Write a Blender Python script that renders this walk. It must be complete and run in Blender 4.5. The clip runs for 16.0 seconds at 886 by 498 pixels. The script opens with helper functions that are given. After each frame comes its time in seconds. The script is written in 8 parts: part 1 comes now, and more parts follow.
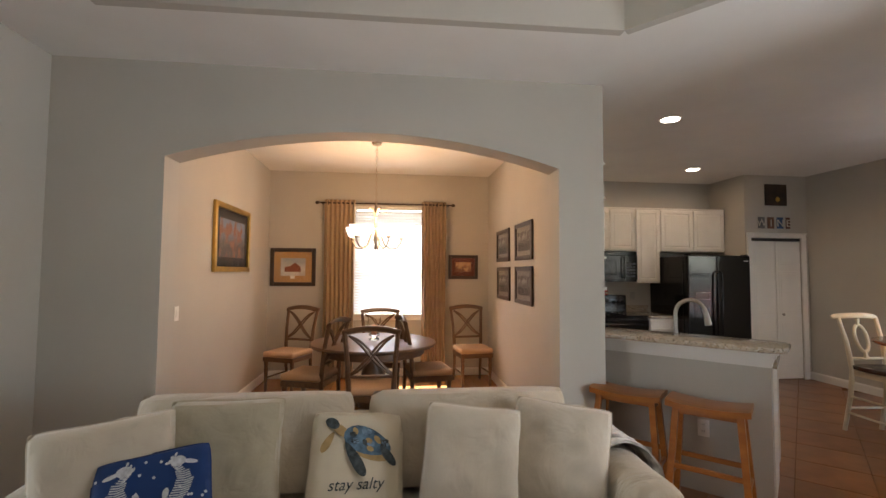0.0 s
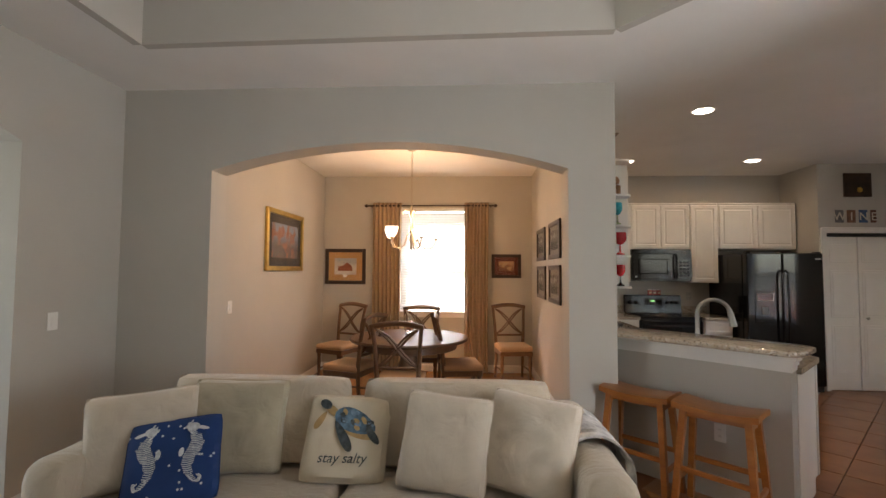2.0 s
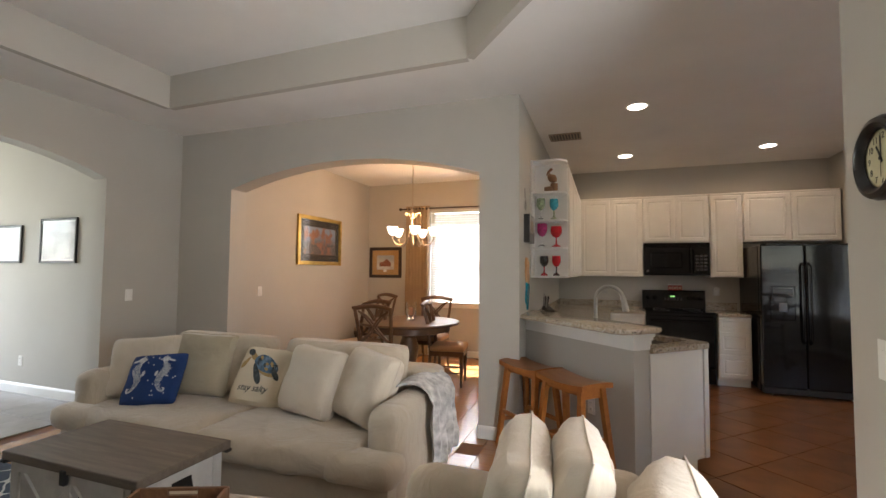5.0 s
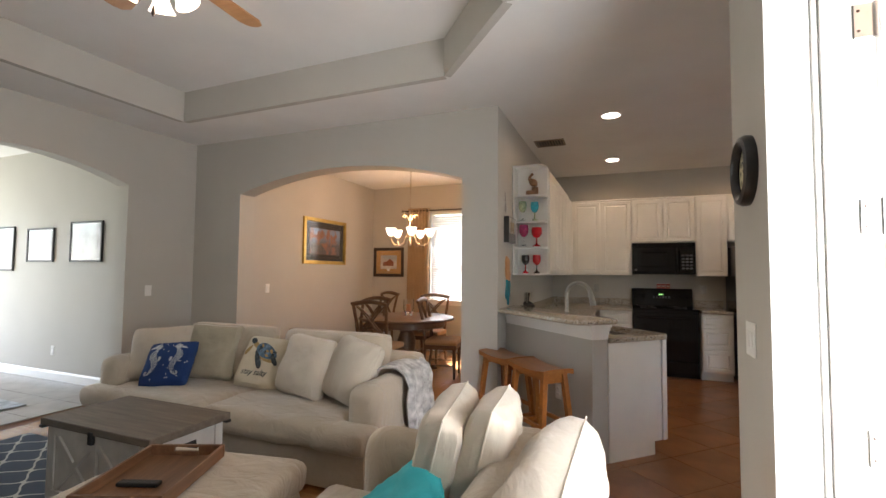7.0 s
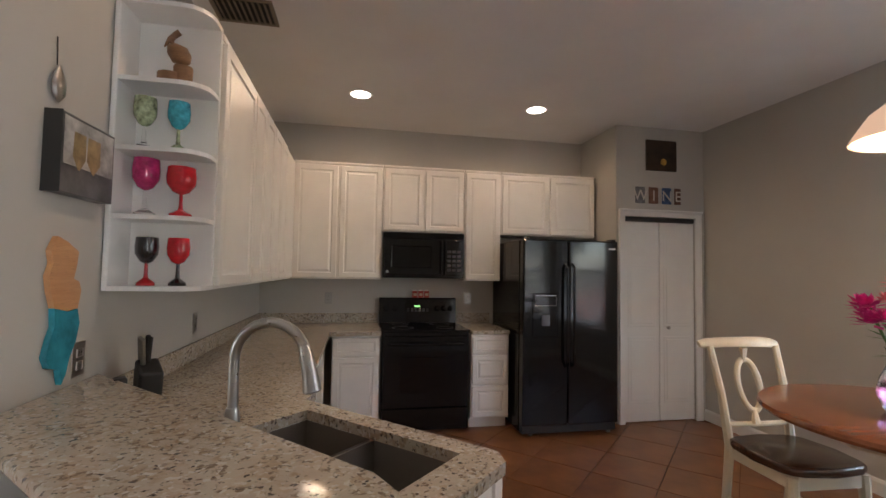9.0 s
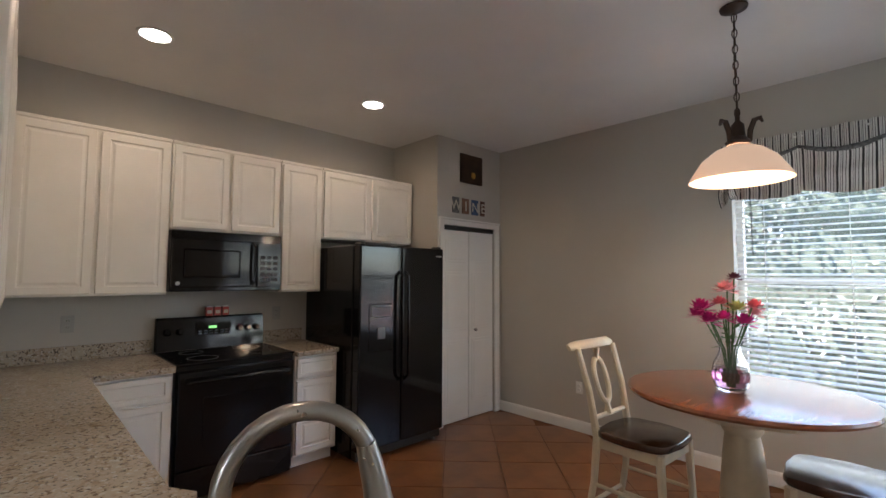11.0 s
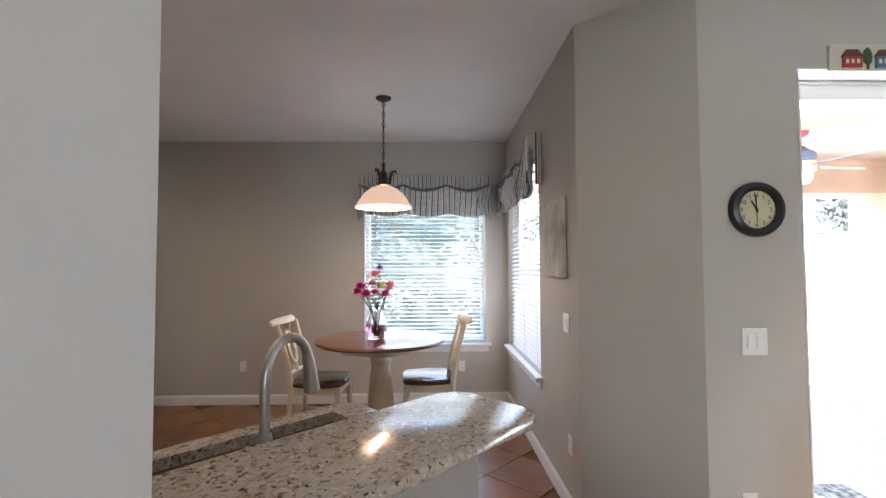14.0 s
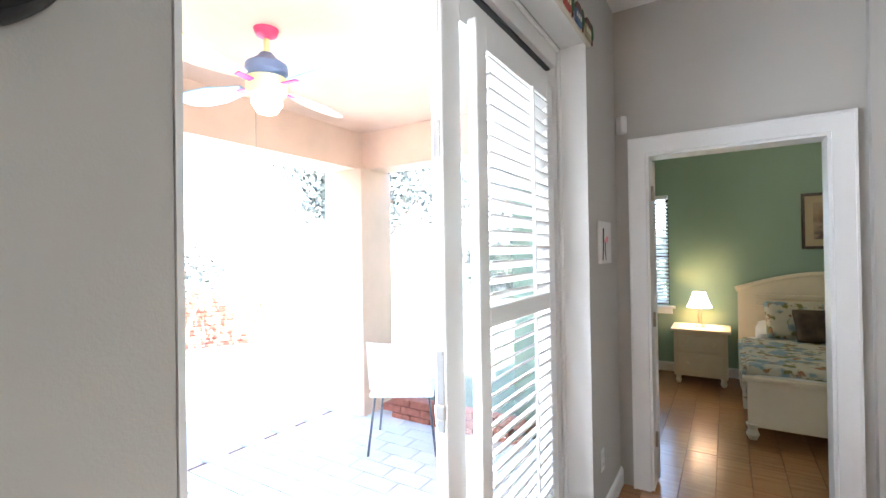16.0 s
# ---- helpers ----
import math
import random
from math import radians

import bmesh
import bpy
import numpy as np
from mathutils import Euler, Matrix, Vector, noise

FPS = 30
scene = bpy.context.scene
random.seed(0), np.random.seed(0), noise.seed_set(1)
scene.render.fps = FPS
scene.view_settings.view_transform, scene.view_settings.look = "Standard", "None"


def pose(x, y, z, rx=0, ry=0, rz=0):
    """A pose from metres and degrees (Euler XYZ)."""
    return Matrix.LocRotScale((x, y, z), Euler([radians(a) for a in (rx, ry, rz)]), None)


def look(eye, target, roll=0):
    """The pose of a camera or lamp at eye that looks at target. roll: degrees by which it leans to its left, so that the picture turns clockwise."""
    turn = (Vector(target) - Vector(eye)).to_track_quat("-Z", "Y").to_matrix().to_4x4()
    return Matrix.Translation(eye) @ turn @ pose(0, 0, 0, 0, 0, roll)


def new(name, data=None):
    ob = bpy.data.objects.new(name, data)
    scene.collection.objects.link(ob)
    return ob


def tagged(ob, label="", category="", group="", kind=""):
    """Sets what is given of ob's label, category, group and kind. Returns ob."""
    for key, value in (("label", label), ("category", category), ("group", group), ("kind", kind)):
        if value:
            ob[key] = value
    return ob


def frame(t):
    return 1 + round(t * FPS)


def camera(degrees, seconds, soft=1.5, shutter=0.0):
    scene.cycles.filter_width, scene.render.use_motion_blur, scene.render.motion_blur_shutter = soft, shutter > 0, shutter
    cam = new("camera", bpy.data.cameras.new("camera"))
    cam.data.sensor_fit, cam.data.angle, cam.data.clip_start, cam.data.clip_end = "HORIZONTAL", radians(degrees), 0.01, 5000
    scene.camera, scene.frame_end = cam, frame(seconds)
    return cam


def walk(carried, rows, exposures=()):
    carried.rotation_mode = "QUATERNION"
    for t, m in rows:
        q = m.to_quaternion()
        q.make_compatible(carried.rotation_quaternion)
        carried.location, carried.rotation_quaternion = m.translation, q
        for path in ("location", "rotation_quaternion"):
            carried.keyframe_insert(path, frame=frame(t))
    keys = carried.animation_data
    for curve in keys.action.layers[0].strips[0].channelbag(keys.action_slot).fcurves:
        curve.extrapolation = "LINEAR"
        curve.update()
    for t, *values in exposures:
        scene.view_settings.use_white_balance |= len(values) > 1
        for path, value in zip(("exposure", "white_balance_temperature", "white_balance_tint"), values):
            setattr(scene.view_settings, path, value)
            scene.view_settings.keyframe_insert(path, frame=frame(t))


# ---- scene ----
cam = camera(89.1, 16.0)
PATH = [
    (0, (0.069, 0.11, 1.507), (0.291, 2.095, 1.608), 0.4),
    (0.5, (0.175, -0.028, 1.503), (0.121, 1.969, 1.598), 0.5),
    (1, (0.279, -0.051, 1.508), (0.164, 1.943, 1.603), 0.5),
    (1.5, (0.398, -0.072, 1.507), (0.277, 1.922, 1.603), 0.4),
    (2, (0.556, -0.084, 1.505), (0.439, 1.91, 1.601), 0.4),
    (2.5, (0.792, -0.082, 1.496), (0.679, 1.912, 1.592), 0.4),
    (3, (1.213, -0.094, 1.498), (1.102, 1.901, 1.593), 0.3),
    (3.5, (1.654, -0.066, 1.491), (1.554, 1.93, 1.589), 0.3),
    (4, (2.007, -0.086, 1.486), (1.839, 1.904, 1.58), 0.4),
    (4.5, (2.186, -0.265, 1.442), (1.572, 1.637, 1.537), 0.4),
    (7, (2.725, -0.676, 1.386), (1.979, 1.177, 1.488), 0.5),
    (7.5, (2.724, 0.162, 1.403), (2.577, 2.154, 1.5), -0.2),
    (8, (2.738, 0.99, 1.424), (2.805, 2.986, 1.515), 0.3),
    (10.5, (2.149, 2.670, 1.497), (3.301, 4.301, 1.613), 0.6),
    (11, (2.040, 2.734, 1.504), (3.416, 4.181, 1.623), 0.3),
    (11.5, (1.950, 2.784, 1.500), (3.540, 3.992, 1.612), 0.0),
    (12, (1.828, 2.830, 1.508), (3.611, 3.736, 1.602), 0.3),
    (12.5, (1.629, 2.937, 1.502), (3.594, 3.305, 1.590), 0.3),
    (13, (1.292, 2.951, 1.504), (3.29, 2.933, 1.589), -0.0),
    (13.5, (0.996, 2.947, 1.516), (2.994, 2.906, 1.598), -0.2),
    (14, (0.998, 2.94, 1.512), (2.996, 2.895, 1.591), -0.3),
    (14.5, (1.306, 2.833, 1.492), (3.238, 2.319, 1.549), -0.6),
    (15, (1.707, 2.562, 1.515), (3.296, 1.348, 1.527), -0.8),
    (15.5, (2.185, 2.01, 1.441), (3.358, 0.391, 1.471), -1.1),
    (16, (2.595, 1.412, 1.455), (3.661, -0.28, 1.47), -0.9),
]
EXPOSURES = [(0, 3.5, 6600, 12), (4.5, 3.5, 6700, 12), (7, 3.5, 6600, 13), (8, 3.7, 6500, 16), (10.5, 3.55, 6100, 12), (12, 3.65, 5900, 11), (14.5, 3.9, 5800, 13), (16, 3.88, 5700, 11)]
walk(cam, [(t, look(eye, target, roll)) for t, eye, target, roll in PATH], EXPOSURES)

# ---- light ----
CEIL = 2.94
world = bpy.data.worlds.new("sky")
scene.world = world
world.use_nodes = True
wn = world.node_tree.nodes
sky = wn.new("ShaderNodeTexSky")
sky.sky_type, sky.sun_disc = "NISHITA", False
sky.sun_elevation, sky.sun_rotation = radians(55), radians(-31)
world.node_tree.links.new(sky.outputs[0], wn["Background"].inputs[0])
wn["Background"].inputs[1].default_value = 0.15
DIM = 0.08


def lamp(name, kind, m, energy, colour=(1, 1, 1), size=0.1, size_y=0.0, spot=120):
    d = bpy.data.lights.new(name, kind)
    d.energy, d.color = energy * (1 if kind == "SUN" else DIM), colour
    if kind == "AREA":
        d.size = size
        if size_y:
            d.shape, d.size_y = "RECTANGLE", size_y
    elif kind == "SUN":
        d.angle = size
    else:
        d.shadow_soft_size = size
        if kind == "SPOT":
            d.spot_size, d.spot_blend = radians(spot), 0.35
    ob = new(name, d)
    ob.matrix_world = m
    return ob


lamp("sun", "SUN", look((-6, 10, 17), (0, 0, 0)), 5.0, (1, 0.95, 0.87), radians(0.5))
DAY = (0.93, 0.97, 1.0)
lamp("daylight_patio_door", "AREA", look((3.95, 0.12, 1.2), (1.5, 1.35, 1.35)), 135, DAY, 1.1, 2.1)
lamp("daylight_east_window", "AREA", look((6.27, 3.02, 1.5), (4, 3.02, 2.3)), 9, DAY, 1.3, 1.7)
lamp("daylight_south_window", "AREA", look((5.2, 1.96, 1.5), (5.2, 4, 2.3)), 10, DAY, 1.4, 1.7)
lamp("daylight_dining_window", "AREA", look((0.0, 6.8, 1.7), (0, 5, 1.2)), 14, DAY, 1.0, 1.5)
# Added fill in the unseen west hall wall; it brightens hall and clock wall.
lamp("hall_fill", "AREA", look((-6.43, 1.6, 1.3), (0, 1.5, 1.4)), 85, DAY, 1.5, 2.2)
lamp("daylight_bedroom_window", "AREA", look((3.44, -4.62, 1.5), (2.4, -2, 1.2)), 6, DAY, 0.7, 1.2)
WARM = (1.0, 0.58, 0.28)
for lx, ly in ((2.62, 3.97), (2.59, 5.83), (4.165, 5.83)):
    lamp("recessed_bulb", "SPOT", look((lx, ly, 2.93), (lx, ly, 0)), 20, (1.0, 0.66, 0.37), 0.06, spot=168)
lamp("chandelier_bulb", "POINT", pose(-0.12, 5.1, 2.08), 58, WARM, 0.2)
lamp("pendant_bulb", "POINT", pose(4.75, 3.34, 2.04), 15, (1.0, 0.75, 0.5), 0.06)
lamp("fan_bulb", "POINT", pose(0.65, 0.85, 2.58), 6, (1.0, 0.85, 0.66), 0.1)
lamp("bedside_bulb", "POINT", pose(2.86, -4.3, 0.93), 9, (1.0, 0.72, 0.4), 0.04)
# Added fill light for the bedroom; there is no ceiling fixture here.
lamp("bedroom_fill", "POINT", pose(1.8, -3.2, 2.3), 12, (1.0, 0.82, 0.58), 0.1)


# ---- materials ----
def nodes_of(name):
    m = bpy.data.materials.new(name)
    m.use_nodes = True
    nt = m.node_tree
    return m, nt, nt.nodes["Principled BSDF"], nt.nodes, nt.links


def mixed(nt, a, b, fac):
    """A colour mix node between two sockets or colours."""
    n = nt.nodes.new("ShaderNodeMix")
    n.data_type = "RGBA"
    for k, v in ((6, a), (7, b), (0, fac)):
        if hasattr(v, "is_linked"):
            nt.links.new(v, n.inputs[k])
        elif isinstance(v, (int, float)):
            n.inputs[k].default_value = v
        else:
            n.inputs[k].default_value = (*v, 1)
    return n.outputs[2]


def noise_node(nt, scale, detail=4, stretch=(1, 1, 1), rough=0.55):
    tc = nt.nodes.new("ShaderNodeTexCoord")
    mp = nt.nodes.new("ShaderNodeMapping")
    mp.inputs[3].default_value = stretch
    nz = nt.nodes.new("ShaderNodeTexNoise")
    nz.inputs["Scale"].default_value, nz.inputs["Detail"].default_value, nz.inputs["Roughness"].default_value = scale, detail, rough
    nt.links.new(tc.outputs["Object"], mp.inputs[0])
    nt.links.new(mp.outputs[0], nz.inputs[0])
    return nz.outputs[0]


def ramp(nt, socket, lo, hi):
    r = nt.nodes.new("ShaderNodeMapRange")
    r.inputs[1].default_value, r.inputs[2].default_value = lo, hi
    nt.links.new(socket, r.inputs[0])
    return r.outputs[0]


def bump(nt, bsdf, height, strength=0.2, distance=0.002):
    b = nt.nodes.new("ShaderNodeBump")
    b.inputs["Strength"].default_value, b.inputs["Distance"].default_value = strength, distance
    nt.links.new(height, b.inputs["Height"])
    nt.links.new(b.outputs[0], bsdf.inputs["Normal"])


def mat(name, c, rough=0.6, metal=0.0, vary=0.12, scale=3.0, fine=120.0, relief=0.15, coat=0.0, sheen=0.0):
    """Plain paint, metal or cloth: large soft stains and a fine grain."""
    m, nt, b, ns, ln = nodes_of(name)
    big = ramp(nt, noise_node(nt, scale, 5), 0.3, 0.7)
    small = noise_node(nt, fine, 3)
    dark = tuple(v * (1 - vary) for v in c)
    light = tuple(min(1, v * (1 + vary * 0.6)) for v in c)
    ln.new(mixed(nt, dark, light, big), b.inputs["Base Color"])
    b.inputs["Metallic"].default_value = metal
    r = ns.new("ShaderNodeMapRange")
    r.inputs[3].default_value, r.inputs[4].default_value = max(0.02, rough - 0.07), min(1, rough + 0.07)
    ln.new(small, r.inputs[0])
    ln.new(r.outputs[0], b.inputs["Roughness"])
    b.inputs["Coat Weight"].default_value = coat
    b.inputs["Sheen Weight"].default_value = sheen
    if relief:
        bump(nt, b, small, relief)
    return m


def wood(name, c, c2, rough=0.35, stretch=(1, 12, 12), scale=2.5, coat=0.2, islands=False):
    m, nt, b, ns, ln = nodes_of(name)
    g = ramp(nt, noise_node(nt, scale, 8, stretch, 0.65), 0.32, 0.68)
    fine = noise_node(nt, scale * 14, 4, stretch)
    col = mixed(nt, c, c2, g)
    col = mixed(nt, col, tuple(v * 0.7 for v in c), ramp(nt, fine, 0.55, 0.8))
    if islands:
        oi = ns.new("ShaderNodeObjectInfo")
        hs = ns.new("ShaderNodeHueSaturation")
        r = ns.new("ShaderNodeMapRange")
        r.inputs[3].default_value, r.inputs[4].default_value = 0.88, 1.10
        ln.new(oi.outputs["Random"], r.inputs[0])
        ln.new(r.outputs[0], hs.inputs["Value"])
        ln.new(col, hs.inputs["Color"])
        col = hs.outputs[0]
    ln.new(col, b.inputs["Base Color"])
    b.inputs["Roughness"].default_value = rough
    b.inputs["Coat Weight"].default_value = coat
    b.inputs["Coat Roughness"].default_value = 0.2
    bump(nt, b, fine, 0.12, 0.001)
    return m


def granite(name):
    m, nt, b, ns, ln = nodes_of(name)
    tc = ns.new("ShaderNodeTexCoord")
    v = ns.new("ShaderNodeTexVoronoi")
    v.inputs["Scale"].default_value = 95
    ln.new(tc.outputs["Object"], v.inputs["Vector"])
    sep = ns.new("ShaderNodeSeparateColor")
    ln.new(v.outputs["Color"], sep.inputs[0])
    n1 = ramp(nt, noise_node(nt, 42, 6), 0.44, 0.56)
    n2 = ramp(nt, noise_node(nt, 9, 5), 0.4, 0.65)
    n3 = ramp(nt, noise_node(nt, 70, 4), 0.59, 0.66)
    col = mixed(nt, (0.50, 0.43, 0.34), (0.33, 0.25, 0.17), n2)
    col = mixed(nt, col, (0.55, 0.51, 0.45), ramp(nt, sep.outputs[0], 0.6, 0.75))
    col = mixed(nt, col, (0.2, 0.15, 0.11), ramp(nt, sep.outputs[1], 0.8, 0.86))
    col = mixed(nt, (0.46, 0.40, 0.32), col, n1)
    col = mixed(nt, col, (0.06, 0.05, 0.045), n3)
    ln.new(col, b.inputs["Base Color"])
    b.inputs["Roughness"].default_value = 0.14
    return m


def tile_mat(name, c, c2, rough=0.35, scale=5):
    m, nt, b, ns, ln = nodes_of(name)
    col = mixed(nt, c, c2, ramp(nt, noise_node(nt, scale, 6), 0.35, 0.65))
    oi = ns.new("ShaderNodeObjectInfo")
    hs = ns.new("ShaderNodeHueSaturation")
    r = ns.new("ShaderNodeMapRange")
    r.inputs[3].default_value, r.inputs[4].default_value = 0.95, 1.05
    ln.new(oi.outputs["Random"], r.inputs[0])
    ln.new(r.outputs[0], hs.inputs["Value"])
    ln.new(col, hs.inputs["Color"])
    ln.new(hs.outputs[0], b.inputs["Base Color"])
    b.inputs["Roughness"].default_value = rough
    bump(nt, b, noise_node(nt, 30, 5), 0.12, 0.002)
    return m


def glass_mat(name, tint=(1, 1, 1), rough=0.0):
    m, nt, b, ns, ln = nodes_of(name)
    b.inputs["Base Color"].default_value = (*tint, 1)
    b.inputs["Roughness"].default_value = rough
    b.inputs["Transmission Weight"].default_value = 1.0
    b.inputs["IOR"].default_value = 1.45
    return m


def pane_mat(name):
    m, nt, b, ns, ln = nodes_of(name)
    t = ns.new("ShaderNodeBsdfTransparent")
    g = ns.new("ShaderNodeBsdfGlossy")
    g.inputs["Roughness"].default_value = 0.02
    mx = ns.new("ShaderNodeMixShader")
    mx.inputs[0].default_value = 0.03
    ln.new(t.outputs[0], mx.inputs[1])
    ln.new(g.outputs[0], mx.inputs[2])
    ln.new(mx.outputs[0], ns["Material Output"].inputs[0])
    return m


def glow(name, c, strength):
    m, nt, b, ns, ln = nodes_of(name)
    b.inputs["Base Color"].default_value = (*c, 1)
    b.inputs["Emission Color"].default_value = (*c, 1)
    b.inputs["Emission Strength"].default_value = strength
    return m


def cloth_mat(name, c, vary=0.08, wrinkle=0.5, sheen=0.3):
    """Loose cotton slipcover: soft stains, crumpled folds and a fine weave."""
    m, nt, b, ns, ln = nodes_of(name)
    big = ramp(nt, noise_node(nt, 4, 5), 0.3, 0.7)
    ln.new(mixed(nt, tuple(v * (1 - vary) for v in c), tuple(min(1, v * (1 + vary * 0.6)) for v in c), big), b.inputs["Base Color"])
    b.inputs["Roughness"].default_value = 0.95
    b.inputs["Sheen Weight"].default_value = sheen
    folds = noise_node(nt, 5.5, 5, (1, 1.7, 0.8), 0.5)
    ns[folds.node.name].inputs["Distortion"].default_value = 1.2
    b1 = ns.new("ShaderNodeBump")
    b1.inputs["Strength"].default_value, b1.inputs["Distance"].default_value = wrinkle, 0.035
    ln.new(folds, b1.inputs["Height"])
    b2 = ns.new("ShaderNodeBump")
    b2.inputs["Strength"].default_value, b2.inputs["Distance"].default_value = 0.45, 0.002
    ln.new(noise_node(nt, 320, 3), b2.inputs["Height"])
    ln.new(b1.outputs[0], b2.inputs["Normal"])
    ln.new(b2.outputs[0], b.inputs["Normal"])
    return m


WALL = mat("greige_wall_paint", (0.485, 0.463, 0.418), 0.75, vary=0.05, scale=1.2, fine=260, relief=0.25)
GREENWALL = mat("sage_wall_paint", (0.25, 0.35, 0.26), 0.75, vary=0.05, scale=1.2, fine=260, relief=0.25)
CEILING = mat("ceiling_paint", (0.78, 0.765, 0.74), 0.85, vary=0.05, scale=1.5, fine=90, relief=0.5)
PEACH = mat("peach_stucco", (0.72, 0.50, 0.36), 0.9, vary=0.1, scale=2, fine=60, relief=0.8)
WHITE = mat("white_trim_paint", (0.80, 0.79, 0.76), 0.35, vary=0.04, fine=200, relief=0.06)
CABINET = mat("ivory_cabinet_paint", (0.80, 0.77, 0.71), 0.4, vary=0.05, fine=160, relief=0.08)
BLACKGLOSS = mat("black_appliance", (0.008, 0.008, 0.009), 0.07, vary=0.2, fine=300, relief=0.0)
BLACKGLASS = mat("black_glass", (0.006, 0.006, 0.007), 0.05, vary=0.1, relief=0.0)
for m_ in (BLACKGLOSS, BLACKGLASS):
    m_.node_tree.nodes["Principled BSDF"].inputs["Specular IOR Level"].default_value = 0.35
BLACK = mat("matt_black", (0.02, 0.019, 0.018), 0.5)
STEEL = mat("brushed_steel", (0.42, 0.41, 0.39), 0.3, 1.0, vary=0.05, fine=30, relief=0)
CHROME = mat("chrome", (0.75, 0.75, 0.76), 0.12, 1.0, vary=0.03, relief=0)
BRONZE = mat("dark_bronze", (0.07, 0.05, 0.04), 0.4, 0.8)
NICKEL = mat("antique_nickel", (0.42, 0.36, 0.28), 0.35, 0.9)
GRANITE = granite("speckled_granite")
SOFA = cloth_mat("cream_slipcover", (0.50, 0.425, 0.325), 0.08, 0.6)
PILLOWC = cloth_mat("cream_pillow", (0.56, 0.485, 0.385), 0.06, 0.4)
SAGEPILLOW = cloth_mat("oatmeal_pillow", (0.41, 0.355, 0.255), 0.06, 0.4)
NAVY = mat("navy_pillow", (0.011, 0.042, 0.16), 0.9, vary=0.15, scale=6, fine=300, relief=0.4)
TEAL = mat("teal_pillow", (0.03, 0.42, 0.47), 0.8, vary=0.15, scale=9, fine=300, relief=0.4)
STOOL = wood("honey_oak", (0.30, 0.10, 0.022), (0.42, 0.16, 0.035), 0.3)
DINWOOD = wood("walnut_stain", (0.085, 0.042, 0.019), (0.15, 0.08, 0.038), 0.4)
CHERRY = wood("cherry_top", (0.19, 0.055, 0.018), (0.28, 0.10, 0.035), 0.22, coat=0.5)
DARKSEAT = wood("espresso_seat", (0.05, 0.02, 0.011), (0.085, 0.036, 0.02), 0.22, coat=0.5)
GREYWOOD = wood("weathered_grey_oak", (0.12, 0.095, 0.075), (0.20, 0.165, 0.13), 0.55, coat=0)
TRAYWOOD = wood("acacia_tray", (0.13, 0.06, 0.028), (0.24, 0.12, 0.06), 0.4)
FLOORWOOD = wood("golden_laminate", (0.33, 0.14, 0.045), (0.45, 0.22, 0.08), 0.25, islands=True, coat=0.3)
IVORY = mat("ivory_distressed_paint", (0.70, 0.63, 0.47), 0.5, vary=0.12, scale=7)
SEATCLOTH = mat("tan_seat_cloth", (0.50, 0.33, 0.20), 0.95, vary=0.08, fine=250, relief=0.5)
CURTAIN = mat("taupe_curtain", (0.40, 0.29, 0.18), 0.8, vary=0.12, fine=280, relief=0.4, sheen=0.2)
GOLD = mat("gilt_frame", (0.55, 0.36, 0.10), 0.32, 0.9, vary=0.25, scale=14, fine=90, relief=0.4)
DARKFRAME = mat("dark_picture_frame", (0.035, 0.018, 0.011), 0.35, vary=0.2)
GREYTILE = tile_mat("grey_stone_tile", (0.26, 0.23, 0.20), (0.36, 0.33, 0.29), 0.3)
KTILE = tile_mat("terracotta_tile", (0.17, 0.066, 0.025), (0.29, 0.122, 0.045), 0.28, 3.5)
GROUT = mat("grout", (0.20, 0.088, 0.036), 0.9)
BLIND = mat("blind_slat_white", (0.82, 0.82, 0.80), 0.5, vary=0.03, relief=0.02)
PAPER = mat("mat_board", (0.62, 0.53, 0.40), 0.9, vary=0.05)
PANE = pane_mat("window_glass")
GLASS = glass_mat("clear_glass")


# ---- mesh helpers ----
def box(bm, x0, y0, z0, x1, y1, z1, bev=0.0, seg=2, m=None):
    vs = [bm.verts.new((x, y, z)) for z in (z0, z1) for y in (y0, y1) for x in (x0, x1)]
    fs = [bm.faces.new([vs[i] for i in f]) for f in ((0, 2, 3, 1), (4, 5, 7, 6), (0, 1, 5, 4), (2, 6, 7, 3), (0, 4, 6, 2), (1, 3, 7, 5))]
    if bev:
        es = list({e for f in fs for e in f.edges})
        out = bmesh.ops.bevel(bm, geom=es, offset=bev, segments=seg, profile=0.5, affect="EDGES")
        vs = list({v for f in out["faces"] for v in f.verts} | {v for v in vs if v.is_valid})
    if m is not None:
        bmesh.ops.transform(bm, matrix=m, verts=vs)
    return bm


def prism(bm, pts, a0, a1, axis="y", m=None):
    """A flat outline pushed from a0 to a1: axis y takes (x, z), x takes (y, z), z takes (x, y)."""
    def at(p, a):
        return {"y": (p[0], a, p[1]), "x": (a, p[0], p[1]), "z": (p[0], p[1], a)}[axis]
    lo = [bm.verts.new(at(p, a0)) for p in pts]
    hi = [bm.verts.new(at(p, a1)) for p in pts]
    n = len(pts)
    bm.faces.new(lo)
    bm.faces.new(hi[::-1])
    for i in range(n):
        bm.faces.new((lo[i], lo[(i + 1) % n], hi[(i + 1) % n], hi[i]))
    if m is not None:
        bmesh.ops.transform(bm, matrix=m, verts=lo + hi)
    return bm


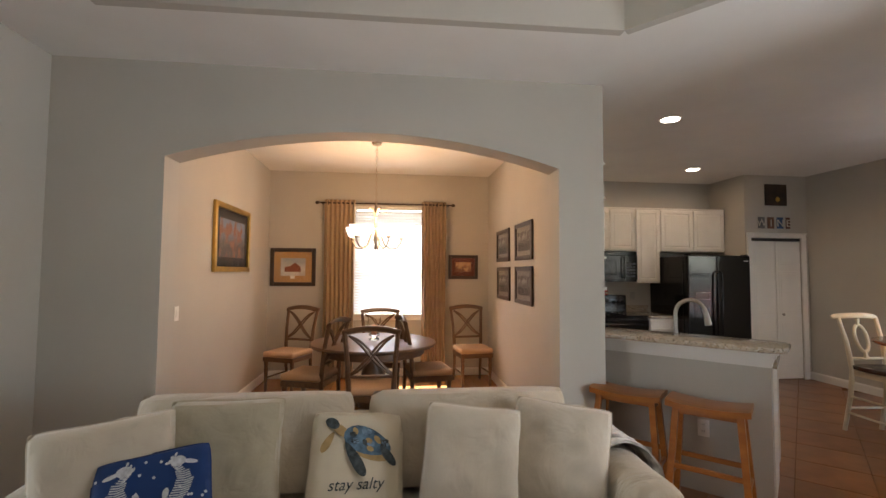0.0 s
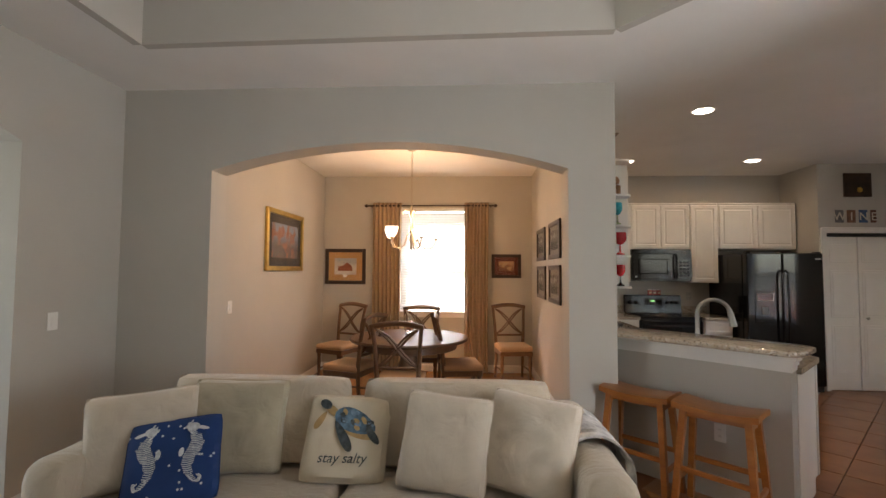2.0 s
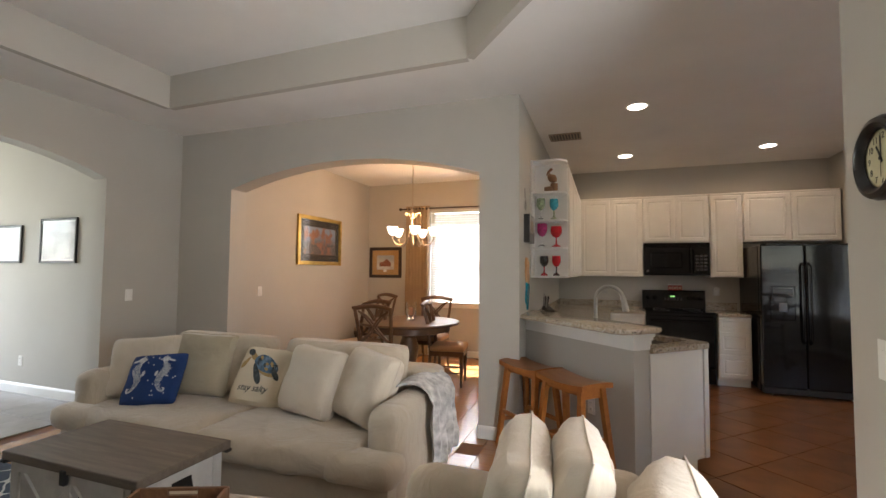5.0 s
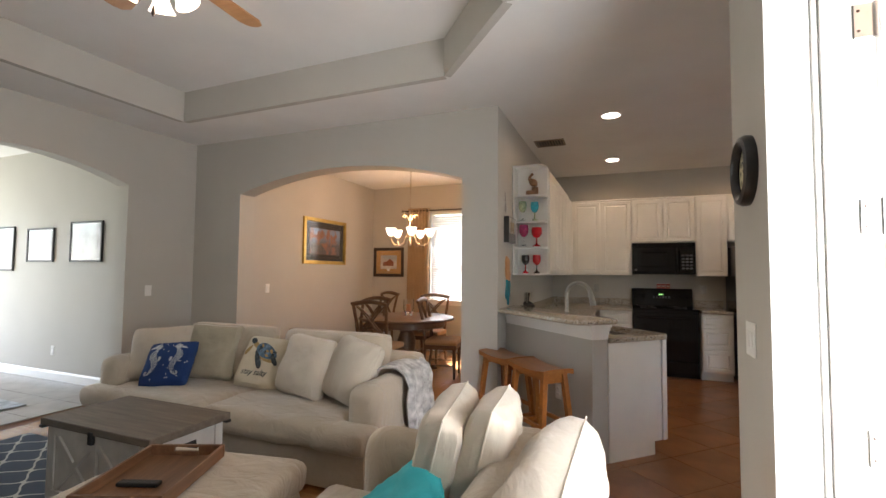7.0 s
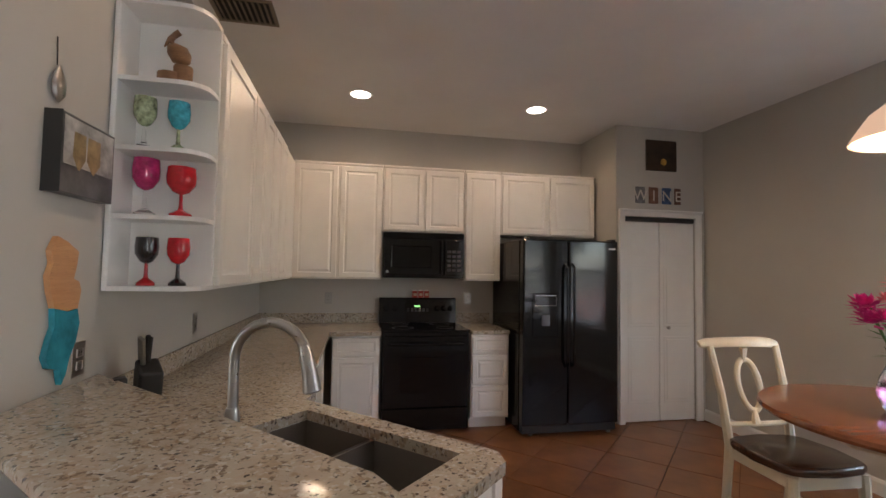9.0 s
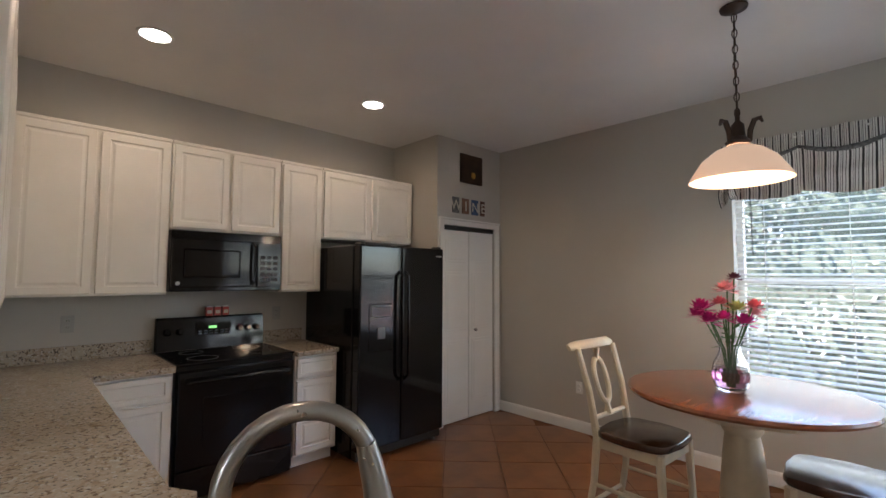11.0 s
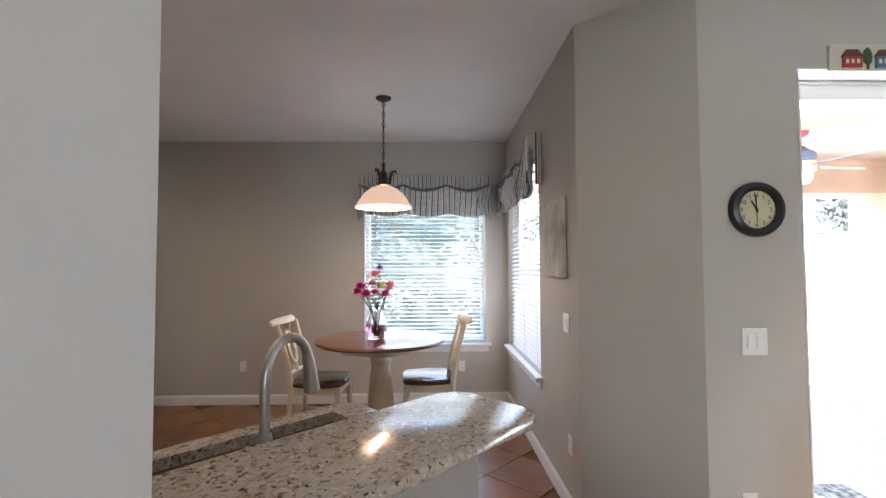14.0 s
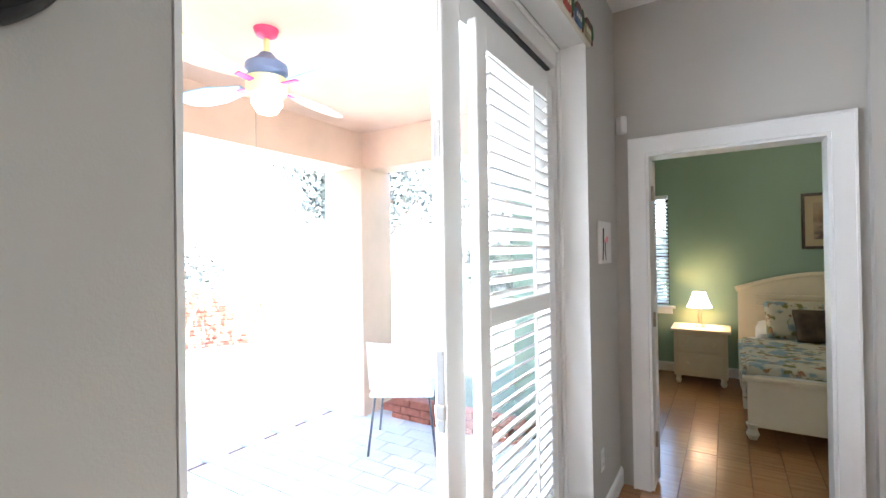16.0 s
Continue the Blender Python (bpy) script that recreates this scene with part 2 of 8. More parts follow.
def lathe(bm, profile, x=0, y=0, z=0, n=24, cap=True, m=None):
    rings = []
    for r, h in profile:
        rings.append([bm.verts.new((x + r * math.cos(2 * math.pi * i / n), y + r * math.sin(2 * math.pi * i / n), z + h)) for i in range(n)])
    for a, b in zip(rings, rings[1:]):
        for i in range(n):
            bm.faces.new((a[i], a[(i + 1) % n], b[(i + 1) % n], b[i]))
    if cap:
        bm.faces.new(rings[0][::-1])
        bm.faces.new(rings[-1])
    if m is not None:
        bmesh.ops.transform(bm, matrix=m, verts=[v for r in rings for v in r])
    return bm


def tube(bm, pts, r, n=10, closed=False, rs=None, flat=1.0):
    """A round bar along a line of points."""
    pts = [Vector(p) for p in pts]
    rings, up = [], None
    for i, p in enumerate(pts):
        a = pts[i - 1] if (i or closed) else pts[i]
        b = pts[(i + 1) % len(pts)] if (i < len(pts) - 1 or closed) else pts[i]
        d = (b - a).normalized()
        if up is None:
            up = d.orthogonal().normalized()
        up = (up - d * up.dot(d)).normalized()
        side = d.cross(up)
        rad = rs[i] if rs else r
        rings.append([bm.verts.new(p + up * (rad * math.cos(2 * math.pi * k / n)) + side * (rad * flat * math.sin(2 * math.pi * k / n))) for k in range(n)])
    for i in range(len(rings) - (0 if closed else 1)):
        a, b = rings[i], rings[(i + 1) % len(rings)]
        for k in range(n):
            bm.faces.new((a[k], a[(k + 1) % n], b[(k + 1) % n], b[k]))
    if not closed:
        bm.faces.new(rings[0][::-1])
        bm.faces.new(rings[-1])
    return bm


def arc(c, r, a0, a1, n, plane="xz"):
    out = []
    for i in range(n + 1):
        a = radians(a0 + (a1 - a0) * i / n)
        u, v = r * math.cos(a), r * math.sin(a)
        out.append({"xz": (c[0] + u, c[1], c[2] + v), "yz": (c[0], c[1] + u, c[2] + v), "xy": (c[0] + u, c[1] + v, c[2])}[plane])
    return out


def part(name, bm, material, parent=None, label="", smooth=False, kind=""):
    me = bpy.data.meshes.new(name)
    bmesh.ops.recalc_face_normals(bm, faces=bm.faces)
    bm.to_mesh(me)
    bm.free()
    me.materials.append(material)
    if smooth:
        me.polygons.foreach_set("use_smooth", [True] * len(me.polygons))
        me.set_sharp_from_angle(angle=radians(40))
    ob = new(name, me)
    ob.parent = parent
    return tagged(ob, label=label, kind=kind)


def thing(name, label, category, at=None, group=""):
    e = new(name)
    e.empty_display_size = 0.1
    e.matrix_world = at if at is not None else Matrix()
    return tagged(e, label, category, group)


def B():
    return bmesh.new()


def struct(name, bm, material, label=""):
    return tagged(part(name, bm, material, None, label), kind="structure")


def wall_boxes(bm, axis, t0, t1, a0, a1, z0, z1, holes=()):
    """A wall between t0 and t1 along an axis, cut by rectangular holes (a0, a1, z0, z1)."""
    cuts = sorted({a0, a1, *(h[0] for h in holes), *(h[1] for h in holes)})
    for p, q in zip(cuts, cuts[1:]):
        spans, mine = [(z0, z1)], [h for h in holes if h[0] <= p + 1e-6 and h[1] >= q - 1e-6]
        for h in mine:
            spans = [s for lo, hi in spans for s in ((lo, min(hi, h[2])), (max(lo, h[3]), hi)) if s[1] - s[0] > 1e-4]
        for lo, hi in spans:
            if axis == "x":
                box(bm, p, t0, lo, q, t1, hi)
            else:
                box(bm, t0, p, lo, t1, q, hi)
    bmesh.ops.remove_doubles(bm, verts=bm.verts, dist=1e-4)
    return bm


def arch_pts(a0, a1, spring, apex, n=20):
    """Points of a segmental arch from a0 to a1."""
    w, h = (a1 - a0) / 2, apex - spring
    r = (w * w + h * h) / (2 * h)
    c, zc = (a0 + a1) / 2, apex - r
    t = math.asin(w / r)
    return [(c + r * math.sin(-t + 2 * t * i / n), zc + r * math.cos(-t + 2 * t * i / n)) for i in range(n + 1)]


def face_grid(bm, fn, nu, nv, m=None):
    vs = [[bm.verts.new(fn(i / nu, j / nv)) for j in range(nv + 1)] for i in range(nu + 1)]
    for i in range(nu):
        for j in range(nv):
            bm.faces.new((vs[i][j], vs[i + 1][j], vs[i + 1][j + 1], vs[i][j + 1]))
    if m is not None:
        bmesh.ops.transform(bm, matrix=m, verts=[v for r in vs for v in r])
    return bm


def cushion(bm, w, h, t, n=14, seed=0, pinch=0.06, power=0.42, wrinkle=0.012, m=None):
    """A stuffed pillow standing in x (width) and z (height), thickness along y, its foot at z 0."""
    rows = []
    for side in (-1, 1):
        grid = []
        for i in range(n + 1):
            row = []
            for j in range(n + 1):
                u, v = -1 + 2 * i / n, -1 + 2 * j / n
                p = max(0.0, (1 - u ** 4) * (1 - v ** 4)) ** power
                nz = noise.noise(Vector((u * 1.7 + seed * 7.1, v * 1.7 + side, seed * 3.3)))
                nz2 = noise.noise(Vector((u * 5 + seed * 2.1, v * 5 - side, seed)))
                k = 1 - pinch * (1 - abs(u) ** 2.2) * abs(v) ** 3 * 1.4
                k2 = 1 - pinch * (1 - abs(v) ** 2.2) * abs(u) ** 3 * 1.4
                k, k2 = k * (1 - 0.08 * (u * v) ** 4), k2 * (1 - 0.08 * (u * v) ** 4)
                row.append(bm.verts.new((u * w / 2 * k2, side * (t / 2 * p * (1 + 0.16 * nz) + wrinkle * nz2 * p), h / 2 + v * h / 2 * k)))
            grid.append(row)
        for i in range(n):
            for j in range(n):
                bm.faces.new((grid[i][j], grid[i + 1][j], grid[i + 1][j + 1], grid[i][j + 1]))
        rows += [v for r in grid for v in r]
    if m is not None:
        bmesh.ops.transform(bm, matrix=m, verts=rows)
    bmesh.ops.remove_doubles(bm, verts=rows, dist=1e-5)
    return bm


# ---- setting ----
W = 0.16
b = B()
outline = [(-2.40, 0), (-1.484, 0)] + arch_pts(-1.484, 1.30, 2.285, 2.50) + [(1.30, 0), (1.65, 0), (1.65, CEIL), (-2.40, CEIL)]
struct("wall_arch", prism(b, outline, 3.335, 3.555, "y"), WALL, "greige wall with a wide segmental arch")
struct("wall_dining_west", wall_boxes(B(), "y", -1.84, -1.68, 3.555, 6.72, 0, CEIL), WALL)
struct("wall_dining_north", wall_boxes(B(), "x", 6.72, 6.92, -1.84, 1.49, 0, CEIL, [(-0.50, 0.53, 0.90, 2.46)]), WALL)
struct("wall_kitchen_west", wall_boxes(B(), "y", 1.49, 1.65, 3.555, 6.92, 0, CEIL), WALL)
struct("wall_kitchen_north", wall_boxes(B(), "x", 6.76, 6.92, 1.65, 6.09, 0, CEIL), WALL)
b = wall_boxes(B(), "y", 5.10, 5.20, 6.14, 6.92, 0, CEIL)
struct("wall_pantry_side", b, WALL)
struct("wall_pantry_front", wall_boxes(B(), "x", 6.04, 6.14, 5.10, 6.09, 0, CEIL, [(5.185, 5.98, 0, 2.03)]), WALL)
struct("wall_nook_east", wall_boxes(B(), "y", 6.09, 6.29, 1.94, 6.92, 0, CEIL, [(2.35, 3.71, 0.66, 2.42)]), WALL)
struct("wall_nook_south", wall_boxes(B(), "x", 1.94, 2.10, 3.59, 6.09, 0, CEIL, [(4.53, 5.95, 0.66, 2.42)]), WALL)
b = prism(B(), [(3.59, 2.10), (3.175, 1.617), (3.46, 1.617), (3.59, 1.94)], 0, CEIL, "z")
struct("wall_angled", b, WALL)
struct("wall_patio", wall_boxes(B(), "y", 3.175, 3.46, -1.71, 1.617, 0, CEIL, [(-0.87, 1.117, 0, 2.50)]), WALL)
struct("wall_bedroom", wall_boxes(B(), "x", -1.71, -1.55, 2.02, 3.175, 0, CEIL, [(2.14, 3.00, 0, 2.03)]), WALL)
struct("wall_pilaster", box(B(), 1.70, -1.55, 0, 2.0, -1.49, CEIL), WALL)
struct("wall_living_south", wall_boxes(B(), "x", -1.71, -1.55, -2.40, 2.02, 0, CEIL), WALL)
b = B()
outline = [(-1.71, 0), (0.52, 0)] + arch_pts(0.52, 2.52, 2.29, 2.48) + [(2.52, 0), (3.335, 0), (3.335, CEIL), (-1.71, CEIL)]
struct("wall_living_west", prism(b, outline, -2.40, -2.22, "x"), WALL, "greige wall with an arched hall opening")
struct("wall_hall_north", wall_boxes(B(), "x", 2.80, 2.96, -6.4, -2.40, 0, CEIL, [(-6.3, -5.55, 0, 2.2)]), WALL)
struct("wall_hall_back", wall_boxes(B(), "x", 4.4, 4.56, -6.4, -2.40, 0, CEIL), WALL)
# The unseen opening in this wall is added for the hall fill lamp.
struct("wall_hall_west", wall_boxes(B(), "y", -6.56, -6.4, -1.2, 4.56, 0, CEIL, [(0.8, 2.4, 0.1, 2.45)]), WALL)
struct("wall_hall_south", wall_boxes(B(), "x", -1.36, -1.2, -6.4, -2.40, 0, CEIL), WALL)

# ceilings
b = B()
T = [(-1.55, 2.62), (1.416, 2.57), (2.10, 1.78), (2.10, -0.6), (1.6, -1.2), (-1.55, -1.2)]
prism(b, [(-2.40, 0.3), (-1.55, 0.3), T[0], T[1], T[2], (2.10, 0.3), (3.335, 0.3), (3.335, 1.617), (3.59, 1.94), (6.29, 1.94), (6.29, 6.92), (1.57, 6.92), (1.57, 3.50), (-2.40, 3.50)], CEIL, CEIL + 0.1, "z")
prism(b, [(-2.40, 0.3), (-2.40, -1.71), (3.335, -1.71), (3.335, 0.3), (2.10, 0.3), T[3], T[4], T[5], (-1.55, 0.3)], CEIL, CEIL + 0.1, "z")
bt = B()
for p, q in zip(T, T[1:] + T[:1]):
    d = Vector((q[0] - p[0], q[1] - p[1])).normalized() * 0.06
    nx, ny = -d.y, d.x
    p, q = (p[0] - nx * 0.08, p[1] - ny * 0.08), (q[0] - nx * 0.08, q[1] - ny * 0.08)
    prism(bt, [p, q, (q[0] + nx, q[1] + ny), (p[0] + nx, p[1] + ny)], CEIL - 0.002, 3.249, "z")
prism(b, [(-1.7, 2.75), (2.25, 2.75), (2.25, -1.35), (-1.7, -1.35)], 3.25, 3.35, "z")
struct("wall_tray", bt, WALL, "greige upright sides of the ceiling tray")
struct("ceiling", b, CEILING, "white painted ceiling with a stepped tray")
struct("ceiling_dining", box(B(), -1.84, 3.50, CEIL, 1.57, 6.92, CEIL + 0.1), CEILING)
struct("ceiling_hall", box(B(), -6.56, -1.36, CEIL, -2.40, 4.56, CEIL + 0.1), CEILING)

# floors
struct("floor", box(B(), -2.40, -1.71, -0.12, 3.335, 3.60, -0.012), GROUT)
struct("floor_dining", box(B(), -1.84, 3.60, -0.12, 1.57, 6.92, -0.012), GROUT)
struct("floor_kitchen", box(B(), 1.57, 3.60, -0.12, 6.29, 6.92, -0.012), GROUT)
struct("floor_nook", box(B(), 3.335, 1.94, -0.12, 6.29, 3.60, -0.012), GROUT)
struct("floor_hall", box(B(), -6.56, -1.36, -0.12, -2.40, 4.56, -0.012), GROUT)


# baseboards
def baseboard(name, pts, parent=None):
    """A moulded skirting along a line on the floor; the room lies to the left of the way."""
    bm = B()
    prof = [(0, 0), (0.014, 0), (0.014, 0.085), (0.009, 0.1), (0.004, 0.108), (0, 0.108)]
    for p, q in zip(pts, pts[1:]):
        p, q = Vector(p), Vector(q)
        d = (q - p).normalized()
        nrm = Vector((-d.y, d.x))
        ends = [[bm.verts.new((*(e + nrm * (o + 0.001)), z)) for o, z in prof] for e in (p, q)]
        for i in range(len(prof)):
            j = (i + 1) % len(prof)
            bm.faces.new((ends[0][i], ends[0][j], ends[1][j], ends[1][i]))
        bm.faces.new(ends[0])
        bm.faces.new(ends[1][::-1])
    return struct(name, bm, WHITE, "white moulded baseboard")


baseboard("baseboard_nook", [(3.59, 2.10), (6.09, 2.10), (6.09, 6.04)])
baseboard("baseboard_angled", [(3.175, 1.617), (3.59, 2.10)])
baseboard("baseboard_patio", [(3.175, 1.12), (3.175, 1.617)])
baseboard("baseboard_patio_south", [(3.175, -1.55), (3.175, -0.875)])
baseboard("baseboard_column", [(1.65, 3.335), (1.30, 3.335), (1.30, 3.555)])
baseboard("baseboard_arch", [(-1.484, 3.335), (-2.22, 3.335), (-2.22, 2.52)])
baseboard("baseboard_west", [(-2.22, 0.52), (-2.22, -1.55), (1.70, -1.55)])
baseboard("baseboard_dining", [(1.30, 3.555), (1.49, 3.555), (1.49, 6.72), (-1.68, 6.72), (-1.68, 3.555), (-1.484, 3.555)][::1])
baseboard("baseboard_hall", [(-2.40, 2.80), (-5.55, 2.80)])


# ---- doors and windows ----
def casing(bm, axis, face, a0, a1, top, w=0.085, d=0.022, side=1):
    """Flat door casing with a small outer bead round an opening."""
    lo, hi = sorted((face, face + side * d))
    lo2, hi2 = sorted((face, face + side * (d + 0.008)))
    spans = [(a0 - w, 0, a0, top), (a1, 0, a1 + w, top), (a0 - w, top, a1 + w, top + w)]
    beads = [(a0 - w - 0.012, 0, a0 - w, top + w), (a1 + w, 0, a1 + w + 0.012, top + w), (a0 - w - 0.012, top + w, a1 + w + 0.012, top + w + 0.012)]
    for (l, h, rows) in ((lo, hi, spans), (lo2, hi2, beads)):
        for p, z0, q, z1 in rows:
            if axis == "x":
                box(bm, p, l, z0, q, h, z1)
            else:
                box(bm, l, p, z0, h, q, z1)
    return bm


def panel_door(name, parent, w, h, t=0.035, rows=((0.09, 0.42), (0.47, 0.78), (0.83, 0.95)), cols=2, material=WHITE):
    """A moulded six-panel leaf from x 0 to w, its face towards -y."""
    bm = B()
    box(bm, 0, 0, 0, w, t, h, 0.003, 1)
    gap = w * 0.11
    cw = (w - gap * (cols + 1)) / cols
    for a, c in rows:
        for k in range(cols):
            x0 = gap + k * (cw + gap)
            for d, e in ((0.0, 0.004), (0.03, 0.007)):
                if cw > 2 * d:
                    box(bm, x0 + d, -e, a * h + d, x0 + cw - d, 0.002, c * h - d, 0.003, 1)
    return part(name, bm, material, parent)


pantry = tagged(new("door_1"), "closed white panelled bifold pantry door", kind="structure")
for i in range(2):
    leaf = panel_door("leaf", pantry, 0.39, 1.97, cols=1)
    leaf.location = (5.189 + i * 0.397, 6.055, 0.01)
part("head_casing", casing(B(), "x", 6.04, 5.185, 5.98, 2.03, 0.05, 0.018, -1), WHITE, pantry)
part("head_shelf", box(B(), 5.12, 5.995, 2.08, 6.045, 6.04, 2.10, 0.004, 1), WHITE, pantry)
# Black bar paints the shade in the gap above the leaves.
part("head_gap", box(B(), 5.186, 6.05, 1.985, 5.979, 6.10, 2.025), BLACK, pantry, "black bar for the shaded gap over the leaves")
knob = lathe(B(), [(0.006, 0), (0.006, 0.018), (0.017, 0.024), (0.019, 0.034), (0.012, 0.042)], m=pose(5.66, 6.05, 0.93, 90, 0, 0))
part("knob", knob, STEEL, pantry, "small brushed knob", True)

bd = tagged(new("door_2"), "white cased bedroom doorway with its door open", kind="structure")
part("casing", casing(B(), "x", -1.55, 2.14, 3.00, 2.03), WHITE, bd)
b = box(B(), 2.14, -1.71, 0, 2.155, -1.548, 2.03)
box(b, 2.985, -1.71, 0, 3.0, -1.548, 2.03)
box(b, 2.155, -1.71, 2.015, 2.985, -1.548, 2.03)
part("jamb", b, WHITE, bd)
for z in (0.28, 1.02, 1.8):
    h = part("hinge", box(B(), 2.972, -1.66, z - 0.045, 2.986, -1.63, z + 0.045, 0.003, 1), NICKEL, bd, "aged brass hinge")
leaf = panel_door("leaf", bd, 0.82, 2.0)
leaf.matrix_basis = pose(2.97, -1.72, 0.008, 0, 0, -30)

# patio double door: shut leaf with louvred shutter, other leaf swung outside
pd = tagged(new("door_3"), "white double patio door, one leaf open, one shuttered", kind="structure")
b = B()
for y0, y1 in ((1.082, 1.115), (-0.868, -0.838)):
    box(b, 3.318, y0, 0, 3.455, y1, 2.495, 0.003, 1)
box(b, 3.318, -0.838, 2.39, 3.455, 1.082, 2.495, 0.003, 1)
part("frame", b, WHITE, pd)
b = B()
for y0, y1 in ((1.106, 1.1155), (-0.8685, -0.859)):
    box(b, 3.172, y0, 0, 3.298, y1, 2.497)
box(b, 3.172, -0.859, 2.488, 3.298, 1.106, 2.4975)
part("reveal", b, WHITE, pd, "white painted reveal of the deep opening")
b = B()
for y0, y1 in ((1.094, 1.112), (-0.866, -0.848)):
    tube(b, [(3.308, (y0 + y1) / 2, 0), (3.308, (y0 + y1) / 2, 2.48)], 0.010, 10)
tube(b, [(3.308, -0.85, 2.478), (3.308, 1.096, 2.478)], 0.010, 10)
part("bead", b, WHITE, pd, "", True)
part("seal", box(B(), 3.345, -0.83, 2.378, 3.40, 0.21, 2.391), BLACK, pd, "dark weather seal over the leaves")
part("threshold", box(B(), 3.30, -0.838, -0.03, 3.48, 1.082, 0.018, 0.006, 2), STEEL, pd, "worn metal threshold")


def glazed_leaf(bm, w, h, stile=0.12):
    box(bm, 0, -0.022, 0, stile, 0.022, h, 0.004, 1)
    box(bm, w - stile, -0.022, 0, w, 0.022, h, 0.004, 1)
    box(bm, stile, -0.022, 0, w - stile, 0.022, 0.22, 0.004, 1)
    box(bm, stile, -0.022, h - 0.12, w - stile, 0.022, h, 0.004, 1)
    return bm


LEAF_W = 1.03
shut_leaf = part("shut_leaf", glazed_leaf(B(), LEAF_W, 2.345), WHITE, pd)
shut_leaf.matrix_basis = pose(3.375, 0.20, 0.02, 0, 0, -90)
pane = part("pane", box(B(), 0.12, -0.004, 0.22, LEAF_W - 0.12, 0.004, 2.22), PANE, shut_leaf)
pane.visible_shadow = False
b = B()
box(b, 0.165, -0.062, 0.20, 0.243, -0.026, 2.25, 0.004, 1)
box(b, 0.885, -0.062, 0.20, 0.963, -0.026, 2.25, 0.004, 1)
for z0, z1 in ((0.20, 0.27), (1.16, 1.235), (2.16, 2.25)):
    box(b, 0.243, -0.062, z0, 0.885, -0.026, z1, 0.004, 1)
part("shutter_frame", b, WHITE, shut_leaf, "white plantation shutter frame")
me = None
for lo, hi in ((0.305, 1.125), (1.27, 2.125)):
    n = 16
    for i in range(n):
        z = lo + (hi - lo) * i / (n - 1)
        bm = box(B(), 0.246, -0.03, -0.005, 0.882, 0.03, 0.005, 0.004, 1)
        o = part("louvre", bm, WHITE, shut_leaf) if me is None else new("louvre", me)
        me, o.parent = o.data, shut_leaf
        o.matrix_basis = pose(0, -0.045, z, -32, 0, 0)
    o = part("tilt_rod", box(B(), 0.63, -0.09, lo - 0.02, 0.642, -0.078, hi + 0.02), WHITE, shut_leaf)
part("bolt_plate", box(B(), -0.005, -0.014, 0.86, 0.006, 0.014, 1.12, 0.002, 1), STEEL, shut_leaf, "steel lock plate")
part("strike", box(B(), -0.012, -0.018, 0.90, 0.004, 0.018, 0.95, 0.004, 1), STEEL, shut_leaf)
for z in (0.55, 1.80, 2.20):
    part("flush_bolt", box(B(), -0.004, -0.012, z - 0.06, 0.006, 0.012, z + 0.06), STEEL, shut_leaf)
open_leaf = part("open_leaf", glazed_leaf(B(), 0.87, 2.345), WHITE, pd)
open_leaf.matrix_basis = pose(3.47, 1.105, 0.02, 0, 0, 8)
o = part("pane", box(B(), 0.12, -0.004, 0.22, 0.75, 0.004, 2.22), PANE, open_leaf)
o.visible_shadow = False
for z in (0.25, 0.868, 1.567, 2.18):
    b = box(B(), 3.40, 1.074, z - 0.055, 3.448, 1.0825, z + 0.055, 0.002, 1)
    tube(b, [(3.455, 1.078, z - 0.055), (3.455, 1.078, z + 0.055)], 0.008)
    h = part("hinge", b, STEEL, pd, "worn steel butt hinge")
    for dz in (-0.032, 0.032):
        part("screw", lathe(B(), [(0.005, 0), (0.004, 0.002)], n=8, m=pose(3.412, 1.0742, z + dz, 90, 0, 0)), BRONZE, h)


